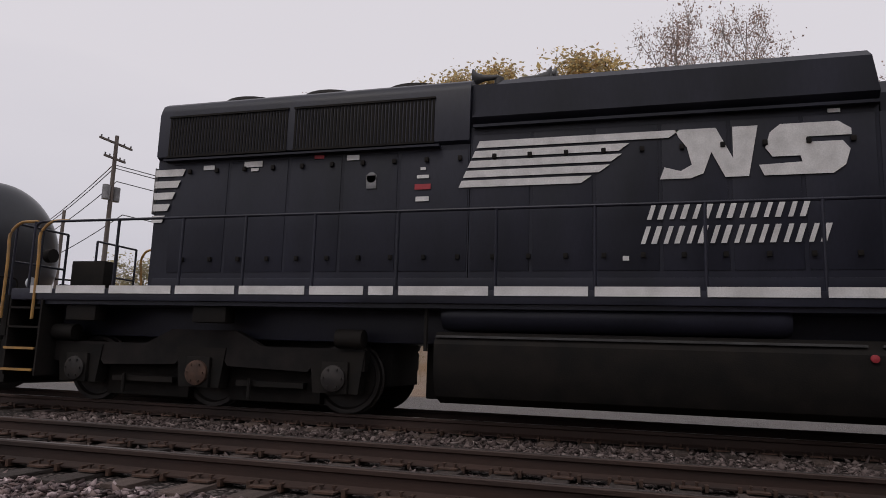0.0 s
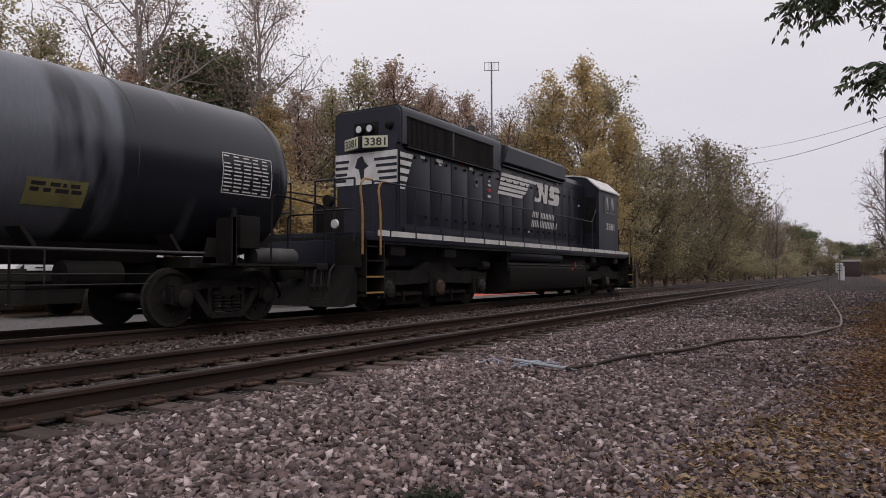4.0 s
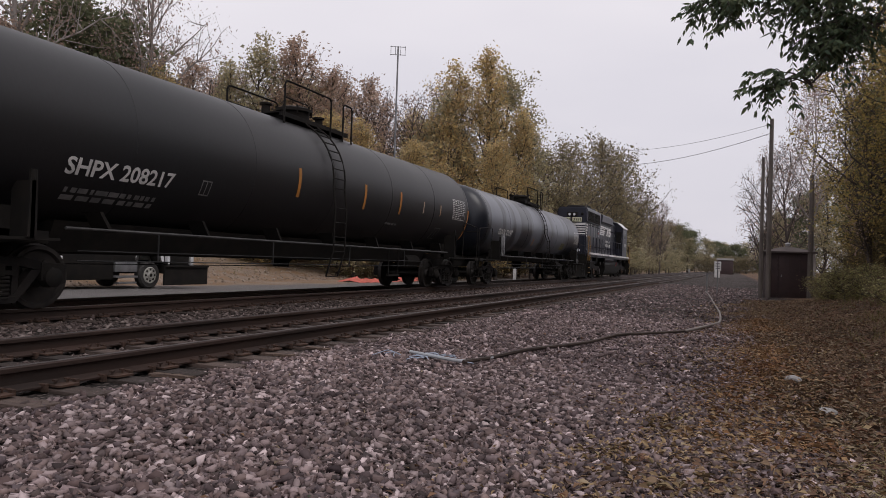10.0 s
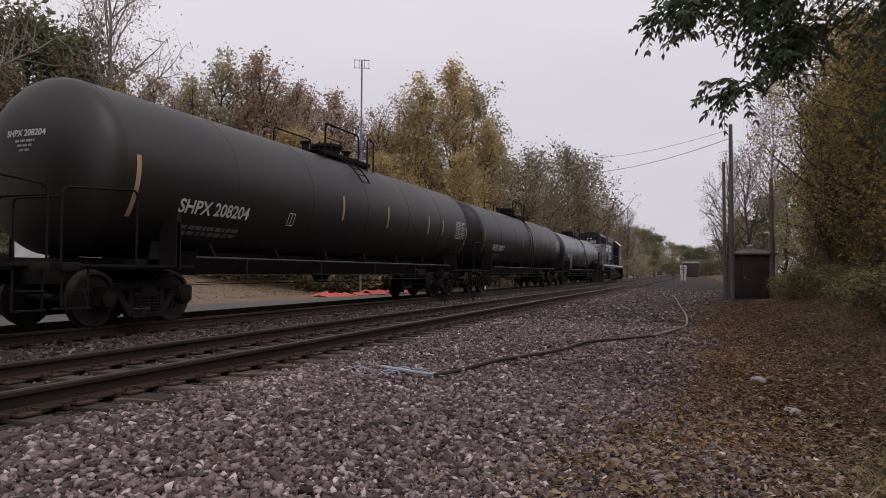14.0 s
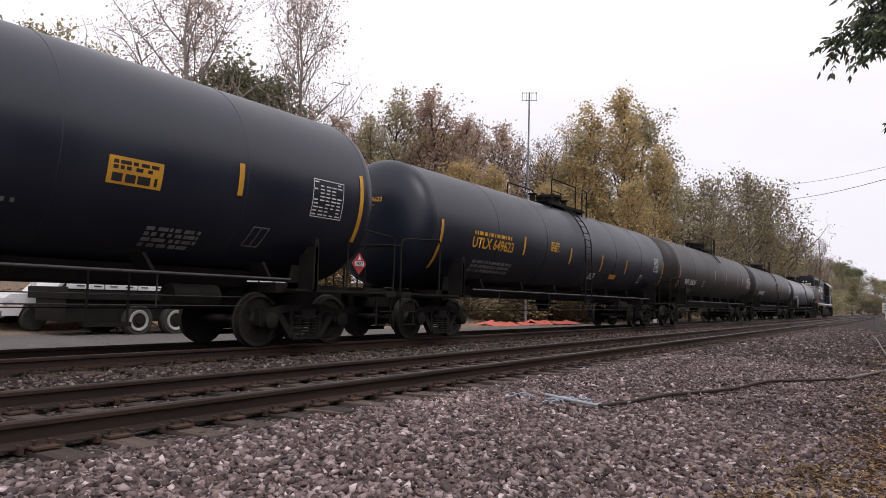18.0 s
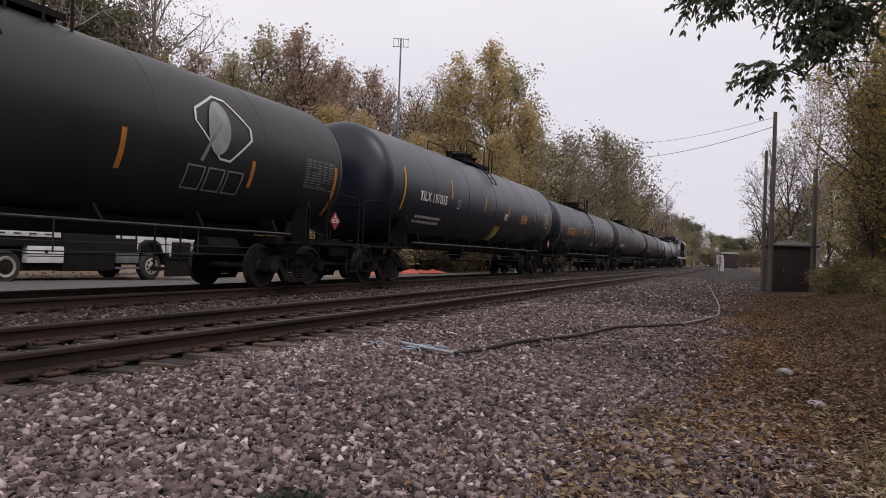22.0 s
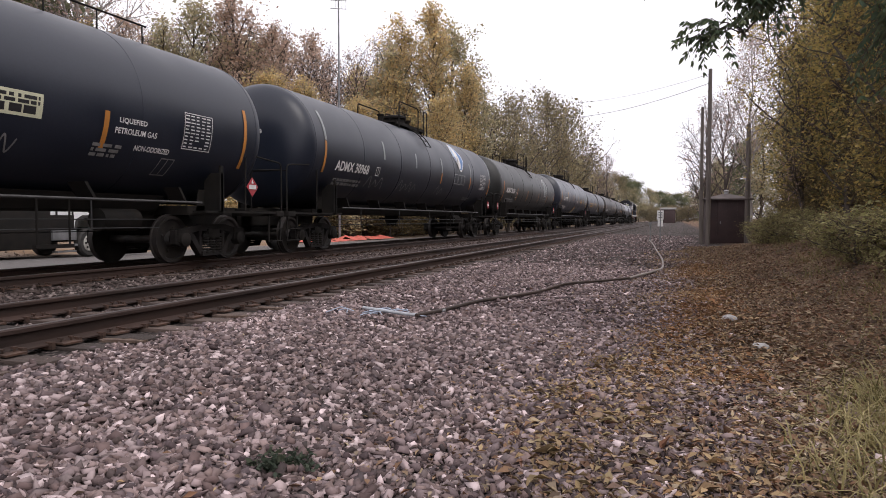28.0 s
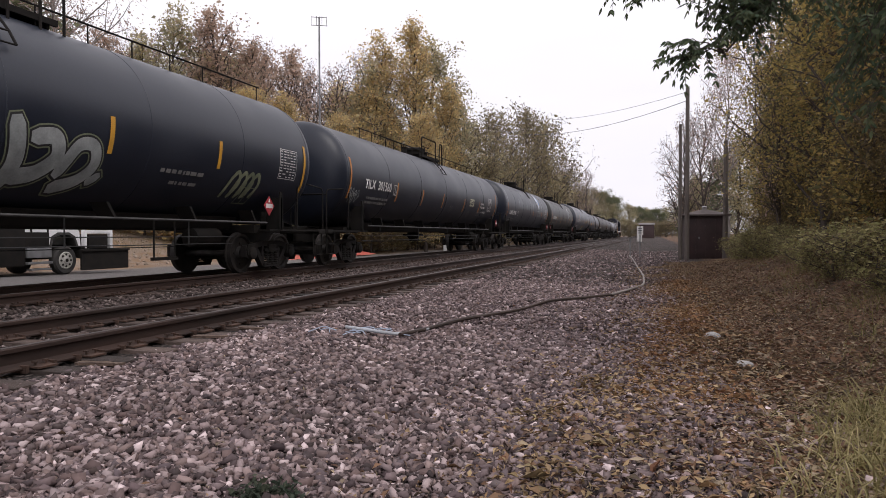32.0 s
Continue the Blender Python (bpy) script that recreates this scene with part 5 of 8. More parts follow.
def build_loco():
    lo = thing("locomotive", "black six-axle diesel locomotive with white stripes and emblem", "locomotive")
    H = 0.95
    # frame and walkways
    bm = box(bmesh.new(), -9.9, 9.5, -1.55, 1.55, 1.72, 1.90, 0.01)
    box(bm, -10.2, 9.8, -0.9, 0.9, 1.20, 1.72, 0.02)
    box(bm, -9.4, 9.0, -1.5, 1.5, 1.66, 1.72)
    part("frame", bm, M_loco, lo, "black frame and walkway")
    # rear hood with the radiator section, lower main hood
    main = [(-H, 1.9), (-H, 4.30), (-1.10, 4.40), (-1.10, 4.86), (-0.98, 4.97), (0.98, 4.97), (1.10, 4.86), (1.10, 4.40), (H, 4.30), (H, 1.9)]
    bm = extrude_x(main, -2.55, 2.6)
    for v in bm.verts:
        if v.co.x < 0 and v.co.z > 4.35:
            v.co.x += (v.co.z - 4.35) * 0.75
        elif v.co.z > 4.35:
            v.co.x -= (v.co.z - 4.35) * 0.15
    part("hood", bm, M_loco, lo, "black engine hood")
    rad = [(-H, 1.9), (-H, 4.06), (-1.02, 4.10), (-1.02, 4.86), (-0.97, 4.98), (-0.86, 5.05), (0.86, 5.05), (0.97, 4.98), (1.02, 4.86), (1.02, 4.10), (H, 4.06), (H, 1.9)]
    bm = extrude_x(rad, -7.880, -2.56)
    bmesh.ops.bevel(bm, geom=[e for e in bm.edges if all(v.co.x < -7.7 for v in e.verts)], offset=0.07, segments=3, affect="EDGES")
    part("hood_bulkhead", B(-2.555, -1.9, -0.92, 0.92, 4.0, 4.955), M_loco, lo)
    slope = extrude_x([(-0.95, 1.9), (-0.95, 4.42), (-0.80, 4.62), (0.80, 4.62), (0.95, 4.42), (0.95, 1.9)], 2.62, 4.9)
    part("front_hood", slope, M_loco, lo, "lower black hood before the cab")
    part("radiator_hood", bm, M_loco, lo, "black radiator section of the hood")
    for x0, x1 in ((-7.62, -5.46), (-5.36, -3.08)):
        for s in (-1, 1):
            g = bmesh.new()
            box(g, x0, x1, s * 1.03 - 0.015, s * 1.03 + 0.015, 4.08, 4.11)
            box(g, x0, x1, s * 1.03 - 0.015, s * 1.03 + 0.015, 4.75, 4.78)
            n = int((x1 - x0) / 0.055)
            for i in range(n):
                xx = x0 + (i + 0.5) * (x1 - x0) / n
                box(g, xx - 0.016, xx + 0.016, s * 1.022 - 0.008, s * 1.022 + 0.008, 4.11, 4.75)
            tagged(part("radiator_grille", g, M_under, lo, "black shuttered radiator intake", smooth=False), kind="stuff")
    sh = bmesh.new()
    for s in (-1, 1):
        box(sh, -7.66, -3.0, min(s * 0.95, s * 1.07), max(s * 0.95, s * 1.07), 4.02, 4.05)
        box(sh, -2.5, 2.6, min(s * 0.95, s * 1.05), max(s * 0.95, s * 1.05), 4.27, 4.31)
    pieces("drip_ledge", sh, M_loco, lo)
    # doors along the hood
    doors = bmesh.new()
    for a, b in ((-7.5, -6.5), (-6.45, -5.45), (-5.4, -4.55), (-4.5, -3.65), (-3.6, -2.58), (-2.52, -1.7), (-1.65, -0.85), (-0.8, 0.0), (0.05, 0.85), (0.9, 1.7), (1.75, 2.55), (2.6, 3.4), (3.45, 4.2)):
        for s in (-1, 1):
            box(doors, a, b, min(s * H, s * (H + 0.008)), max(s * H, s * (H + 0.008)), 2.22, 3.98 if a < -2.6 else 4.18, 0.006)
    pieces("hood_door", doors, M_loco, lo)
    lat = bmesh.new()
    for i in range(24):
        xx = -7.2 + i * 0.5
        for z in (2.42, 3.85):
            box(lat, xx - 0.03, xx + 0.03, -H - 0.05, -H - 0.015, z - 0.035, z + 0.035, 0.008)
    pieces("door_latch", lat, M_under, lo)
    low = bmesh.new()
    box(low, -7.7, 4.9, -1.02, -0.94, 1.9, 2.12, 0.01)
    box(low, -7.7, 4.9, 0.94, 1.02, 1.9, 2.12, 0.01)
    pieces("hood_skirt", low, M_loco, lo)
    # cab and short nose
    cab = [(-1.55, 1.9), (-1.55, 4.30), (-1.05, 4.76), (-0.5, 4.86), (0.5, 4.86), (1.05, 4.76), (1.55, 4.30), (1.55, 1.9)]
    part("cab", extrude_x(cab, 4.95, 7.40), M_loco, lo, "black full-width cab")
    roof = [(-1.62, 4.27), (-1.62, 4.33), (-1.07, 4.81), (-0.5, 4.91), (0.5, 4.91), (1.07, 4.81), (1.62, 4.33), (1.62, 4.27), (1.05, 4.77), (0.5, 4.865), (-0.5, 4.865), (-1.05, 4.77)]
    part("cab_roof", extrude_x(roof, 4.88, 7.55), M_white, lo, "pale grey cab roof")
    for x0, x1 in ((5.68, 6.22), (6.34, 6.9)):
        for s in (-1, 1):
            w = part("cab_window", box(bmesh.new(), x0, x1, s * 1.555 - 0.01, s * 1.555 + 0.01, 3.46, 4.06, 0.004), M_glass, lo, "dark sliding cab window")
            fr = bmesh.new()
            for a, b, c, d in ((x0 - 0.04, x1 + 0.04, 3.42, 3.46), (x0 - 0.04, x1 + 0.04, 4.06, 4.10), (x0 - 0.04, x0, 3.46, 4.06), (x1, x1 + 0.04, 3.46, 4.06)):
                box(fr, a, b, s * 1.56 - 0.02, s * 1.56 + 0.02, c, d)
            part("window_frame", fr, M_pipe, w)
    dw = B(4.93, 4.95, -1.45, -1.0, 2.6, 4.0)
    part("cab_door", dw, M_under, lo)
    nose = [(-0.85, 1.9), (-0.85, 3.25), (-0.6, 3.52), (0.6, 3.52), (0.85, 3.25), (0.85, 1.9)]
    part("short_hood", extrude_x(nose, 7.40, 9.25), M_loco, lo, "black short nose")
    fs = bmesh.new()
    for i in range(5):
        z = 2.45 + i * 0.2
        box(fs, 7.9 + i * 0.06, 8.9, -0.865, -0.855, z, z + 0.11)
    pieces("nose_stripe", fs, M_white, lo, "white speed stripes")
    # roof gear
    for x, r in ((-6.6, 0.68), (-5.12, 0.68), (-3.66, 0.66)):
        f = bmesh.new()
        lathe(f, [(5.0, r), (5.14, r), (5.22, r * 0.88), (5.24, r * 0.4), (5.24, 0.02)], "z", 32, (x, 0, 0))
        part("radiator_fan", f, M_under, lo, "round black roof fan housing")
    h = bmesh.new()
    box(h, -2.6, -1.4, -0.30, 0.1, 4.92, 5.04)
    for xx, yy, zz, d, ln in ((-2.35, -0.1, 5.40, -1, 0.40), (-2.05, -0.02, 5.34, 1, 0.60), (-2.0, -0.26, 5.26, 1, 0.50)):
        lathe(h, [(xx, 0.035), (xx + d * ln * 0.55, 0.05), (xx + d * ln * 0.85, 0.09), (xx + d * ln, 0.16), (xx + d * (ln + 0.01), 0.02)], "x", 16, (0, yy, zz))
        rod(h, (xx, yy, 5.0), (xx, yy, zz), 0.03, 6)
    lathe(h, [(5.0, 0.07), (5.40, 0.08), (5.44, 0.02)], "z", 16, (-2.35, -0.05, 0))
    part("horn", h, M_sill, lo, "grey-black air horn cluster")
    br = bmesh.new()
    lathe(br, [(4.58, 0.30), (4.72, 0.30), (4.78, 0.02)], "z", 20, (3.6, 0, 0))
    part("cooling_fan", br, M_loco, lo)
    part("dynamic_brake_hatch", box(bmesh.new(), -1.2, 1.6, -0.45, 0.45, 4.9, 5.0, 0.02), M_loco, lo)
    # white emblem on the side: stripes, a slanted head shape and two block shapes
    def side(pts, mat, name, y=-(H + 0.026), label=""):
        part(name, slab(bmesh.new(), pts, y - 0.003, y + 0.003), mat, lo, label, smooth=False)
    for i in range(5):
        z1 = 4.08 - i * 0.142
        xl = -2.42 - i * 0.062
        xr = (0.28, -0.36, -0.46, -0.62, -0.86)[i]
        side([(xl, z1), (xr, z1), (xr - 0.14, z1 - 0.10), (xl - 0.044, z1 - 0.10)], M_white, "emblem_stripe", label="white speed stripe")
    side([(0.22, 4.08), (0.72, 4.08), (0.92, 3.66), (0.92, 4.08), (1.22, 4.08), (1.10, 3.42), (0.82, 3.42), (0.66, 3.76), (0.56, 3.48), (0.40, 3.42), (0.02, 3.42), (0.08, 3.58), (0.28, 3.52), (0.42, 3.60), (0.36, 3.84), (0.26, 3.98)], M_white, "emblem", label="white block emblem")
    side([(1.36, 3.98), (1.48, 4.08), (2.14, 4.08), (2.28, 3.98), (2.28, 3.90), (1.78, 3.90), (1.80, 3.83), (2.18, 3.83), (2.26, 3.72), (2.20, 3.52), (2.06, 3.42), (1.28, 3.42), (1.22, 3.56), (1.72, 3.58), (1.70, 3.66), (1.38, 3.66), (1.30, 3.78)], M_white, "emblem", label="white block emblem")
    r = random.Random(3)
    for z, xl, xr, n in ((3.00, -0.18, 1.78, 7), (2.68, -0.26, 2.0, 8)):
        w = (xr - xl) / n
        for i in range(n):
            for u, q in ((0.10, 0.30), (0.56, 0.80)):
                a, e = xl + (i + u) * w, xl + (i + q) * w
                side([(a, z - 0.115), (e, z - 0.115), (e + 0.075, z + 0.115), (a + 0.075, z + 0.115)], M_white, "emblem_bar", label="white slanted bar")
    for i in range(5):
        z1 = 3.90 - i * 0.19
        xr = -7.28 - i * 0.08
        side([(-7.840, z1), (xr, z1), (xr - 0.05, z1 - 0.115), (-7.840, z1 - 0.115)], M_white, "rear_stripe", label="white corner stripe")
    part("rear_emblem", B(-7.900, -7.890, -0.93, 0.93, 3.18, 3.95), M_white, lo, "white striped emblem panel on the end")
    rb = bmesh.new()
    for i in range(4):
        z1 = 3.80 - i * 0.155
        box(rb, -7.906, -7.901, -0.92, -0.26 - 0.05 * i, z1 - 0.07, z1)
        box(rb, -7.906, -7.901, 0.50 + 0.03 * i, 0.92, z1 - 0.07, z1)
    pieces("emblem_stripe", rb, M_loco, lo, "black stripe")
    sh = slab(bmesh.new(), [(0.05, 3.25), (0.14, 3.30), (0.20, 3.55), (0.32, 3.60), (0.24, 3.82), (0.10, 3.88), (0.02, 3.72), (-0.10, 3.62), (0.04, 3.55)], -0.003, 0.003)
    for v in sh.verts:
        v.co = (-7.904 + v.co.y, v.co.x, v.co.z)
    bmesh.ops.recalc_face_normals(sh, faces=sh.faces)
    part("emblem_figure", sh, M_loco, lo, "plain black figure in the emblem", smooth=False)
    for s in (-1, 1):
        nb = part("number_board", B(-0.012, 0.012, -0.31, 0.31, -0.14, 0.14, bevel=0.008), M_cream, lo, "cream number board", pose(-8.000, s * 0.36, 4.17, 0, 0, -s * 22))
        part("board_housing", B(0.013, 0.20, -0.33, 0.33, -0.16, 0.16, bevel=0.01), M_loco, nb)
        me = lettering("3381", 0.19, M_black, 0.52)
        for v in me.vertices:
            v.co = (-0.017, -v.co.x, v.co.z)
        part("number", me, None, nb)
    me = lettering("3381", 0.27, M_white, 1.05)
    for v in me.vertices:
        v.co = (6.36 + v.co.x, -1.562, 2.90 + v.co.z)
    part("cab_number", me, None, lo, "white number on the cab side")
    hl = bmesh.new()
    for yy in (-0.16, 0.16):
        lathe(hl, [(-7.880, 0.13), (-7.980, 0.13), (-7.980, 0.10), (-7.940, 0.02)], "x", 18, (0, yy, 4.52))
    box(hl, -7.900, -7.880, -0.36, 0.36, 4.36, 4.68, 0.006)
    part("headlight", hl, M_under, lo)
    ln = bmesh.new()
    for yy in (-0.16, 0.16):
        lathe(ln, [(-7.968, 0.095), (-7.972, 0.09), (-7.975, 0.01)], "x", 18, (0, yy, 4.52))
    pieces("headlight_lens", ln, M_lens, lo, "clear round headlight lens")
    bl = bmesh.new()
    lathe(bl, [(-7.860, 0.08), (-7.960, 0.10), (-8.000, 0.06), (-8.010, 0.02)], "x", 18, (0, -0.70, 4.55))
    part("end_beacon", bl, M_under, lo)
    # small white and red notices on the doors
    for x, z, w, h, mat in ((-6.85, 3.90, 0.2, 0.07, M_white), (-6.05, 3.92, 0.32, 0.09, M_white), (-6.02, 3.83, 0.13, 0.05, M_white), (-4.92, 3.98, 0.16, 0.06, M_red), (-4.36, 3.94, 0.2, 0.08, M_white),
                            (-3.25, 3.72, 0.08, 0.04, M_white), (-3.25, 3.60, 0.18, 0.05, M_white), (-3.25, 3.45, 0.24, 0.08, M_red), (-3.25, 3.27, 0.2, 0.07, M_white), (4.3, 3.62, 0.14, 0.07, M_white), (2.1, 4.22, 0.14, 0.05, M_white), (1.2, 4.62, 0.14, 0.06, M_dim), (-0.42, 2.38, 0.08, 0.06, M_white)):
        side([(x - w / 2, z - h / 2), (x + w / 2, z - h / 2), (x + w / 2, z + h / 2), (x - w / 2, z + h / 2)], mat, "notice", -(H + 0.075) if z > 4.5 else -(H + 0.022))
    win = lathe(bmesh.new(), [(-H - 0.03, 0.02), (-H - 0.03, 0.08), (-H, 0.085)], "y", 16, (-4.05, 0, 3.62))
    box(win, -4.13, -3.97, -H - 0.03, -H, 3.45, 3.66, 0.01)
    part("gauge_cover", win, M_pipe, lo, "small grey cover plate")
    # white reflective stripe along the frame
    edges = (-9.55, -9.05, -8.050, -6.87, -5.80, -4.69, -3.81, -3.38, -2.08, -0.82, 0.48, 1.76, 3.01, 3.62, 4.35, 5.6, 7.0, 8.9)
    for a, b in zip(edges, edges[1:]):
        part("sill_stripe", box(bmesh.new(), a + 0.04, b - 0.04, -1.566, -1.552, 1.825, 1.945), M_white, lo, "white reflective strip on the frame edge")
    # handrail along the walkway
    for s in (-1, 1):
        st = bmesh.new()
        for x in (-9.62, -8.0, -6.83, -5.76, -4.65, -3.4, -2.04, -0.78, 0.52, 1.8, 3.05, 4.3):
            rod(st, (x, s * 1.50, 1.90), (x, s * 1.50, 2.98), 0.022, 8)
        pieces("stanchion", st, M_loco, lo)
        hr = bmesh.new()
        pipe(hr, round_path([(-9.62, s * 1.50, 1.9), (-9.62, s * 1.5, 2.98), (4.3, s * 1.50, 2.98), (4.75, s * 1.5, 3.5)], 0.15), 0.021, 8)
        part("handrail", hr, M_loco, lo, "long black steel handrail")
        for x0, d in ((-9.9, -1), (9.5, 1)):
            g = bmesh.new()
            for k in (0.0, 0.62):
                pipe(g, round_path([(x0 + d * (0.14 - k), s * 1.56, 1.42), (x0 + d * (0.14 - k), s * 1.56, 2.35), (x0 + d * (0.20 - k), s * 1.54, 2.80), (x0 + d * (0.04 - k), s * 1.50, 2.99), (x0 - d * (k + 0.30), s * 1.48, 2.99)], 0.2), 0.024, 8)
            pieces("grab_iron", g, M_grab, lo, "yellow-brown bent grab iron")
            sp = bmesh.new()
            for k, z in enumerate((0.62, 0.95, 1.28, 1.58)):
                box(sp, min(x0, x0 - d * 0.62), max(x0, x0 - d * 0.62), min(s * 1.25, s * 1.55), max(s * 1.25, s * 1.55), z, z + 0.03)
                if z < 1.2:
                    part("step_edge", box(bmesh.new(), min(x0, x0 - d * 0.60), max(x0, x0 - d * 0.60), s * 1.56 - 0.012, s * 1.56 + 0.012, z - 0.005, z + 0.032), M_grab, lo, "worn yellow step edge")
            slab(sp, [(x0, 0.55), (x0 - d * 0.03, 0.55), (x0 - d * 0.03, 1.75), (x0, 1.75)], s * 1.1, s * 1.55)
            slab(sp, [(x0 - d * 0.62, 0.55), (x0 - d * 0.65, 0.55), (x0 - d * 0.65, 1.75), (x0 - d * 0.62, 1.75)], s * 1.1, s * 1.55)
            pieces("step", sp, M_under, lo)
    for x0, d in ((-10.1, -1), (9.75, 1)):
        er = bmesh.new()
        for z in (2.35, 2.98):
            rod(er, (x0, -1.40, z), (x0, -0.35, z), 0.02, 8)
            rod(er, (x0, 0.35, z), (x0, 1.40, z), 0.02, 8)
        for y in (-1.40, -0.88, -0.35, 0.35, 0.88, 1.40):
            rod(er, (x0, y, 1.7), (x0, y, 2.98), 0.022, 8)
        pieces("end_rail", er, M_loco, lo)
        pl = bmesh.new()
        box(pl, min(x0, x0 - d * 0.12), max(x0, x0 - d * 0.12), -1.5, 1.5, 1.15, 1.80, 0.015)
        slab(pl, [(x0 - d * 0.10, 0.42), (x0 + d * 0.38, 0.36), (x0 + d * 0.34, 0.42), (x0 + d * 0.06, 0.85), (x0, 1.2), (x0 - d * 0.10, 1.2)], -1.40, 1.40)
        part("pilot_plow", pl, M_under, lo, "black end plate and plow")
        part("coupler", COUPLER, None, lo, m=pose(-10.84 if d < 0 else 10.55, 0, 0, 0, 0, 180 if d < 0 else 0))
        hs = bmesh.new()
        for y in (-0.9, -0.7, -0.5, 0.5, 0.7, 0.9):
            pipe(hs, round_path([(x0 + d * 0.02, y, 1.22), (x0 + d * 0.16, y, 1.1), (x0 + d * 0.2, y * 0.98, 0.75), (x0 + d * 0.12, y * 0.92, 0.62)]), 0.026, 6)
        pieces("air_hose", hs, M_tyre, lo)
    mu = bmesh.new()
    box(mu, -9.9, -9.2, -0.4, -0.1, 1.9, 2.5, 0.02)
    lathe(mu, [(-10.02, 0.12), (-10.14, 0.12), (-10.15, 0.02)], "x", 16, (0, -0.7, 2.55))
    part("sand_box", mu, M_under, lo)
    dl = bmesh.new()
    for yy in (-0.95, 0.95):
        lathe(dl, [(-10.16, 0.10), (-10.20, 0.09), (-10.21, 0.01)], "x", 14, (0, yy, 2.05))
    pieces("ditch_light", dl, M_lens, lo, "round white ditch light")
    # tanks between the trucks
    tk = [(-1.30, 0.52), (-1.44, 0.80), (-1.44, 1.20), (-1.32, 1.36), (1.32, 1.36), (1.44, 1.20), (1.44, 0.80), (1.30, 0.52), (1.05, 0.42), (-1.05, 0.42)]
    part("fuel_tank", extrude_x(tk, -2.86, 3.75), M_under, lo, "black fuel tank slung under the frame")
    sm = bmesh.new()
    for s in (-1, 1):
        box(sm, -2.84, 2.2, s * 1.40 - 0.02, s * 1.40 + 0.02, 1.285, 1.315)
        box(sm, 2.35, 3.73, s * 1.40 - 0.02, s * 1.40 + 0.02, 1.285, 1.315)
    pieces("tank_seam", sm, M_sill, lo, "worn grey seam along the fuel tank")
    ar = bmesh.new()
    for s in (-1, 1):
        lathe(ar, [(-2.80, 0.02), (-2.78, 0.17), (-2.68, 0.20), (1.35, 0.20), (1.45, 0.17), (1.47, 0.02)], "x", 22, (0, s * 1.24, 1.57))
    pieces("air_reservoir", ar, M_loco, lo)
    bx = box(bmesh.new(), -3.30, -2.84, -0.32, 0.32, 0.42, 1.40, 0.02)
    part("battery_box", bx, M_under, lo)
    part("drain_pipe", rod(bmesh.new(), (-2.98, -1.42, 1.1), (-2.98, -1.42, 1.7), 0.03, 6), M_under, lo)
    fg = lathe(bmesh.new(), [(-1.44, 0.045), (-1.47, 0.045), (-1.48, 0.01)], "y", 18, (2.25, 0, 1.16))
    part("fuel_gauge", fg, M_red, lo, "red round fuel gauge")
    fp = rod(bmesh.new(), (2.62, -1.42, 1.22), (2.62, -1.42, 1.42), 0.03, 10)
    part("filler_neck", fp, M_red, lo, "red fuel filler")
    cp = bmesh.new()
    pipe(cp, [(-2.4 + 0.35 * i, -1.48, 1.76 - 0.05 * abs(math.sin(i * 1.3))) for i in range(12)], 0.015, 6)
    part("cable_run", cp, M_wire, lo)
    for x in (-6.54, 6.72):
        loco_truck(lo, x)
    bo = bmesh.new()
    for x in (-8.6, -6.3, 4.6, 7.4):
        box(bo, x - 0.28, x + 0.28, -1.45, -1.2, 1.42, 1.66, 0.02)
    pieces("side_bracket", bo, M_under, lo)
    return lo


locomotive = build_loco()
cars = [f() for f in (car_one, car_two, car_three, car_four, car_five, car_six, car_seven, car_eight, car_nine)]


# ---- plants ----
def ring_tubes(paths, sides=5):
    """Tapered tubes along many paths of (point, radius); returns verts and quads."""
    vs, fs, base = [], [], 0
    ang = np.arange(sides) * 2 * np.pi / sides
    for pts, rad in paths:
        pts, rad = np.asarray(pts), np.asarray(rad)
        d = np.gradient(pts, axis=0)
        d /= np.linalg.norm(d, axis=1)[:, None] + 1e-9
        ref = np.where(np.abs(d[:, 2:3]) < 0.9, np.array([[0, 0, 1.0]]), np.array([[1.0, 0, 0]]))
        s = np.cross(d, ref)
        s /= np.linalg.norm(s, axis=1)[:, None] + 1e-9
        u = np.cross(s, d)
        ring = pts[:, None] + rad[:, None, None] * (np.cos(ang)[None, :, None] * s[:, None] + np.sin(ang)[None, :, None] * u[:, None])
        vs.append(ring.reshape(-1, 3))
        k = np.arange(len(pts) - 1)[:, None] * sides
        i = np.arange(sides)[None]
        j = (i + 1) % sides
        fs.append(np.stack([k + i, k + j, k + sides + j, k + sides + i], -1).reshape(-1, 4) + base)
        base += len(pts) * sides
    return np.concatenate(vs), np.concatenate(fs)


def leaves_at(r, centres, size, droop=0.0):
    """One small bent leaf of two faces at each centre."""
    n = len(centres)
    a = r.normal(size=(n, 3))
    a[:, 2] = a[:, 2] * 0.6 - droop
    a /= np.linalg.norm(a, axis=1)[:, None]
    b = np.cross(a, r.normal(size=(n, 3)))
    b /= np.linalg.norm(b, axis=1)[:, None] + 1e-9
    c = np.cross(a, b)
    s = (size * r.lognormal(0, 0.3, n))[:, None]
    p0, p2 = centres - a * s, centres + a * s
    p1, p3 = centres + b * s * 0.52 + c * s * 0.16, centres - b * s * 0.52 + c * s * 0.16
    v = np.stack([p0, p1, p2, p3], 1).reshape(-1, 3)
    k = np.arange(n)[:, None] * 4
    return v, np.concatenate([k + np.array([[0, 1, 2]]), k + np.array([[0, 2, 3]])], 1).reshape(-1, 3)


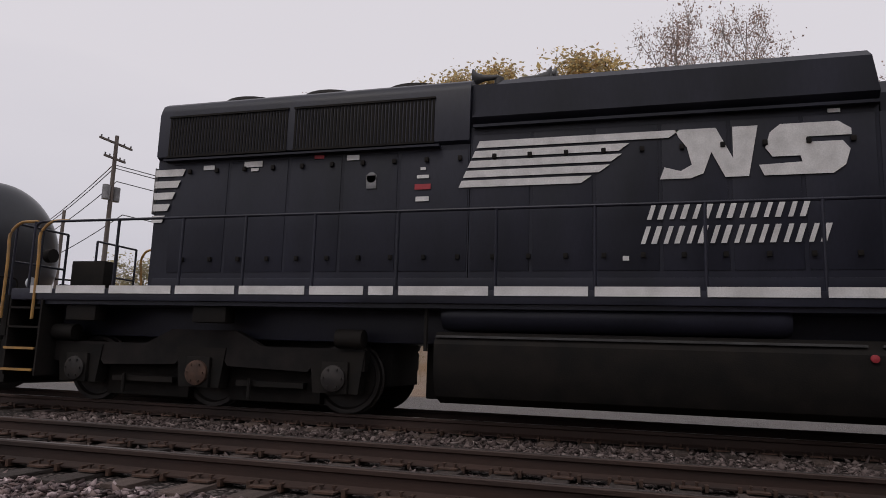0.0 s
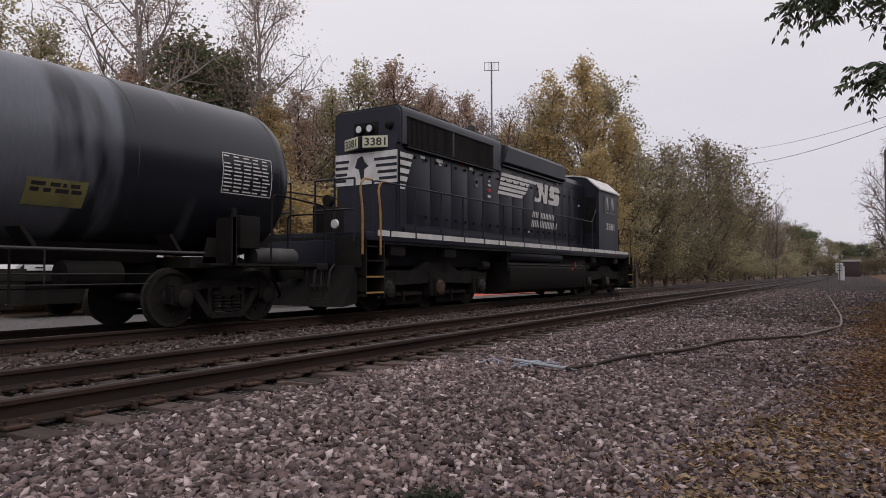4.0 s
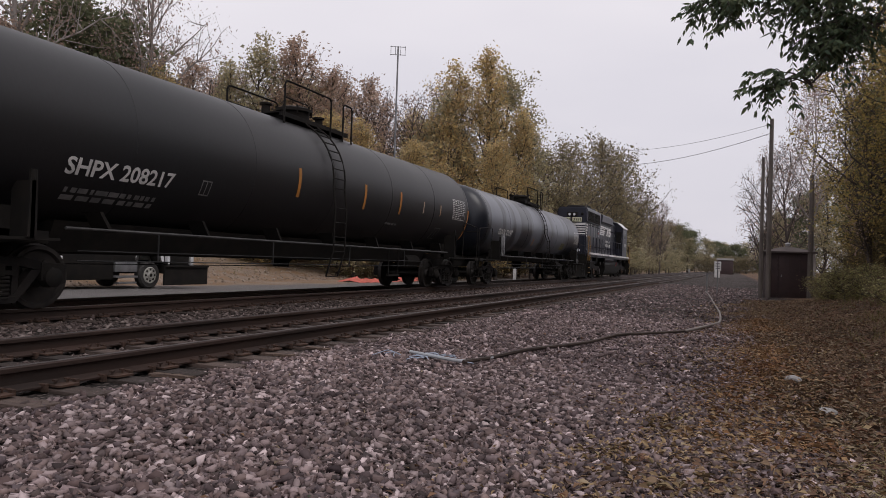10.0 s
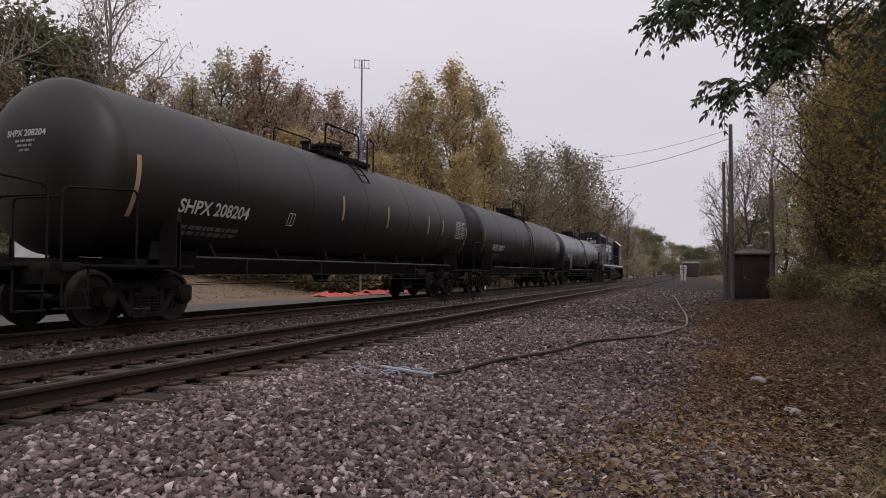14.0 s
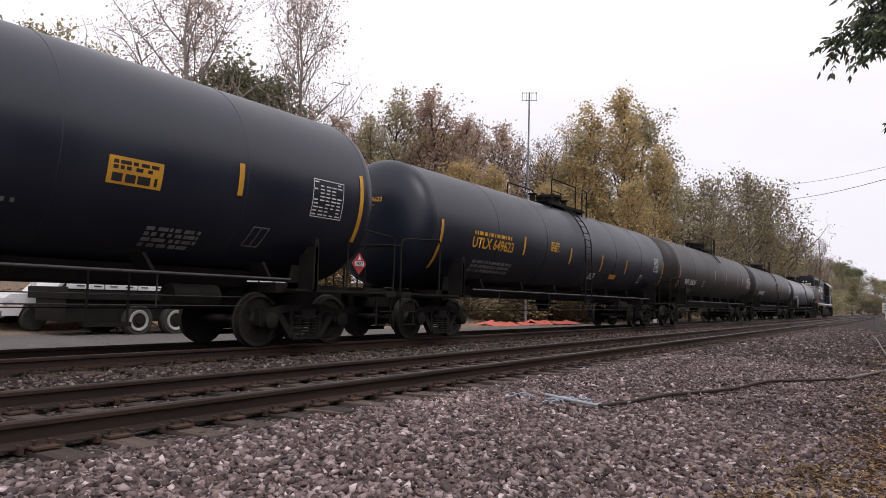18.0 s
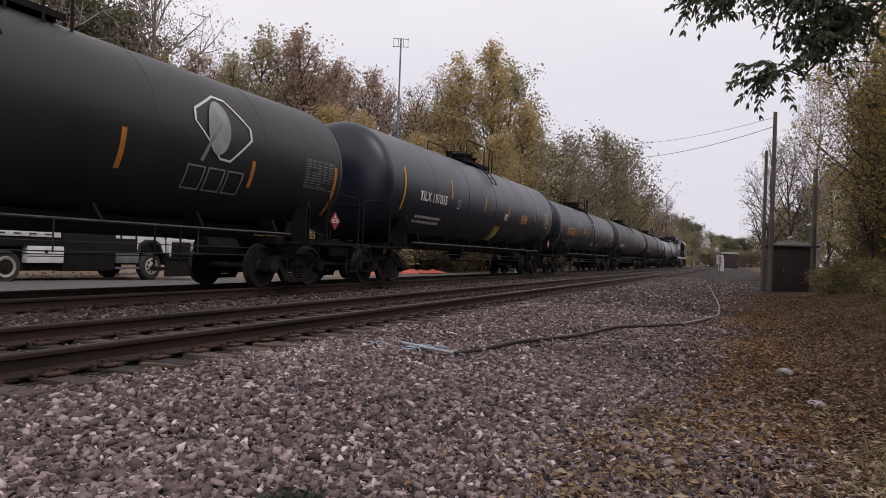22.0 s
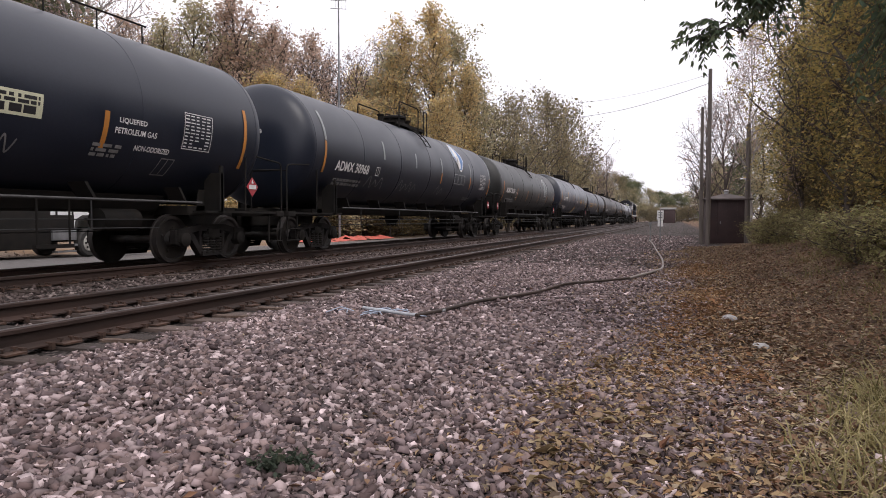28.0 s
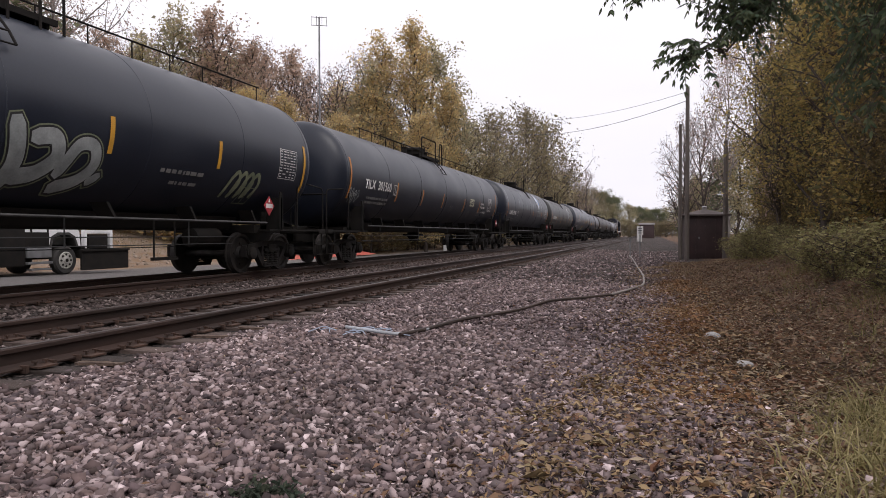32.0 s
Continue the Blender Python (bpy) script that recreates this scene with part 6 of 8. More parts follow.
def grow(seed, height, spread, limbs=16, twigs=7, first=0.25, leaf_n=4000, leaf=0.16, up=0.55, fuzz=0.35, trunk_r=None, thin=0.0, top=1.0):
    """Trunk, limbs and twigs, and the places of the leaves."""
    r = np.random.default_rng(seed)
    R = trunk_r or height * 0.014
    n = 9
    t = np.linspace(0, 1, n)
    wob = np.cumsum(r.normal(0, height * 0.012, (n, 2)), axis=0)
    trunk = np.stack([wob[:, 0], wob[:, 1], t * height * 0.93], 1)
    paths = [(trunk, R * (1 - 0.9 * t) + 0.01)]
    tips = []
    for i in range(limbs):
        f = first + (0.96 - first) * (i + r.random()) / limbs
        start = np.array([np.interp(f, t, trunk[:, k]) for k in range(3)])
        az = i * 2.4 + r.normal(0, 0.5)
        shape = math.sin(math.pi * min(1, max(0.05, (f - first * 0.5) / (1.06 - first * 0.5))) ** 0.75) * 0.85 + 0.18
        ln = spread * shape * (1.18 - 0.5 * f) * r.uniform(0.7, 1.15)
        dirv = np.array([math.cos(az), math.sin(az), up * r.uniform(0.5, 1.3)])
        dirv /= np.linalg.norm(dirv)
        m = 6
        q = np.linspace(0, 1, m)
        bend = np.cumsum(r.normal(0, ln * 0.035, (m, 3)), axis=0)
        limb = start + dirv * (q * ln)[:, None] + bend * q[:, None] + np.array([0, 0, 0.18 * ln]) * (q ** 2)[:, None]
        limb[:, 2] = np.minimum(limb[:, 2], height * top)
        rr = max(0.012, R * (1 - f) * 0.55 + R * 0.10)
        paths.append((limb, rr * (1 - 0.8 * q) + 0.006))
        for k in range(twigs):
            g = r.uniform(0.25, 1.0)
            s2 = np.array([np.interp(g, q, limb[:, c]) for c in range(3)])
            d2 = dirv * 0.5 + r.normal(0, 0.6, 3) + np.array([0, 0, 0.25])
            d2 /= np.linalg.norm(d2)
            l2 = ln * r.uniform(0.22, 0.5)
            q2 = np.linspace(0, 1, 4)
            tw = s2 + d2 * (q2 * l2)[:, None] + np.cumsum(r.normal(0, l2 * 0.06, (4, 3)), axis=0) * q2[:, None]
            paths.append((tw, rr * 0.35 * (1 - 0.8 * q2) + 0.004))
            tips.append((tw, l2))
            for _ in range(2):
                g3 = r.uniform(0.3, 1)
                s3 = np.array([np.interp(g3, q2, tw[:, c]) for c in range(3)])
                d3 = d2 * 0.5 + r.normal(0, 0.7, 3)
                d3 /= np.linalg.norm(d3)
                t3 = s3 + d3 * (np.linspace(0, 1, 2) * l2 * 0.55)[:, None]
                paths.append((t3, np.array([0.012, 0.004]) * (R / 0.2) ** 0.5))
                tips.append((t3, l2 * 0.5))
    k = r.integers(0, len(tips), leaf_n)
    g = r.random(leaf_n) ** 0.7
    cen = np.zeros((leaf_n, 3))
    for i in range(leaf_n):
        tw = tips[k[i]][0]
        x = g[i] * (len(tw) - 1)
        a = int(min(x, len(tw) - 2))
        cen[i] = tw[a] + (tw[a + 1] - tw[a]) * (x - a)
    clump = r.normal(0, fuzz, (len(tips), 3))
    cen += r.normal(0, fuzz, (leaf_n, 3)) * np.array([1, 1, 0.8]) + clump[k] * 0.3
    keep = r.random(leaf_n) > thin * np.clip(cen[:, 2] / height, 0, 1) ** 2
    cen = cen[(cen[:, 2] > 0.1) & keep]
    return paths, cen, leaf, r


def tree_meshes(seed, leafmat, bark, **kw):
    paths, cen, leaf, r = grow(seed, **kw)
    big, small = paths[:1], paths[1:]
    v, f = ring_tubes(big, 10)
    v2, f2 = ring_tubes(small, 3)
    trunk = quads_mesh("trunk", np.concatenate([v, v2]), np.concatenate([f, f2 + len(v)]), bark, True)
    lv, lf = leaves_at(r, cen, leaf)
    return trunk, quads_mesh("crown", lv, lf, leafmat)


TREES = {
    "gold": [tree_meshes(s, M_gold, M_bark, height=17, spread=3.9, limbs=34, twigs=7, first=0.06, leaf_n=19000, leaf=0.10, fuzz=0.36, up=1.35, thin=0.6) for s in (11, 12, 13)],
    "rust": [tree_meshes(s, M_rust, M_bark, height=16, spread=3.5, limbs=34, twigs=7, first=0.06, leaf_n=9500, leaf=0.11, fuzz=0.32, up=1.6, thin=0.6) for s in (21, 22, 23)],
    "olive": [tree_meshes(s, M_olive, M_bark, height=15, spread=3.9, limbs=30, twigs=7, first=0.05, leaf_n=12500, leaf=0.115, fuzz=0.36, up=1.3, thin=0.7) for s in (31, 32, 33)],
    "mauve": [tree_meshes(s, M_mauve, M_palebark, height=20, spread=6.5, limbs=22, twigs=11, first=0.28, leaf_n=6000, leaf=0.085, fuzz=0.45, up=1.0) for s in (41, 42)],
    "bare": [tree_meshes(s, M_mauve, M_bark, height=13, spread=4.2, limbs=26, twigs=11, first=0.10, leaf_n=1800, leaf=0.085, fuzz=0.3, up=1.3) for s in (51, 52)],
    "dark": [tree_meshes(s, M_evergreen, M_bark, height=14, spread=4.6, limbs=26, twigs=7, first=0.12, leaf_n=9500, leaf=0.15, fuzz=0.5, up=0.8) for s in (61,)],
    "brush": [tree_meshes(s, M_olive, M_bark, height=5, spread=2.8, limbs=16, twigs=6, first=0.03, leaf_n=5200, leaf=0.085, fuzz=0.35, trunk_r=0.06) for s in (71, 72)],
    "thicket": [tree_meshes(s, M_gold, M_bark, height=6, spread=2.6, limbs=16, twigs=6, first=0.03, leaf_n=5200, leaf=0.09, fuzz=0.35, trunk_r=0.06) for s in (81,)],
    "scrub": [tree_meshes(s, M_scrub, M_bark, height=4, spread=2.3, limbs=26, twigs=8, first=0.02, leaf_n=11000, leaf=0.042, fuzz=0.26, trunk_r=0.04, up=0.7) for s in (75, 76)],
    "dusk": [tree_meshes(s, M_dusk, M_bark, height=12, spread=4.4, limbs=36, twigs=8, first=0.02, leaf_n=15000, leaf=0.105, fuzz=0.42, up=0.9, thin=0.75) for s in (65, 66)],
    "hedge": [tree_meshes(s, M_hedge, M_bark, height=9, spread=2.6, limbs=30, twigs=8, first=0.04, leaf_n=21000, leaf=0.048, fuzz=0.27, up=0.9, thin=0.25) for s in (91, 92, 93)],
    "shrub": [tree_meshes(s, M_shrub, M_bark, height=1.6, spread=1.1, limbs=18, twigs=7, first=0.03, leaf_n=4200, leaf=0.034, fuzz=0.12, trunk_r=0.02) for s in (95, 96)],
}
TREE_WORDS = {
    "gold": ("autumn tree with orange and yellow leaves beyond the tracks", "tree"), "rust": ("reddish-brown autumn tree with thinning leaves", "tree"),
    "olive": ("dull olive-green tree turning brown", "tree"), "mauve": ("tall nearly bare tree with sparse brown leaves", "tree"),
    "bare": ("bare grey tree with a few dry leaves", "tree"), "dark": ("dark green leafy tree among the autumn trees", "tree"),
    "brush": ("low olive-brown scrub bush", "bush"), "thicket": ("low golden-brown scrub bush", "bush"),
    "scrub": ("dense brownish scrub at the foot of the bank trees", "bush"), "dusk": ("dense dull olive tree leafed down to the ground", "tree"),
    "hedge": ("tall yellow-olive thicket tree on the bank", "tree"), "shrub": ("low pale green shrub at the foot of the thicket", "bush")}


def plant(kind, x, y, height, turn=0.0, wide=1.0, pick=0):
    label, cat = TREE_WORDS[kind]
    tm, cm = TREES[kind][pick % len(TREES[kind])]
    h0 = {"gold": 17, "rust": 16, "olive": 15, "mauve": 20, "bare": 13, "dark": 14, "brush": 5, "thicket": 6, "hedge": 9, "shrub": 1.6, "scrub": 4, "dusk": 12}[kind]
    k = height / h0
    name = "bush" if cat == "bush" else "tree"
    t = thing(name, label, cat, ("trees on the bank" if y < 0 else "trees beyond the tracks") if cat == "tree" else "scrub along the edge")
    t.matrix_basis = pose(x, y, float(ground_z(x, y)) - 0.05, 0, 0, turn) @ Matrix.Diagonal((k * wide, k * wide, k, 1))
    part("trunk", tm, None, t)
    part("crown", cm, None, t)
    return t


def at(az, dist):
    return dist * math.sin(radians(az)), dist * math.cos(radians(az))


def plant_far_side():
    r = random.Random(4)
    # kind, bearing, distance, elevation of the top, width
    for i, (kind, az, d, el, w) in enumerate((
            ("mauve", 3.0, 42, 27.5, 0.62), ("mauve", 7.5, 43, 27.0, 0.60), ("gold", -12.5, 36, 25.6, 1.25), ("gold", -7.0, 37, 26.2, 1.25), ("gold", -2.5, 38, 24.8, 1.15), ("gold", -16.0, 38, 24.6, 1.1),
            ("bare", -28, 46, 20.5, 0.7), ("bare", -32, 44, 15, 1.0), ("rust", -20.5, 42, 20.5, 0.8), ("rust", 12.5, 46, 21.5, 0.9), ("mauve", 15.8, 45, 21.2, 0.7), ("olive", 21.3, 45, 20.4, 0.8), ("olive", 25.0, 44, 19.8, 0.85),
            ("mauve", 34.6, 46, 26.4, 0.85), ("mauve", 43.6, 49, 25.0, 0.70), ("gold", 19.0, 42, 17.0, 0.9), ("olive", 28.5, 43, 18.6, 0.9), ("gold", 31, 41, 15.5, 1.0), ("rust", 34.5, 44, 16.6, 0.9),
            ("dark", 38.8, 52, 18.4, 1.0), ("dark", 41.5, 53, 17.6, 0.85), ("rust", 36.8, 48, 15.2, 0.9), ("gold", 44.6, 48, 14.6, 1.0), ("rust", 46.8, 52, 15.4, 0.9), ("bare", 48.6, 54, 14.4, 0.9), ("olive", 49.9, 56, 15.4, 0.85), ("olive", 52.1, 56, 17.2, 0.85), ("bare", 53.9, 56, 15.8, 0.9), ("rust", 55.5, 54, 18.2, 0.95), ("bare", 58.8, 57, 14.8, 0.9), ("rust", 57.4, 54, 16.0, 0.85),
            ("rust", 60.5, 56, 15.7, 0.85), ("bare", 62.6, 58, 13.6, 0.8), ("gold", 56.5, 48, 12.3, 1.2), ("gold", 59.8, 49, 11.6, 1.1), ("bare", 64.6, 60, 13.6, 0.9), ("olive", 66.5, 58, 14.4, 0.8), ("gold", 67.6, 58, 16.6, 0.85), ("gold", 69.5, 59, 17.7, 0.85), ("olive", 71.5, 61, 16.2, 0.85), ("bare", 66.0, 60, 14.6, 0.8), ("gold", 65.6, 52, 10.4, 1.1),
            ("gold", 71.5, 52, 10.6, 1.05), ("gold", 73.2, 58, 12.9, 0.85), ("olive", 74.6, 60, 11.6, 0.85), ("dusk", 75.9, 66, 9.6, 0.85), ("dusk", 77.6, 76, 10.3, 0.8), ("dusk", 79.9, 92, 10.6, 0.75), ("dusk", 81.6, 110, 9.3, 0.75), ("dusk", 78.6, 82, 6.6, 1.0), ("dusk", 81.0, 106, 6.0, 1.0), ("dusk", 82.9, 132, 5.4, 0.9), ("dusk", 84.2, 160, 4.2, 0.9), ("dusk", 85.6, 210, 3.9, 0.8), ("bare", 83.2, 130, 6.6, 0.6), ("bare", 83.9, 140, 5.9, 0.7), ("bare", 84.7, 150, 5.4, 0.7), ("olive", 82.6, 125, 5.2, 1.0),
            ("olive", 84.2, 170, 3.7, 1.2), ("dark", 86.1, 240, 3.6, 1.0), ("olive", 85.2, 190, 3.4, 1.1), ("dark", 87.0, 300, 3.2, 1.0), ("olive", 88.2, 300, 2.5, 1.6), ("olive", 86.8, 240, 2.6, 1.8), ("dark", 88.9, 320, 2.3, 1.7), ("olive", 89.6, 330, 2.2, 1.7), ("dark", 90.3, 325, 2.1, 1.8), ("olive", 91.0, 330, 2.3, 1.7), ("olive", 91.8, 310, 2.3, 1.7))):
        x, y = at(az, d)
        plant(kind, x, y, 1.06 + d * math.tan(radians(el)) - float(ground_z(x, y)), r.uniform(0, 360), w, i)
    # a second row that closes the gaps, and undergrowth along the foot of the trees
    for i in range(13):
        az = 46 + i * 2.6 + r.uniform(-0.5, 0.5)
        x, y = at(az, 70)
        plant(("olive", "rust", "bare", "gold")[i % 4], x, y, 70 * math.tan(radians(r.uniform(12.0, 14.0) if az < 68 else r.uniform(10.0, 12.0) if az < 75 else 8.2)), r.uniform(0, 360), 1.25, i)
    for i in range(42):
        az = 14 + i * 1.72 + r.uniform(-0.5, 0.5)
        d = r.uniform(43, 50) if az < 62 else max(r.uniform(42, 50) + (az - 62) * 1.7, 17.5 / math.cos(radians(az)))
        x, y = at(az, d)
        if y > 19:
            plant("dusk" if az > 73 else "thicket" if r.random() < 0.55 else "brush", x, y, r.uniform(3.5, 6.5), r.uniform(0, 360), r.uniform(1.1, 1.6), i)
    for i in range(38):
        x = 42 * (200 / 42) ** (i / 37)
        plant("scrub", x + r.uniform(-1, 1), 18.6 + r.uniform(-0.5, 2.2), r.uniform(3.0, 5.0), r.uniform(0, 360), r.uniform(1.3, 1.7), i)
    for i in range(12):
        x = 95 + i * 14
        plant("brush", x, 17 + r.uniform(-2, 4), r.uniform(3.5, 6), r.uniform(0, 360), 1.6, i)
    for i in range(16):
        plant("dusk", *at(85.5 + i * 0.46, 265 + 22 * (i % 2)), r.uniform(5.5, 7.5), r.uniform(0, 360), 1.7, i)
    for i in range(10):
        plant(("bare", "brush", "olive")[i % 3], *at(-36 - i * 4, r.uniform(60, 85)), r.uniform(5.5, 8), r.uniform(0, 360), 1.2, i)


def plant_near_side():
    r = random.Random(8)
    for i, (kind, x, y, h, w) in enumerate((
            ("hedge", 16, -4.6, 7.5, 1.0), ("hedge", 18.5, -4.9, 8.5, 1.0), ("hedge", 21.5, -4.6, 8.0, 0.9), ("hedge", 24.5, -4.9, 9.0, 0.95), ("hedge", 28.5, -5.3, 9.5, 0.95), ("hedge", 33, -6.0, 9.5, 1.0), ("hedge", 13.5, -5.2, 8.0, 1.0), ("olive", 12.5, -7.5, 9, 0.8),
            ("dark", 40, -6.8, 8.0, 0.8), ("olive", 46, -6.5, 8, 0.9), ("hedge", 38.5, -6.0, 7.5, 1.0),
            ("mauve", 46, -4.4, 13.0, 0.62), ("bare", 47, -1.7, 9.0, 0.75), ("bare", 52, -3.4, 10, 0.9), ("olive", 62, -3.4, 6.4, 0.9), ("dark", 74, -3.2, 5.6, 1.0), ("olive", 60, -6.5, 9, 1.0), ("dark", 75, -6.5, 9, 1.0), ("olive", 95, -6, 8, 1.2), ("olive", 120, -7, 9, 1.4), ("dark", 160, -10, 12, 1.5),
            ("bare", 26, -4.0, 9, 0.6), ("gold", 34, -8.5, 12, 0.8), ("olive", 9.5, -9, 9, 0.8), ("olive", 18, -9, 11, 0.9), ("olive", 24, -9, 11, 0.9), ("dark", 30, -10, 12, 0.9))):
        plant(kind, x, y, h, r.uniform(0, 360), w, i)
    # closed thicket behind the front row, and scrub along its foot
    for i in range(15):
        x = 3 + i * 2.6 + r.uniform(-0.6, 0.6)
        plant(("olive", "dark", "hedge")[i % 3], x, -8.2 - 0.05 * x + r.uniform(-0.8, 0.8), r.uniform(8.0, 10.5), r.uniform(0, 360), 1.1, i)
    for i in range(26):
        x = 10.5 + i * 1.05 + r.uniform(-0.4, 0.4)
        plant("scrub", x, -4.5 - 0.03 * x + r.uniform(-0.6, 0.4), r.uniform(1.7, 3.1), r.uniform(0, 360), r.uniform(0.8, 1.1), i)
    for i in range(20):
        x = 11.5 + i * 1.2 + r.uniform(-0.4, 0.4)
        plant("shrub", x, -3.2 - 0.012 * x + r.uniform(-0.35, 0.35), r.uniform(0.5, 1.05), r.uniform(0, 360), r.uniform(1.0, 1.5), i)


plant_far_side()
plant_near_side()


def overhanging_branch():
    """A roadside tree whose boughs hang into view: twigs with drooping compound leaves."""
    r = np.random.default_rng(5)
    t = thing("overhanging_tree", "dark green leafy boughs hanging from a roadside tree", "tree")
    base = np.array([7.6, -4.6, float(ground_z(7.6, -4.6))])
    trunk = np.stack([base + np.array([-0.08 * k, 0.10 * k, 0.62 * k]) for k in range(11)])
    paths = [(trunk, np.linspace(0.20, 0.06, 11))]
    fronds = []

    def aim(az, el, dd):
        return np.array([dd * math.sin(radians(az)), dd * math.cos(radians(az)), 1.06 + dd * math.tan(radians(el))])

    # boughs: bearing from and to, height angle from and to, count of twigs, reach, and where the bough itself springs from
    for az0, az1, el0, el1, n, d0, d1, spring in ((85.4, 89.0, 17.6, 19.8, 7, 7.0, 7.4, (91.0, 20.5)), (87.0, 91.0, 19.6, 24.5, 17, 7.0, 7.6, (93.5, 22.5)), (90.2, 95.5, 17.2, 25.5, 36, 6.9, 7.8, (97.5, 21.0)), (90.2, 92.4, 12.6, 14.4, 4, 7.2, 7.4, (94.5, 13.6)),
                                                   (92.4, 97.0, 14.6, 18.5, 16, 7.0, 7.6, (98.5, 17.0)), (95.0, 104.0, 15.6, 29.0, 74, 6.6, 8.2, None), (102.0, 124.0, 13.2, 32.0, 105, 6.0, 8.4, None), (100.5, 112.0, 8.0, 14.5, 42, 7.6, 9.0, None)):
        root = None
        if spring:
            root = aim(*spring, 7.4)
            q = np.linspace(0, 1, 9)[:, None]
            bough = trunk[8] * (1 - q) + root * q + np.array([0, 0, 0.25]) * np.sin(q * math.pi) + np.cumsum(r.normal(0, 0.03, (9, 3)), 0) * np.sin(q * math.pi)
            paths.append((bough, np.linspace(0.03, 0.010, 9)))
        for i in range(n):
            tip = aim(r.uniform(az0, az1), el0 + (el1 - el0) * r.random() ** 1.15, r.uniform(d0, d1))
            s = root if spring else trunk[min(10, 5 + int(6 * r.random()))] + r.normal(0, 0.1, 3)
            q = np.linspace(0, 1, 8)[:, None]
            limb = s * (1 - q) + tip * q + np.array([0, 0, 0.10 if spring else 0.35]) * np.sin(q * math.pi) + np.cumsum(r.normal(0, 0.03, (8, 3)), 0) * (1 - q)
            paths.append((limb, np.linspace(0.008 if spring else 0.014, 0.003, 8)))
            for k in range(9):
                g = r.uniform(2.6 if spring else 4.8, 7.0)
                i0 = min(int(g), 6)
                st = limb[i0] + (limb[i0 + 1] - limb[i0]) * (g - i0)
                d = r.normal(0, 0.6, 3) + np.array([-0.15, 0.20, -0.05])
                d /= np.linalg.norm(d)
                ln = r.uniform(0.16, 0.30)
                u = np.linspace(0, 1, 6)[:, None]
                fr = st + d * u * ln + np.array([0, 0, -0.10]) * u ** 2
                paths.append((fr, np.linspace(0.003, 0.0012, 6)))
                fronds.append((fr, d))
    v, f = ring_tubes(paths, 4)
    part("trunk", quads_mesh("trunk", v, f, M_bark, True), None, t)
    vs, fs = [], []
    for fr, d in fronds:
        side = np.cross(d, np.array([0, 0, 1.0]))
        side /= np.linalg.norm(side) + 1e-9
        for k in range(1, 6):
            for sg in ((-1, 1, 0) if k == 5 else (-1, 1)):
                ax = side * sg * 0.75 + d * (0.35 if sg else 0.9) + np.array([0, 0, -0.75]) + r.normal(0, 0.16, 3)
                ax /= np.linalg.norm(ax)
                wd = np.cross(ax, r.normal(0, 1, 3))
                wd /= np.linalg.norm(wd)
                ln, p = 0.074 * r.lognormal(0, 0.2), fr[k]
                b = len(vs) * 6
                w = wd * ln * 0.17
                vs.append(np.array([p, p + ax * ln * 0.3 + w, p + ax * ln * 0.65 + w * 0.8, p + ax * ln, p + ax * ln * 0.65 - w * 0.8, p + ax * ln * 0.3 - w]))
                fs += [(b, b + 1, b + 2, b + 3), (b, b + 3, b + 4, b + 5)]
    part("crown", quads_mesh("crown", np.concatenate(vs), fs, M_green), None, t)


overhanging_branch()


def blades(name, n, place, height, mat, label, seed):
    r = np.random.default_rng(seed)
    x, y = place(r, n)
    n = len(x)
    z = ground_z(x, y)
    a, h = r.uniform(0, 6.28, n), height * r.lognormal(0, 0.35, n)
    lean = r.normal(0, 0.62, (n, 2)) * h[:, None]
    w = 0.0035 + 0.003 * r.random(n)
    dx, dy = np.cos(a) * w, np.sin(a) * w
    p0, p1 = np.stack([x - dx, y - dy, z - 0.02], 1), np.stack([x + dx, y + dy, z - 0.02], 1)
    off = np.stack([dx, dy, 0 * dx], 1)
    rows = [p0, p1]
    for q in (0.35, 0.65, 0.88):
        bend = q ** 1.8 * 1.35
        m = np.stack([x + lean[:, 0] * bend, y + lean[:, 1] * bend, z + h * (q - 0.42 * q ** 3 * np.minimum(1.6, np.hypot(lean[:, 0], lean[:, 1]) / h * 1.4))], 1)
        rows += [m - off * (1 - 0.6 * q), m + off * (1 - 0.6 * q)]
    tip = np.stack([x + lean[:, 0] * 1.5, y + lean[:, 1] * 1.5, z + h * (1 - 0.55 * np.minimum(1.6, np.hypot(lean[:, 0], lean[:, 1]) / h * 1.4))], 1)
    v = np.stack(rows + [tip], 1).reshape(-1, 3)
    k = np.arange(n)[:, None] * 9
    strip = [np.array([[i, i + 1, i + 3]]) for i in (0, 2, 4)] + [np.array([[i, i + 3, i + 2]]) for i in (0, 2, 4)] + [np.array([[6, 7, 8]])]
    f = np.concatenate([k + q for q in strip], 1).reshape(-1, 3)
    return tagged(new(name, quads_mesh(name, v, f, mat)), label, "grass", kind="stuff")


def verge(r, n):
    x = r.uniform(2.5, 34, n)
    y = -1.9 - 0.07 * x + r.normal(0, 0.55, n) - 0.8 * (r.random(n) ** 2)
    keep = np.sin(x * 1.9) + np.sin(y * 3.1 + x) + r.normal(0, 0.8, n) > 0.3
    return x[keep], y[keep]


def tuft(r, n):
    c = r.integers(0, 11, n)
    x = 3.35 + 0.19 * c + r.normal(0, 0.17, n)
    y = -0.78 - 0.045 * c - 0.25 * np.sin(c * 2.1) ** 2 - 0.12 * (c % 3) + r.normal(0, 0.16, n)
    return x, y


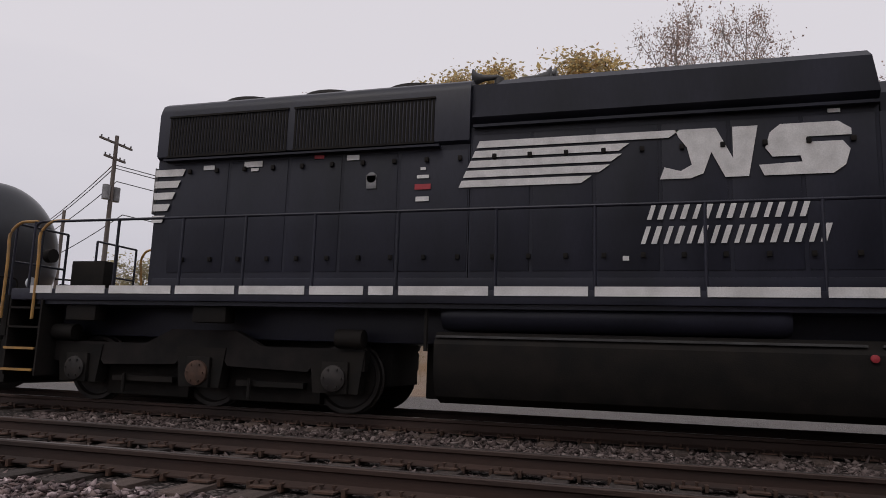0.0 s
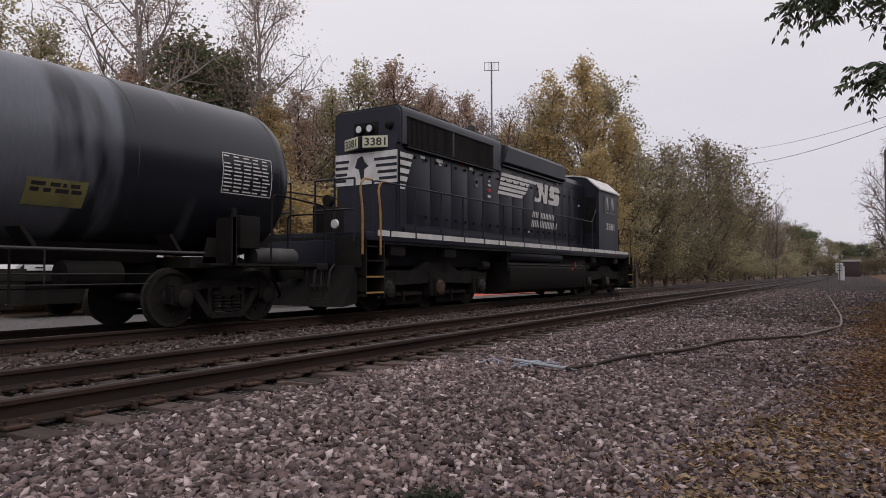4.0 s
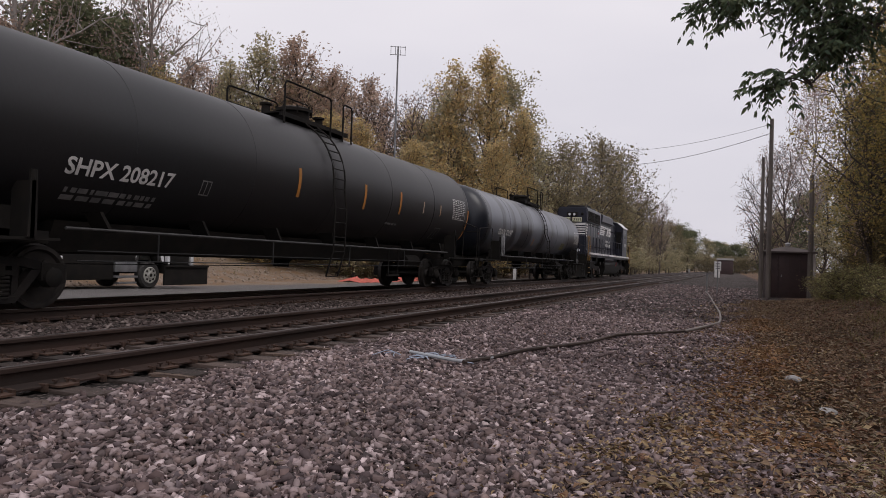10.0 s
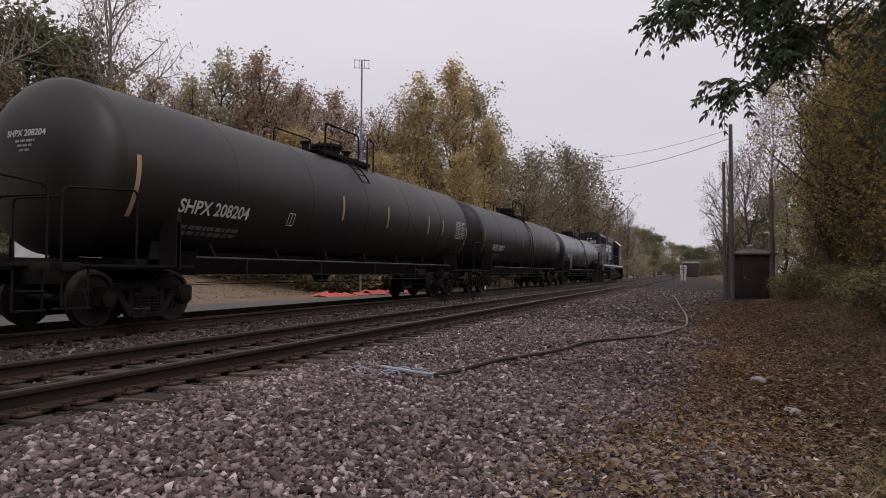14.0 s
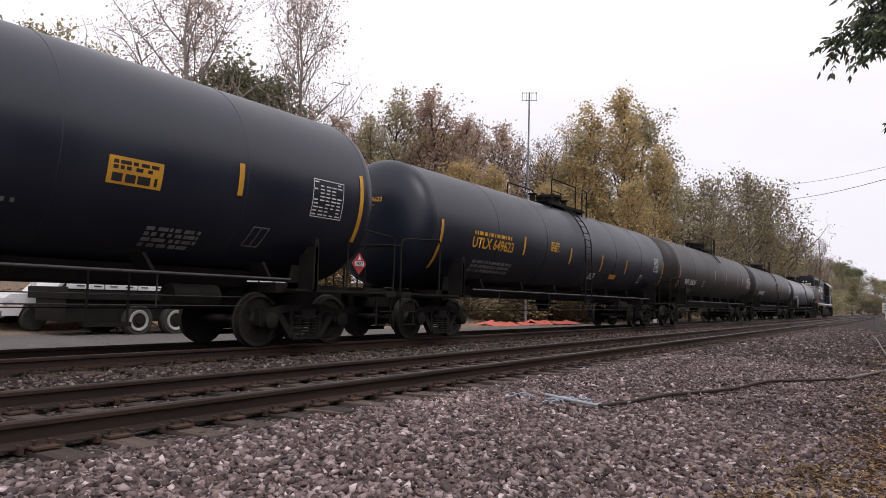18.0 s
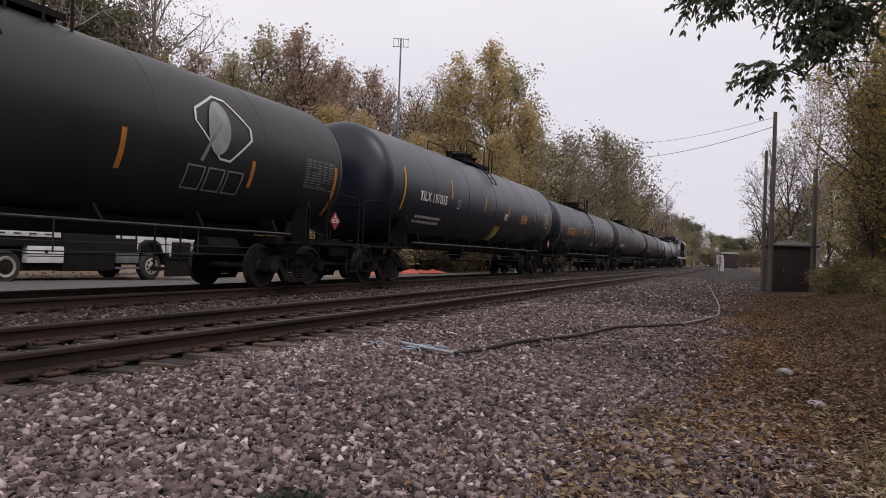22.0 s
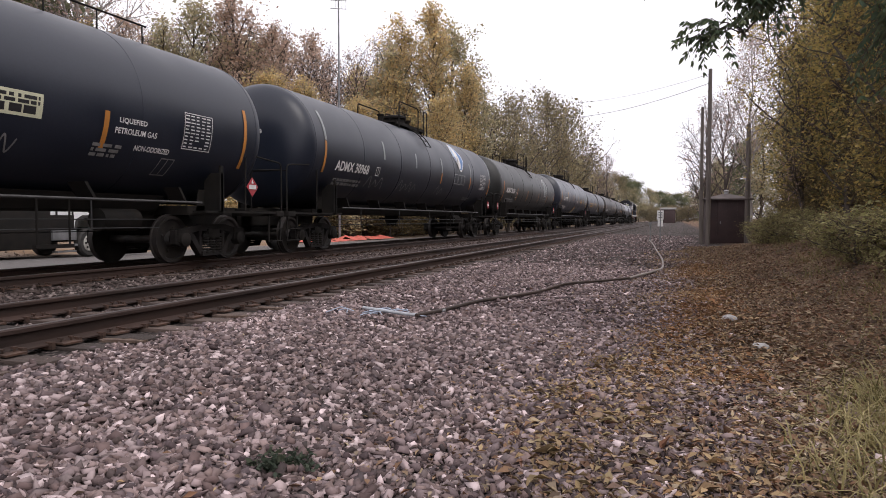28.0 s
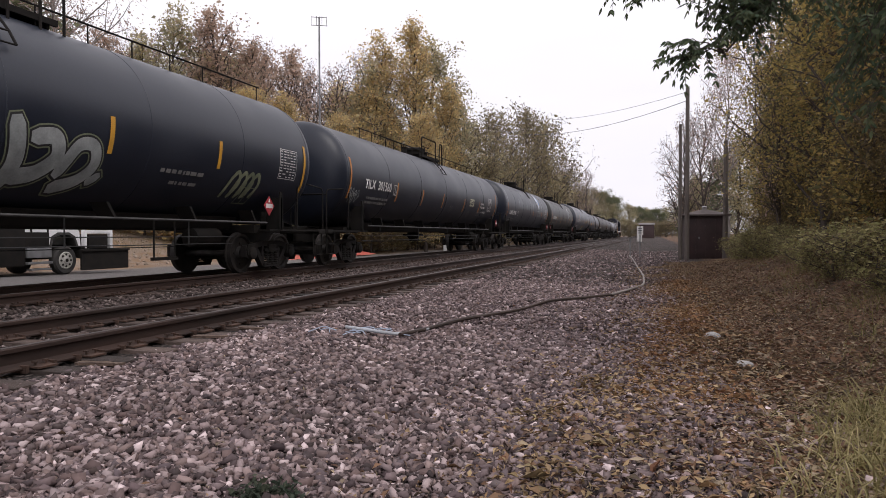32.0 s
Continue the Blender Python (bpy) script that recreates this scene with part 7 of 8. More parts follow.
M_straw = palette("straw_grass", [(0.20, 0.17, 0.075), (0.30, 0.25, 0.115), (0.15, 0.13, 0.055), (0.38, 0.32, 0.17), (0.13, 0.125, 0.05)], 0.8, 0.3)
blades("verge_grass", 7000, verge, 0.20, M_grass, "dry yellowish grass along the bank", 3)
blades("grass_tuft", 1500, tuft, 0.21, M_straw, "pale green grass tuft among dead leaves", 4)


def far_verge(r, n):
    x = r.uniform(-10, 120, n)
    return x, 22.5 + np.abs(r.normal(0, 2.5, n)) + 3 * r.random(n)


blades("far_verge_grass", 9000, far_verge, 0.4, M_grass, "dry brown grass at the foot of the trees", 6)


M_yellowed = palette("yellowed_leaves", [(0.23, 0.165, 0.085), (0.16, 0.105, 0.06), (0.28, 0.225, 0.125), (0.19, 0.11, 0.065)], 0.85, 0.1)


def litter(name, n, place, size, seed, label, mat=None):
    r = np.random.default_rng(seed)
    x, y = place(r, n)
    n = len(x)
    c = np.stack([x, y, ground_z(x, y) + 0.012 + (0.055 if mat else 0.035) * r.random(n)], 1)
    a = r.normal(size=(n, 3))
    a[:, 2] *= 0.25
    a /= np.linalg.norm(a, axis=1)[:, None]
    up = np.array([0, 0, 1.0]) + r.normal(0, 0.5, (n, 3))
    b = np.cross(a, up)
    b /= np.linalg.norm(b, axis=1)[:, None]
    nz = np.cross(b, a)
    s = (size * r.lognormal(0, 0.35, n))[:, None]
    w, h = r.uniform(0.22, 0.55, (n, 1)), r.uniform(0.1, 0.5, (n, 1))
    v = np.stack([c - a * s, c + b * s * w + nz * s * h, c + a * s, c - b * s * w + nz * s * h], 1).reshape(-1, 3)
    k = np.arange(n)[:, None] * 4
    f = np.concatenate([k + np.array([[0, 1, 2]]), k + np.array([[0, 2, 3]])], 1).reshape(-1, 3)
    return tagged(new(name, quads_mesh(name, v, f, mat or M_litter)), label, "leaf litter", kind="stuff")


def litter_bank(r, n):
    x = 1.5 + 30 * r.random(n) ** 1.7
    y = -0.35 - r.gamma(1.5, 1.0, n) + 0.15 * np.sin(x) + 0.7 * np.clip(6.2 - x, 0, 2.2) * r.random(n) ** 3
    return x, y


def litter_walk(r, n):
    x = 1.5 + 22 * r.random(n) ** 1.6
    y = -0.9 + r.exponential(0.75, n)
    ok = y < 3.8
    return x[ok], y[ok]


def litter_path(r, n):
    x = 2.0 + 26 * r.random(n) ** 1.5
    y = -0.35 + r.normal(0, 0.55, n) + 0.75 * np.clip(7.0 - x, 0, 3.0) / 3.0 * r.random(n)
    keep = np.sin(x * 1.3 + 2 * np.sin(y * 1.7)) + r.normal(0, 0.7, n) > -0.1
    return x[keep], y[keep]


litter("fallen_leaves", 85000, litter_bank, 0.023, 1, "thick layer of brown fallen leaves on the bank")
litter("stray_leaves", 12000, litter_walk, 0.022, 2, "scattered brown leaves on the gravel")
M_tan = palette("tan_leaves", [(0.240, 0.164, 0.092), (0.360, 0.254, 0.140), (0.170, 0.108, 0.060), (0.430, 0.315, 0.180), (0.280, 0.160, 0.076)], 0.8, 0.1)
litter("tan_leaves", 13000, litter_path, 0.021, 12, "pale tan fallen leaves along the walkway edge", M_tan)


def litter_strip(r, n):
    x = 5.0 + 13.5 * r.random(n) ** 1.25
    y = -0.22 + r.normal(0, 0.26, n) + 0.08 * np.sin(x * 1.1) - 0.03 * np.clip(x - 8, 0, 20)
    keep = np.sin(x * 0.9 + 1.5 * np.sin(y * 2.3)) + r.normal(0, 0.6, n) > -0.5
    return x[keep], y[keep]


M_russet = palette("russet_leaves", [(0.181, 0.090, 0.045), (0.284, 0.150, 0.071), (0.112, 0.062, 0.036), (0.344, 0.215, 0.107), (0.232, 0.107, 0.050)], 0.85, 0.1)
litter("russet_leaves", 10000, litter_strip, 0.022, 15, "russet fallen leaves along the edge of the gravel", M_russet)


def litter_pale(r, n):
    x = 3.0 + 4.5 * r.random(n) ** 1.2
    y = 0.15 + r.normal(0, 0.42, n)
    keep = np.sin(x * 2.3 + 2.4 * np.sin(y * 2.1 + 0.6)) + r.normal(0, 0.5, n) > 0.1
    return x[keep], y[keep]


litter("pale_leaves", 1300, litter_pale, 0.024, 16, "pale dry leaves scattered over the gravel", M_tan)


def weed(x, y, seed):
    r = np.random.default_rng(seed)
    t = thing("weed", "small dark green weed growing in the gravel", "plant", "weeds in the gravel", m=pose(x, y, float(ground_z(x, y))))
    paths = []
    for i in range(16):
        d = np.array([r.normal(0, 0.6), r.normal(0, 0.6), 0.6])
        d /= np.linalg.norm(d)
        q = np.linspace(0, 1, 5)[:, None]
        paths.append((d * q * r.uniform(0.06, 0.14) + np.array([0, 0, -0.03]) * q ** 2, np.linspace(0.003, 0.001, 5)))
    v, f = ring_tubes(paths, 4)
    part("stems", quads_mesh("stems", v, f, M_weed), None, t)
    lv, lf = leaves_at(r, np.concatenate([p[0][1:] + r.normal(0, 0.012, (4, 3)) for p in paths for _ in range(3)]), 0.018)
    part("leaves", quads_mesh("leaves", lv, lf, M_weed), None, t)


M_weed = palette("blue_green_leaves", [(0.040, 0.055, 0.038), (0.055, 0.070, 0.050), (0.075, 0.085, 0.055)], 0.7, 0.3)
weed(2.62, 1.70, 1)
weed(2.70, 1.62, 2)


def yellow_patch(r, n):
    c = r.integers(0, 5, n)
    x = np.array([4.55, 5.5, 3.35, 2.95, 4.0])[c] + r.normal(0, 0.16, n)
    y = np.array([0.78, 0.55, 0.55, 0.45, 0.30])[c] + r.normal(0, 0.13, n)
    return x, y


litter("yellowed_leaves", 420, yellow_patch, 0.028, 8, "patches of yellow-brown leaves on the gravel", M_yellowed)
scatter_stones("walkway_ballast", 66000, (0, 1), (0, 1), 0.0225, 3, "loose grey and mauve crushed stone", wedge(1.7, 8.6), faces=12)
scatter_stones("middle_walkway_ballast", 54000, (0, 1), (0, 1), 0.026, 13, "loose grey and mauve crushed stone", wedge(8.4, 17))
scatter_stones("far_walkway_ballast", 36000, (0, 1), (0, 1), 0.036, 14, "crushed stone stretching away along the track", wedge(16.5, 52, 1.3), 0.2)


def between(lo, hi, x0, x1):
    def place(r, n):
        x = x0 + (x1 - x0) * r.random(n) ** 1.25
        return x, r.uniform(lo, hi, n)
    return place


scatter_stones("path_ballast", 34000, (-9, 2.6), (-0.7, 4.5), 0.026, 9, "loose crushed stone along the walkway")


def litter_back(r, n):
    x = r.uniform(-8, 2.5, n)
    return x, -0.35 - r.gamma(1.5, 1.0, n)


litter("bank_leaves", 9000, litter_back, 0.026, 5, "brown fallen leaves on the low bank")
scatter_stones("crib_ballast", 16000, (0, 1), (0, 1), 0.026, 5, "crushed stone between the rails", between(5.05, 6.35, -7, 34), 0.0, M_crib)
scatter_stones("middle_ballast", 24000, (0, 1), (0, 1), 0.034, 6, "crushed stone between the two tracks", between(6.55, 9.3, -9, 40), 0.2, M_crib)
scatter_stones("bank_rubble", 2600, (12, 46), (20.9, 28.5), 0.055, 11, "pale rubble on the dirt bank", mat=M_rubble)
scatter_stones("far_ballast", 5000, (0, 1), (0, 1), 0.034, 7, "crushed stone under the passing train", between(9.45, 12.2, -9, 40), 0.0, M_crib)


# ---- fixed things ----
def utility_pole(x, y, h, label, arms=(), r=0.14, lean=0.0):
    p = thing("utility_pole", label, "utility pole", "utility poles", m=pose(x, y, float(ground_z(x, y)), 0, lean, 0))
    part("shaft", rod(bmesh.new(), (0, 0, -0.1), (0, 0, h), r, 12, r * 0.7), M_pole, p)
    for z, half in arms:
        bm = box(bmesh.new(), -0.06, 0.06, -half, half, z - 0.06, z + 0.06)
        a = part("crossarm", bm, M_pole, p)
        ins = bmesh.new()
        for k in (-0.92, -0.5, 0.5, 0.92):
            lathe(ins, [(z + 0.06, 0.03), (z + 0.10, 0.05), (z + 0.2, 0.05), (z + 0.22, 0.01)], "z", 8, (0, half * k, 0))
        part("insulator", ins, M_pipe, a)
    return p


utility_pole(34.9, -1.15, 6.45, "thin weathered wooden pole beside the shed", r=0.095)
utility_pole(34.0, -1.42, 8.0, "tall weathered wooden pole carrying two wires", r=0.115, lean=-0.6)
utility_pole(35.6, -3.22, 5.6, "dark wooden pole at the corner of the shed", r=0.13)
for x, y, h, arms in ((-32.3, 34.9, 12.8, ((12.3, 1.4), (11.3, 0.9))), (-42, 41, 9.5, ())):
    p = utility_pole(x, y, h, "distant utility pole with crossarms and transformers", arms, 0.17)
    if arms:
        bm = bmesh.new()
        for k in (-0.42, 0.42):
            lathe(bm, [(8.6, 0.02), (8.6, 0.24), (9.5, 0.24), (9.55, 0.02)], "z", 14, (0, k, 0))
        part("transformer", bm, M_pipe, p)


def wire(a, b, sag, r=0.012):
    a, b = Vector(a), Vector(b)
    w = thing("overhead_wire", "thin black overhead wire", "wire", "overhead wires", m=pose(*a))
    pts = [(b - a) * (i / 16) + Vector((0, 0, -4 * sag * (i / 16) * (1 - i / 16))) for i in range(17)]
    part("strand", pipe(bmesh.new(), pts, r, 5), M_wire, w)


wire((33.9, -1.42, 7.62), (64, 15, 12.6), 1.0, 0.009)
wire((33.9, -1.42, 7.22), (64, 15, 11.2), 1.1, 0.013)
for z in (12.4, 12.2, 11.4, 9.4):
    wire((-32.3, 34.9 + (12.3 - z) * 0.4, z), (-70, 60, z - 1), 0.8, 0.03)
    wire((-32.3, 34.9 + (12.3 - z) * 0.4, z), (-10, 62, z - 1), 0.8, 0.03)


def antenna_mast():
    x, y = 38.2, 19.4
    m = thing("antenna_mast", "tall thin grey antenna mast with crossbars on top", "antenna", m=pose(x, y, float(ground_z(x, y))))
    h = 14.45
    part("mast", rod(bmesh.new(), (0, 0, 0), (0, 0, h), 0.085, 8, 0.05), M_pipe, m)
    a = bmesh.new()
    s = Vector((0.45, -0.89, 0)).normalized()
    for z in (h - 0.03, h - 0.52):
        rod(a, -s * 0.48 + Vector((0, 0, z)), s * 0.48 + Vector((0, 0, z)), 0.02, 6)
    for k in (-0.44, -0.16, 0.16, 0.44):
        rod(a, s * k + Vector((0, 0, h - 0.55)), s * k + Vector((0, 0, h + 0.03)), 0.014, 6)
    part("aerial", a, M_pipe, m)


antenna_mast()


def relay_shed():
    x, y = 36.6, -2.35
    s = thing("relay_shed", "small dark brown equipment shed with a low hipped roof", "shed", m=pose(x, y, float(ground_z(x, y)) - 0.05))
    part("wall", B(-0.95, 0.95, -0.98, 0.98, 0, 2.12, bevel=0.02), M_shed, s)
    bm = bmesh.new()
    e = [bm.verts.new(p) for p in ((-1.12, -1.15, 2.1), (1.12, -1.15, 2.1), (1.12, 1.15, 2.1), (-1.12, 1.15, 2.1))]
    e2 = [bm.verts.new((v.co.x, v.co.y, 2.17)) for v in e]
    top = bm.verts.new((0, 0, 2.46))
    bm.faces.new(e[::-1])
    for i in range(4):
        j = (i + 1) % 4
        bm.faces.new((e[i], e[j], e2[j], e2[i]))
        bm.faces.new((e2[i], e2[j], top))
    part("roof", bm, M_shedroof, s, "low brown hipped roof", smooth=False)
    part("roof_vent", lathe(bmesh.new(), [(2.36, 0.10), (2.52, 0.10), (2.56, 0.14), (2.60, 0.10), (2.62, 0.01)], "z", 12), M_signal, s, "pale round roof vent")
    d = part("door", B(-0.965, -0.945, -0.45, 0.40, 0.1, 1.95, bevel=0.004), M_shed, s)
    part("door_handle", B(-0.99, -0.965, 0.28, 0.32, 0.98, 1.1), M_pipe, d)
    bat = bmesh.new()
    for k in range(5):
        box(bat, -0.975, -0.945, -0.95 + k * 0.46, -0.91 + k * 0.46, 0.0, 2.1)
    part("batten", bat, M_shed, s)
    return s


relay_shed()


def pipe_hose():
    pts = [(7.3, 3.45), (7.15, 3.0), (7.1, 2.72), (7.6, 2.56), (8.4, 2.40), (9.44, 2.22), (10.4, 1.98), (11.45, 1.74), (12.6, 1.28), (13.8, 0.86), (15.0, 0.48), (16.2, 0.30), (17.0, 0.29), (17.9, 0.29), (19.5, 0.33), (22.5, 0.44), (26, 0.62), (30, 0.83), (34, 1.02), (38.5, 1.3)]
    h = thing("drain_hose", "long brown-grey drain hose lying on the gravel", "hose")
    p3 = [(x, y, float(ground_z(x, y)) + 0.062 + 0.006 * math.sin(x * 3)) for x, y in pts]
    part("hose", pipe(bmesh.new(), round_path(p3[2:10], 0.35, 3), 0.023, 8), M_hose, h)
    part("far_hose", pipe(bmesh.new(), round_path(p3[9:], 0.35, 3), 0.026, 8), M_palehose, h, "pale dusty run of the hose")
    part("hose_end", pipe(bmesh.new(), round_path(p3[:4], 0.2, 3), 0.019, 8), material("hose_pale", (0.42, 0.44, 0.47), (0.30, 0.31, 0.33), 0.6), h, "pale bluish frayed hose end")

    r = random.Random(6)
    fr = bmesh.new()
    for i in range(16):
        x, y = 7.15 + r.uniform(-0.25, 0.3), 3.15 + r.uniform(-0.45, 0.35)
        a, ln = r.uniform(0, 6.28), r.uniform(0.12, 0.32)
        z = float(ground_z(x, y)) + 0.045
        pipe(fr, round_path([(x, y, z), (x + ln * 0.5 * math.cos(a), y + ln * 0.5 * math.sin(a), z + r.uniform(0.0, 0.05)), (x + ln * math.cos(a + 0.7), y + ln * math.sin(a + 0.7), z)], 0.04, 2), 0.006, 4)
    pieces("frayed_strand", fr, M_strand, h, "pale blue frayed strand")


M_palehose = material("hose_dusty", (0.30, 0.27, 0.25), (0.20, 0.17, 0.155), 0.8, 0, 1.5, 25, 0.2, 0.004)
M_strand = material("pale_blue_plastic", (0.36, 0.42, 0.52), (0.26, 0.30, 0.38), 0.6)
pipe_hose()


def old_board(x, y, turn, w, ln, tilt):
    b = thing("old_board", "split weathered board lying beside the rail", "board", "old boards by the rail", m=pose(x, y, float(ground_z(x, y)) + 0.03, tilt, 0, turn))
    r = random.Random(int(x * 100))
    n = 7
    edge = [(-ln / 2 + ln * i / n, -w / 2 + r.uniform(-0.012, 0.012), 0) for i in range(n + 1)] + [(ln / 2 - ln * i / n, w / 2 + r.uniform(-0.02, 0.02), 0) for i in range(n + 1)]
    bm = bmesh.new()
    lo = [bm.verts.new((u, v, 0.0)) for u, v, _ in edge]
    hi = [bm.verts.new((u, v, 0.022 + r.uniform(-0.004, 0.004))) for u, v, _ in edge]
    bm.faces.new(hi)
    bm.faces.new(lo[::-1])
    for i in range(len(lo)):
        j = (i + 1) % len(lo)
        bm.faces.new((lo[i], lo[j], hi[j], hi[i]))
    part("plank", bm, M_board, b, smooth=False)


M_board = material("split_grey_wood", (0.165, 0.112, 0.082), (0.070, 0.046, 0.035), 0.9, 0, 3, 30, 0.8, 0.01, stretch=(1, 8, 8))
for q in ((4.72, 4.50, 98, 0.12, 0.40, 3), (6.30, 4.55, 106, 0.09, 0.36, 2), (7.0, 4.50, 92, 0.08, 0.30, -3)):
    old_board(*q)


def small_sign(x, y, h, w, hh, label, mat):
    s = thing("track_sign", label, "sign", m=pose(x, y, float(ground_z(x, y))))
    part("post", rod(bmesh.new(), (0, 0, 0), (0, 0, h), 0.03, 8), M_pipe, s)
    part("sign_plate", B(-0.012, 0.012, -w / 2, w / 2, h - hh, h, bevel=0.003), mat, s)
    bm = bmesh.new()
    for k in range(3):
        box(bm, -0.016, -0.013, -w * 0.3, w * 0.3, h - hh * (0.28 + k * 0.26), h - hh * (0.2 + k * 0.26))
    pieces("sign_print", bm, M_black, s)


small_sign(37.5, 0.72, 1.65, 0.32, 0.46, "small white track sign on a thin post", M_white)
small_sign(38.8, 1.25, 1.0, 0.14, 0.18, "low stake with a small marker", M_dim)


def marker_post(x, y, h, w=0.16):
    p = thing("marker_post", "white painted marker post beside the track", "post", "marker posts", m=pose(x, y, float(ground_z(x, y))))
    part("post", B(-w / 2, w / 2, -w / 2, w / 2, 0, h, bevel=0.015), M_white, p)


marker_post(120, 2.2, 2.1, 0.8)
marker_post(48.6, 14.6, 0.95, 0.2)


def signal_mast(x, y, h):
    s = thing("signal_mast", "grey railway signal mast beyond the train", "signal", m=pose(x, y, 0))
    part("mast", rod(bmesh.new(), (0, 0, 0), (0, 0, h), 0.16, 10), M_signal, s)
    for z in (h - 0.8, h - 2.6):
        part("signal_head", lathe(bmesh.new(), [(-0.35, 0.02), (-0.34, 0.55), (0.0, 0.55), (0.02, 0.02)], "x", 18, (0, 0, z)), M_black, s)
    part("base", B(-0.6, 0.6, -0.5, 0.5, 0, 1.8, bevel=0.04), M_signal, s)


signal_mast(250, 13.6, 8.5)


def distant_shed():
    b = thing("distant_shed", "low brown building with a pale roof edge far down the line", "building", m=pose(232, 1.9, 0))
    part("wall", B(-3, 3, -2.2, 2.2, -0.2, 4.2, bevel=0.05), M_shed, b)
    part("roof", B(-3.2, 3.2, -2.5, 2.5, 4.2, 4.75, bevel=0.05), M_concrete, b, "pale flat roof edge")


distant_shed()


def pale_rock(x, y, s, seed):
    r = np.random.default_rng(seed)
    bm = bmesh.new()
    bmesh.ops.create_icosphere(bm, subdivisions=2, radius=s)
    for v in bm.verts:
        v.co = Vector((v.co.x * 1.2, v.co.y * 0.85, v.co.z * 0.65)) * float(r.uniform(0.85, 1.12))
    ob = new("rock", mesh_of("rock", bm, M_concrete, False))
    ob.matrix_basis = pose(x, y, float(ground_z(x, y)) + s * 0.4, 0, 0, seed * 40)
    tagged(ob, "pale fist-sized rock among the fallen leaves", "rock", "pale rocks")


pale_rock(8.34, -0.56, 0.085, 1)
pale_rock(6.9, -0.72, 0.070, 2)


M_rim = material("rim_grey", (0.42, 0.41, 0.37), (0.28, 0.27, 0.25), 0.5, 0, 4, 40)


def truck_wheel(t, x, y, s, dish, r=0.475):
    """A truck wheel; a steering wheel's disc bulges out, a driven one is deeply dished."""
    ty = lathe(bmesh.new(), [(-0.13, 0.28), (-0.15, 0.42), (-0.09, r), (0.09, r), (0.15, 0.42), (0.13, 0.28)], "y", 28)
    q = part("wheel", ty, M_tyre, t, "black truck tyre", pose(x, y, r + 0.01))
    if dish:
        rim = lathe(bmesh.new(), [(s * 0.14, 0.31), (s * 0.165, 0.30), (s * 0.165, 0.275), (s * 0.145, 0.245), (s * 0.14, 0.01)], "y", 24)
        part("rim", rim, M_rim, q, "pale dished steel rim")
        hub = lathe(bmesh.new(), [(s * 0.141, 0.225), (s * 0.146, 0.22), (s * 0.146, 0.13), (s * 0.17, 0.11), (s * 0.17, 0.01)], "y", 16)
        part("hub", hub, M_under, q, "dark wheel hub")
    else:
        rim = lathe(bmesh.new(), [(s * 0.14, 0.29), (s * 0.16, 0.26), (s * 0.145, 0.235), (s * 0.16, 0.13), (s * 0.19, 0.10), (s * 0.19, 0.01)], "y", 24)
        part("rim", rim, M_rim, q, "pale steel rim with dark hand holes")
        ho = bmesh.new()
        for i in range(8):
            a = i * math.pi / 4
            c = Vector((0.195 * math.cos(a), s * 0.155, 0.195 * math.sin(a)))
            rod(ho, c - Vector((0, s * 0.02, 0)), c + Vector((0, s * 0.014, 0)), 0.036, 8)
        rod(ho, (0, s * 0.188, 0), (0, s * 0.196, 0), 0.06, 12)
        part("hand_holes", ho, M_under, q)


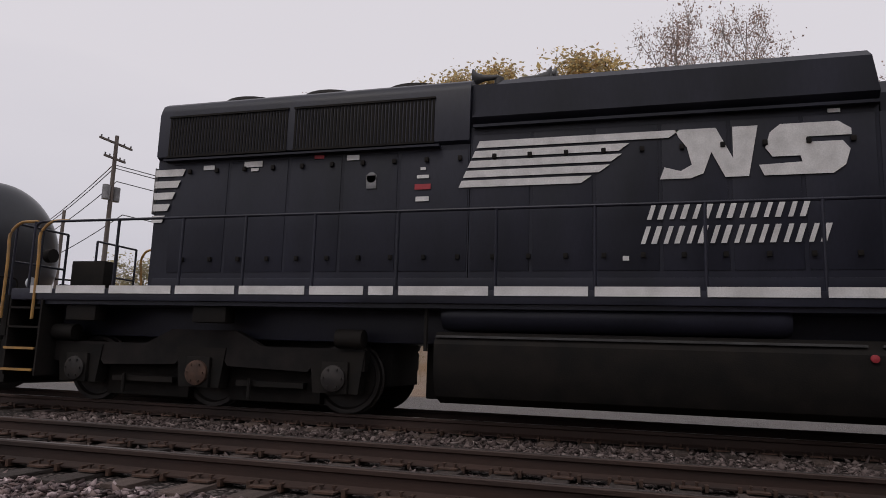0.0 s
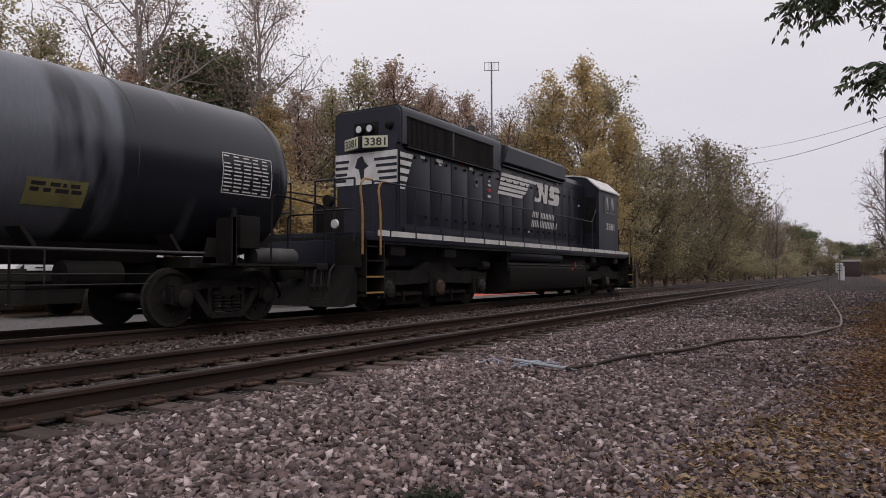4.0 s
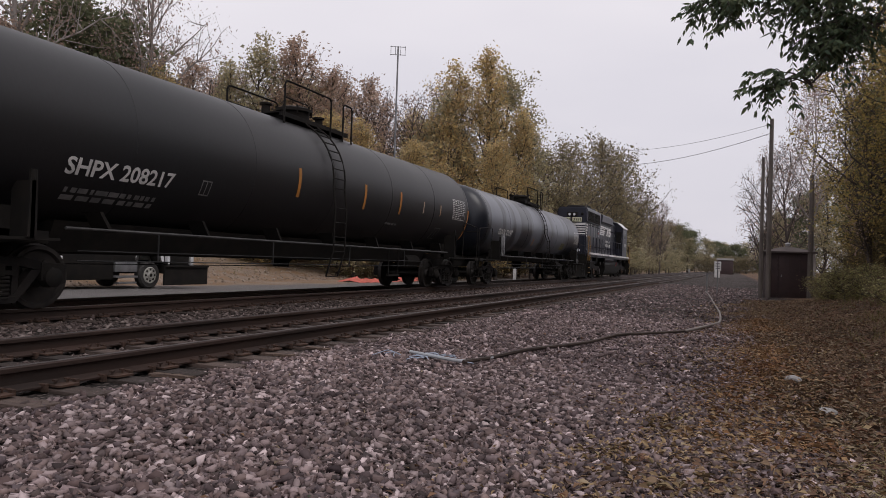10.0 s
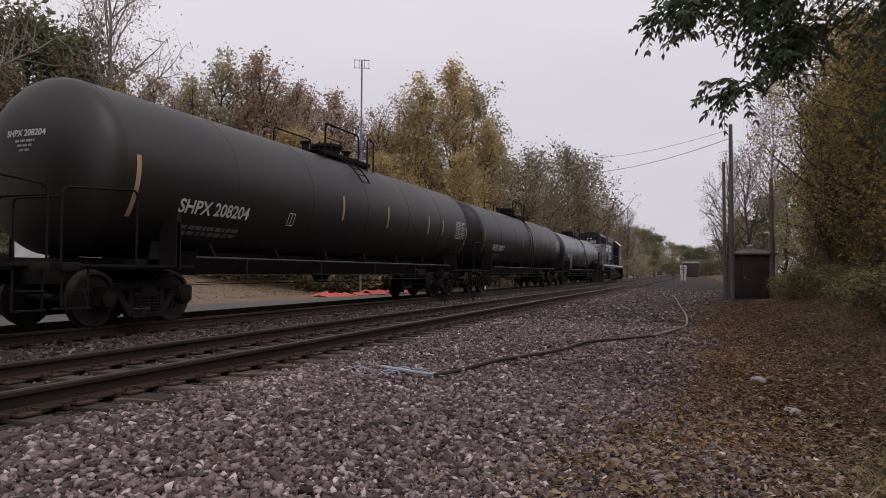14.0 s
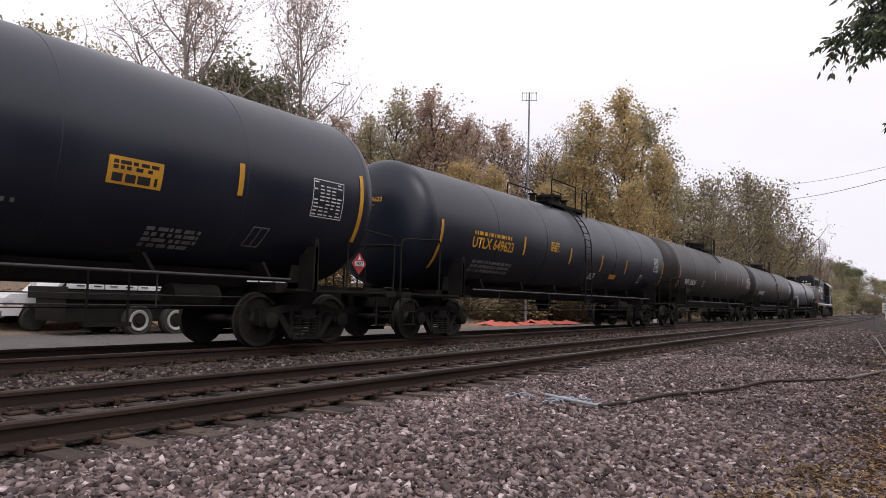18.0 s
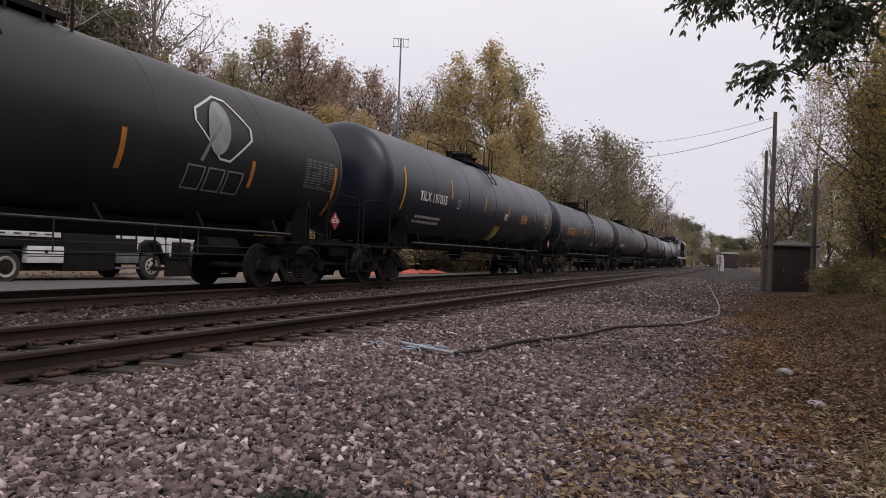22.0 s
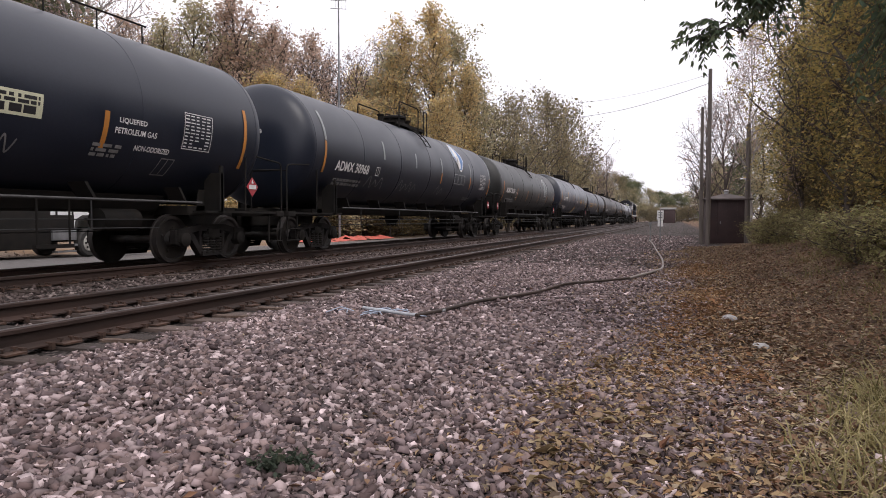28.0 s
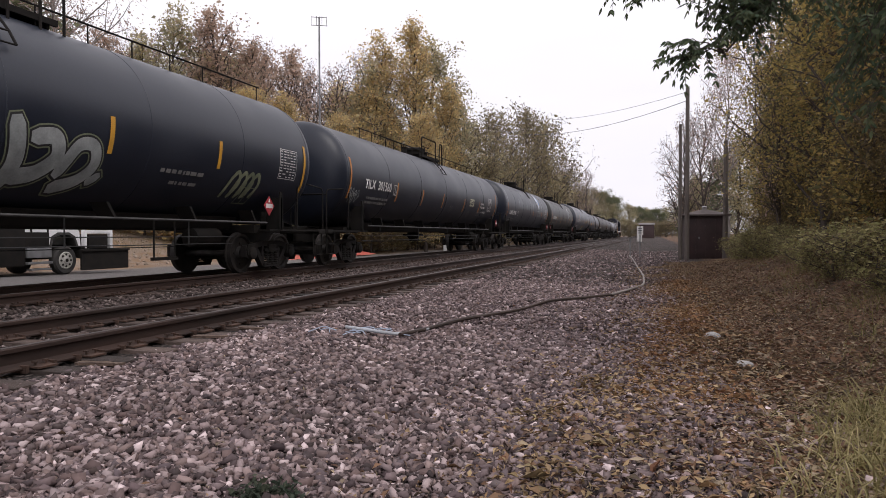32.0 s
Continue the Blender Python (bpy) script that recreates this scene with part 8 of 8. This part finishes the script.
def work_truck():
    y = 19.95
    t = thing("work_truck", "white flatbed work truck with a tall rack and a front plow", "truck", m=pose(0, y, float(ground_z(18, 19)) - 0.02))
    n = -0.95
    part("chassis", box(bmesh.new(), 10.2, 19.4, -0.42, 0.42, 0.52, 1.0, 0.02), M_under, t)
    part("flatbed", box(bmesh.new(), 9.9, 15.0, -1.10, 1.1, 1.08, 1.42, 0.015), M_under, t, "dark flatbed floor")
    part("bed_skirt", box(bmesh.new(), 9.95, 13.9, -0.92, 0.72, 0.45, 1.215, 0.02), M_under, t, "dark gear under the flatbed")
    rail = bmesh.new()
    for k in range(5):
        box(rail, 9.9 + k * 1.02, 10.88 + k * 1.02, -1.14, -1.085, 1.37, 1.62, 0.012)
    pieces("side_board", rail, M_truckwhite, t, "white flatbed side board")
    hook = bmesh.new()
    for k in range(10):
        box(hook, 10.1 + k * 0.48, 10.32 + k * 0.48, -1.16, -1.142, 1.44, 1.47)
    pieces("stake_pocket", hook, M_under, t)
    bx = part("tool_box", box(bmesh.new(), 13.92, 15.1, -1.12, -0.55, 0.60, 1.10, 0.02), M_truckwhite, t, "white side tool box")
    part("lid_seam", box(bmesh.new(), 13.92, 15.1, -1.128, -1.118, 0.79, 0.815), M_under, bx)
    part("latch", box(bmesh.new(), 14.47, 14.56, -1.14, -1.12, 0.90, 0.99), M_under, bx)
    part("skirt", box(bmesh.new(), 13.9, 15.2, -0.9, 0.4, 0.36, 0.60, 0.02), M_under, t)
    tank = box(bmesh.new(), 15.15, 17.1, -1.02, 0.9, 0.34, 1.72, 0.05)
    part("hydraulic_tank", tank, M_under, t, "black tank and gear behind the cab")
    cab = [(16.5, 1.0), (16.5, 2.65), (16.7, 2.85), (17.6, 2.85), (18.0, 1.95), (19.0, 1.72), (19.25, 1.45), (19.3, 0.95), (19.18, 0.95), (19.05, 1.28), (18.8, 1.42), (18.35, 1.42), (18.08, 1.28), (18.0, 0.95)]
    part("cab", slab(bmesh.new(), cab, -1.0, 1.0), M_truckwhite, t, "white cab and hood")
    part("cab_skirt", box(bmesh.new(), 16.5, 18.0, -1.016, -0.9, 0.93, 1.42, 0.01), M_under, t, "black lower cab panel")
    arch = [(18.0, 0.95), (18.08, 1.28), (18.35, 1.42), (18.8, 1.42), (19.05, 1.28), (19.18, 0.95)]
    ring = bmesh.new()
    for p, q in zip(arch, arch[1:]):
        slab(ring, [p, q, (18.58 + (q[0] - 18.58) * 0.87, 0.95 + (q[1] - 0.95) * 0.82), (18.58 + (p[0] - 18.58) * 0.87, 0.95 + (p[1] - 0.95) * 0.82)], -1.03, -0.6)
    part("wheel_arch", ring, M_tyre, t, "black wheel arch lining")
    part("side_window", slab(bmesh.new(), [(16.85, 1.95), (16.85, 2.6), (17.5, 2.6), (17.75, 2.0)], -1.015, -1.003), M_glass, t)
    dr = bmesh.new()
    for xx in (16.62, 17.32, 17.95):
        box(dr, xx - 0.035, xx + 0.035, -1.012, -0.998, 1.0, 1.9)
    pieces("door_seam", dr, M_under, t)
    part("battery_box", box(bmesh.new(), 17.12, 18.05, -1.06, -0.6, 0.60, 0.92, 0.015), M_pipe, t, "grey battery box under the cab")
    sp = bmesh.new()
    box(sp, 17.12, 18.05, -1.10, -0.85, 0.40, 0.47, 0.01)
    box(sp, 17.25, 18.0, -1.10, -0.85, 0.20, 0.26, 0.01)
    pieces("cab_step", sp, M_pipe, t)
    part("bumper", box(bmesh.new(), 19.3, 19.5, -1.0, 1.0, 0.55, 0.95, 0.03), M_under, t)
    fr = bmesh.new()
    for xx in (19.55, 20.75):
        box(fr, xx - 0.06, xx + 0.06, -0.98, -0.84, 0.75, 1.62, 0.01)
    box(fr, 19.6, 20.7, -0.96, -0.88, 1.38, 1.50, 0.01)
    pieces("plow_frame", fr, M_truckwhite, t, "pale plow frame upright")
    part("plow_motor", box(bmesh.new(), 19.72, 20.6, -0.95, -0.3, 0.72, 1.36, 0.02), M_under, t)
    blade = bmesh.new()
    slab(blade, [(18.85, 0.14), (21.0, 0.14), (21.0, 0.80), (18.85, 0.80)], -1.5, -1.42)
    slab(blade, [(18.85, 0.78), (21.0, 0.78), (21.0, 0.84), (18.85, 0.84)], -1.56, -1.36)
    part("plow_blade", blade, M_under, t, "dark rusty plow blade beside the front wheel")
    part("blade_arm", rod(bmesh.new(), (19.4, -0.4, 0.6), (20.4, -1.4, 0.5), 0.06, 8), M_under, t)
    for x in (12.05, 13.3):
        truck_wheel(t, x, n, -1, True)
        truck_wheel(t, x, -n, 1, True)
    truck_wheel(t, 18.58, n, -1, False)
    truck_wheel(t, 18.58, -n, 1, False)
    rk = bmesh.new()
    for x in (10.0, 11.4, 12.8, 14.1):
        for yy in (-1.0, 1.0):
            box(rk, x - 0.06, x + 0.06, yy - 0.05, yy + 0.05, 1.42, 3.05)
    pieces("rack_post", rk, M_truckwhite, t, "white rack upright")
    for yy in (-1.0, 1.0):
        part("rack_board", box(bmesh.new(), 9.95, 14.2, yy - 0.03, yy + 0.03, 3.02, 3.55, 0.01), M_truckwhite, t, "white lettered board on top of the rack")
        part("rack_board", box(bmesh.new(), 9.95, 14.2, yy - 0.03, yy + 0.03, 1.75, 2.1, 0.01), M_truckwhite, t)
    bm = bmesh.new()
    for k in range(7):
        box(bm, 10.3 + k * 0.52, 10.58 + k * 0.52, -1.045, -1.033, 3.18, 3.38)
    tagged(part("board_print", bm, M_black, t), kind="stuff")
    bo = bmesh.new()
    rod(bo, (10.6, 0, 1.4), (10.6, 0, 2.4), 0.16, 10)
    rod(bo, (10.6, 0, 2.3), (14.0, 0, 2.7), 0.10, 8)
    part("crane_arm", bo, M_truckwhite, t, "white folded crane arm")
    return t


work_truck()


def pickup():
    """White pickup parked behind the work truck: cab, hood, bed, wheels, lamps."""
    x0, y0 = 9.45, 22.4
    t = thing("pickup_truck", "white pickup truck parked behind the work truck", "truck", m=pose(x0, y0, float(ground_z(12, y0)) - 0.1))
    side = [(0.0, 0.48), (0.0, 0.98), (0.18, 1.10), (1.35, 1.20), (1.95, 1.82), (3.2, 1.86), (3.35, 1.25), (5.3, 1.25), (5.3, 0.48), (4.75, 0.48), (4.6, 0.85), (4.0, 0.85), (3.85, 0.48), (1.35, 0.48), (1.2, 0.85), (0.6, 0.85), (0.45, 0.48)]
    part("body", slab(bmesh.new(), side, -0.92, 0.92), M_truckwhite, t, "white pickup body")
    for a in ([(1.52, 1.26), (2.0, 1.76), (2.5, 1.78), (2.5, 1.26)], [(2.6, 1.26), (2.6, 1.78), (3.12, 1.78), (3.25, 1.26)]):
        part("side_window", slab(bmesh.new(), a, -0.935, -0.922), M_glass, t)
    for x in (0.9, 4.3):
        for yy, s in ((-0.82, -1), (0.82, 1)):
            w = part("wheel", lathe(bmesh.new(), [(-0.11, 0.20), (-0.12, 0.34), (-0.07, 0.38), (0.07, 0.38), (0.12, 0.34), (0.11, 0.20)], "y", 24), M_tyre, t, "black tyre", pose(x, yy, 0.40))
            part("rim", lathe(bmesh.new(), [(s * 0.08, 0.23), (s * 0.10, 0.21), (s * 0.09, 0.05), (s * 0.10, 0.01)], "y", 18), M_rim, w, "pale steel rim")
    part("bumper", B(-0.12, 0.08, -0.9, 0.9, 0.42, 0.62, bevel=0.02), M_pipe, t)
    part("headlight", B(-0.01, 0.28, -0.935, -0.6, 0.86, 1.0, bevel=0.01), M_lens, t)
    part("turn_lamp", B(0.02, 0.10, -0.94, -0.85, 0.78, 0.84), M_orange, t, "orange turn lamp")
    part("door_handle", B(2.3, 2.5, -0.945, -0.92, 1.08, 1.12), M_under, t)
    tr = bmesh.new()
    for x in (1.42, 2.55, 3.3):
        box(tr, x - 0.008, x + 0.008, -0.924, -0.918, 0.55, 1.22)
    pieces("door_seam", tr, M_under, t)
    part("side_trim", B(1.4, 3.8, -0.932, -0.92, 0.70, 0.74), M_under, t)


pickup()


def orange_net():
    n = thing("safety_netting", "crumpled orange plastic safety netting on the ground", "netting", m=pose(37.5, 18.3, float(ground_z(37.5, 18.3))))
    bm = bmesh.new()
    r = random.Random(2)
    rows = []
    for i in range(60):
        x = -6.2 + i * 0.19
        lump = 0.10 + 0.12 * abs(math.sin(i * 0.37) * math.sin(i * 0.11 + 1))
        rows.append([bm.verts.new((x + r.uniform(-0.07, 0.07), y + r.uniform(-0.1, 0.1), 0.02 + lump * r.uniform(0.3, 1.6) * (1 - abs(y) / 0.95))) for y in (-0.8, -0.4, 0.0, 0.4, 0.8)])
    for a, b in zip(rows, rows[1:]):
        for k in range(4):
            if r.random() > 0.12:
                bm.faces.new((a[k], b[k], b[k + 1], a[k + 1]))
    part("net", bm, M_net, n, smooth=False)


orange_net()


def pale_fence():
    f = thing("screen_fence", "pale grey panel fence at the edge of the lot", "fence", m=pose(52, 20.4, -0.25))
    for i in range(4):
        part("panel", B(-3.0 + i * 1.2, -1.84 + i * 1.2, -0.03, 0.03, 0.05, 2.4, bevel=0.01), M_concrete, f)
        part("post", B(-3.06 + i * 1.2, -2.96 + i * 1.2, -0.06, 0.06, -0.1, 2.5), M_pole, f)


pale_fence()


# ---- what moves ----
def motions():
    far = (0.06, 5.30, 10.47, 15.70, 21.05, 26.51, 31.96, 37.50, 43.15, 48.87, 54.60, 60.40, 66.22, 72.08, 77.97, 83.93, 89.83, 95.76, 101.65, 107.61, 113.65, 119.68, 125.71, 131.87, 138.15, 144.52, 150.90, 157.31, 163.64, 170.00, 176.41, 182.93, 189.51)
    def ahead(t):
        i = min(int(t), 31)
        p0, p1, p2, p3 = far[max(i - 1, 0)], far[i], far[i + 1], far[min(i + 2, 32)]
        u = t - i
        m1, m2 = ((p2 - p0) / 2 if i > 0 else p2 - p1), ((p3 - p1) / 2 if i < 31 else p2 - p1)
        return (2 * u ** 3 - 3 * u ** 2 + 1) * p1 + (u ** 3 - 2 * u ** 2 + u) * m1 + (3 * u ** 2 - 2 * u ** 3) * p2 + (u ** 3 - u ** 2) * m2
    times = [k / 2 for k in range(65)]
    for ob, x in [(locomotive, 0.0)] + list(zip(cars, COUPLERS)):
        walk(ob, [(t, pose(ahead(t) + x, TRACK_FAR, 0)) for t in times])
    fine = [k / 10 for k in range(321)]
    run = [ahead(t) for t in fine]
    for w, x, z, r in ROLLERS:
        walk(w, [(t, Matrix.Translation((x, 0, z)) @ Matrix.Rotation(s / r, 4, "Y")) for t, s in zip(fine, run)])


motions()
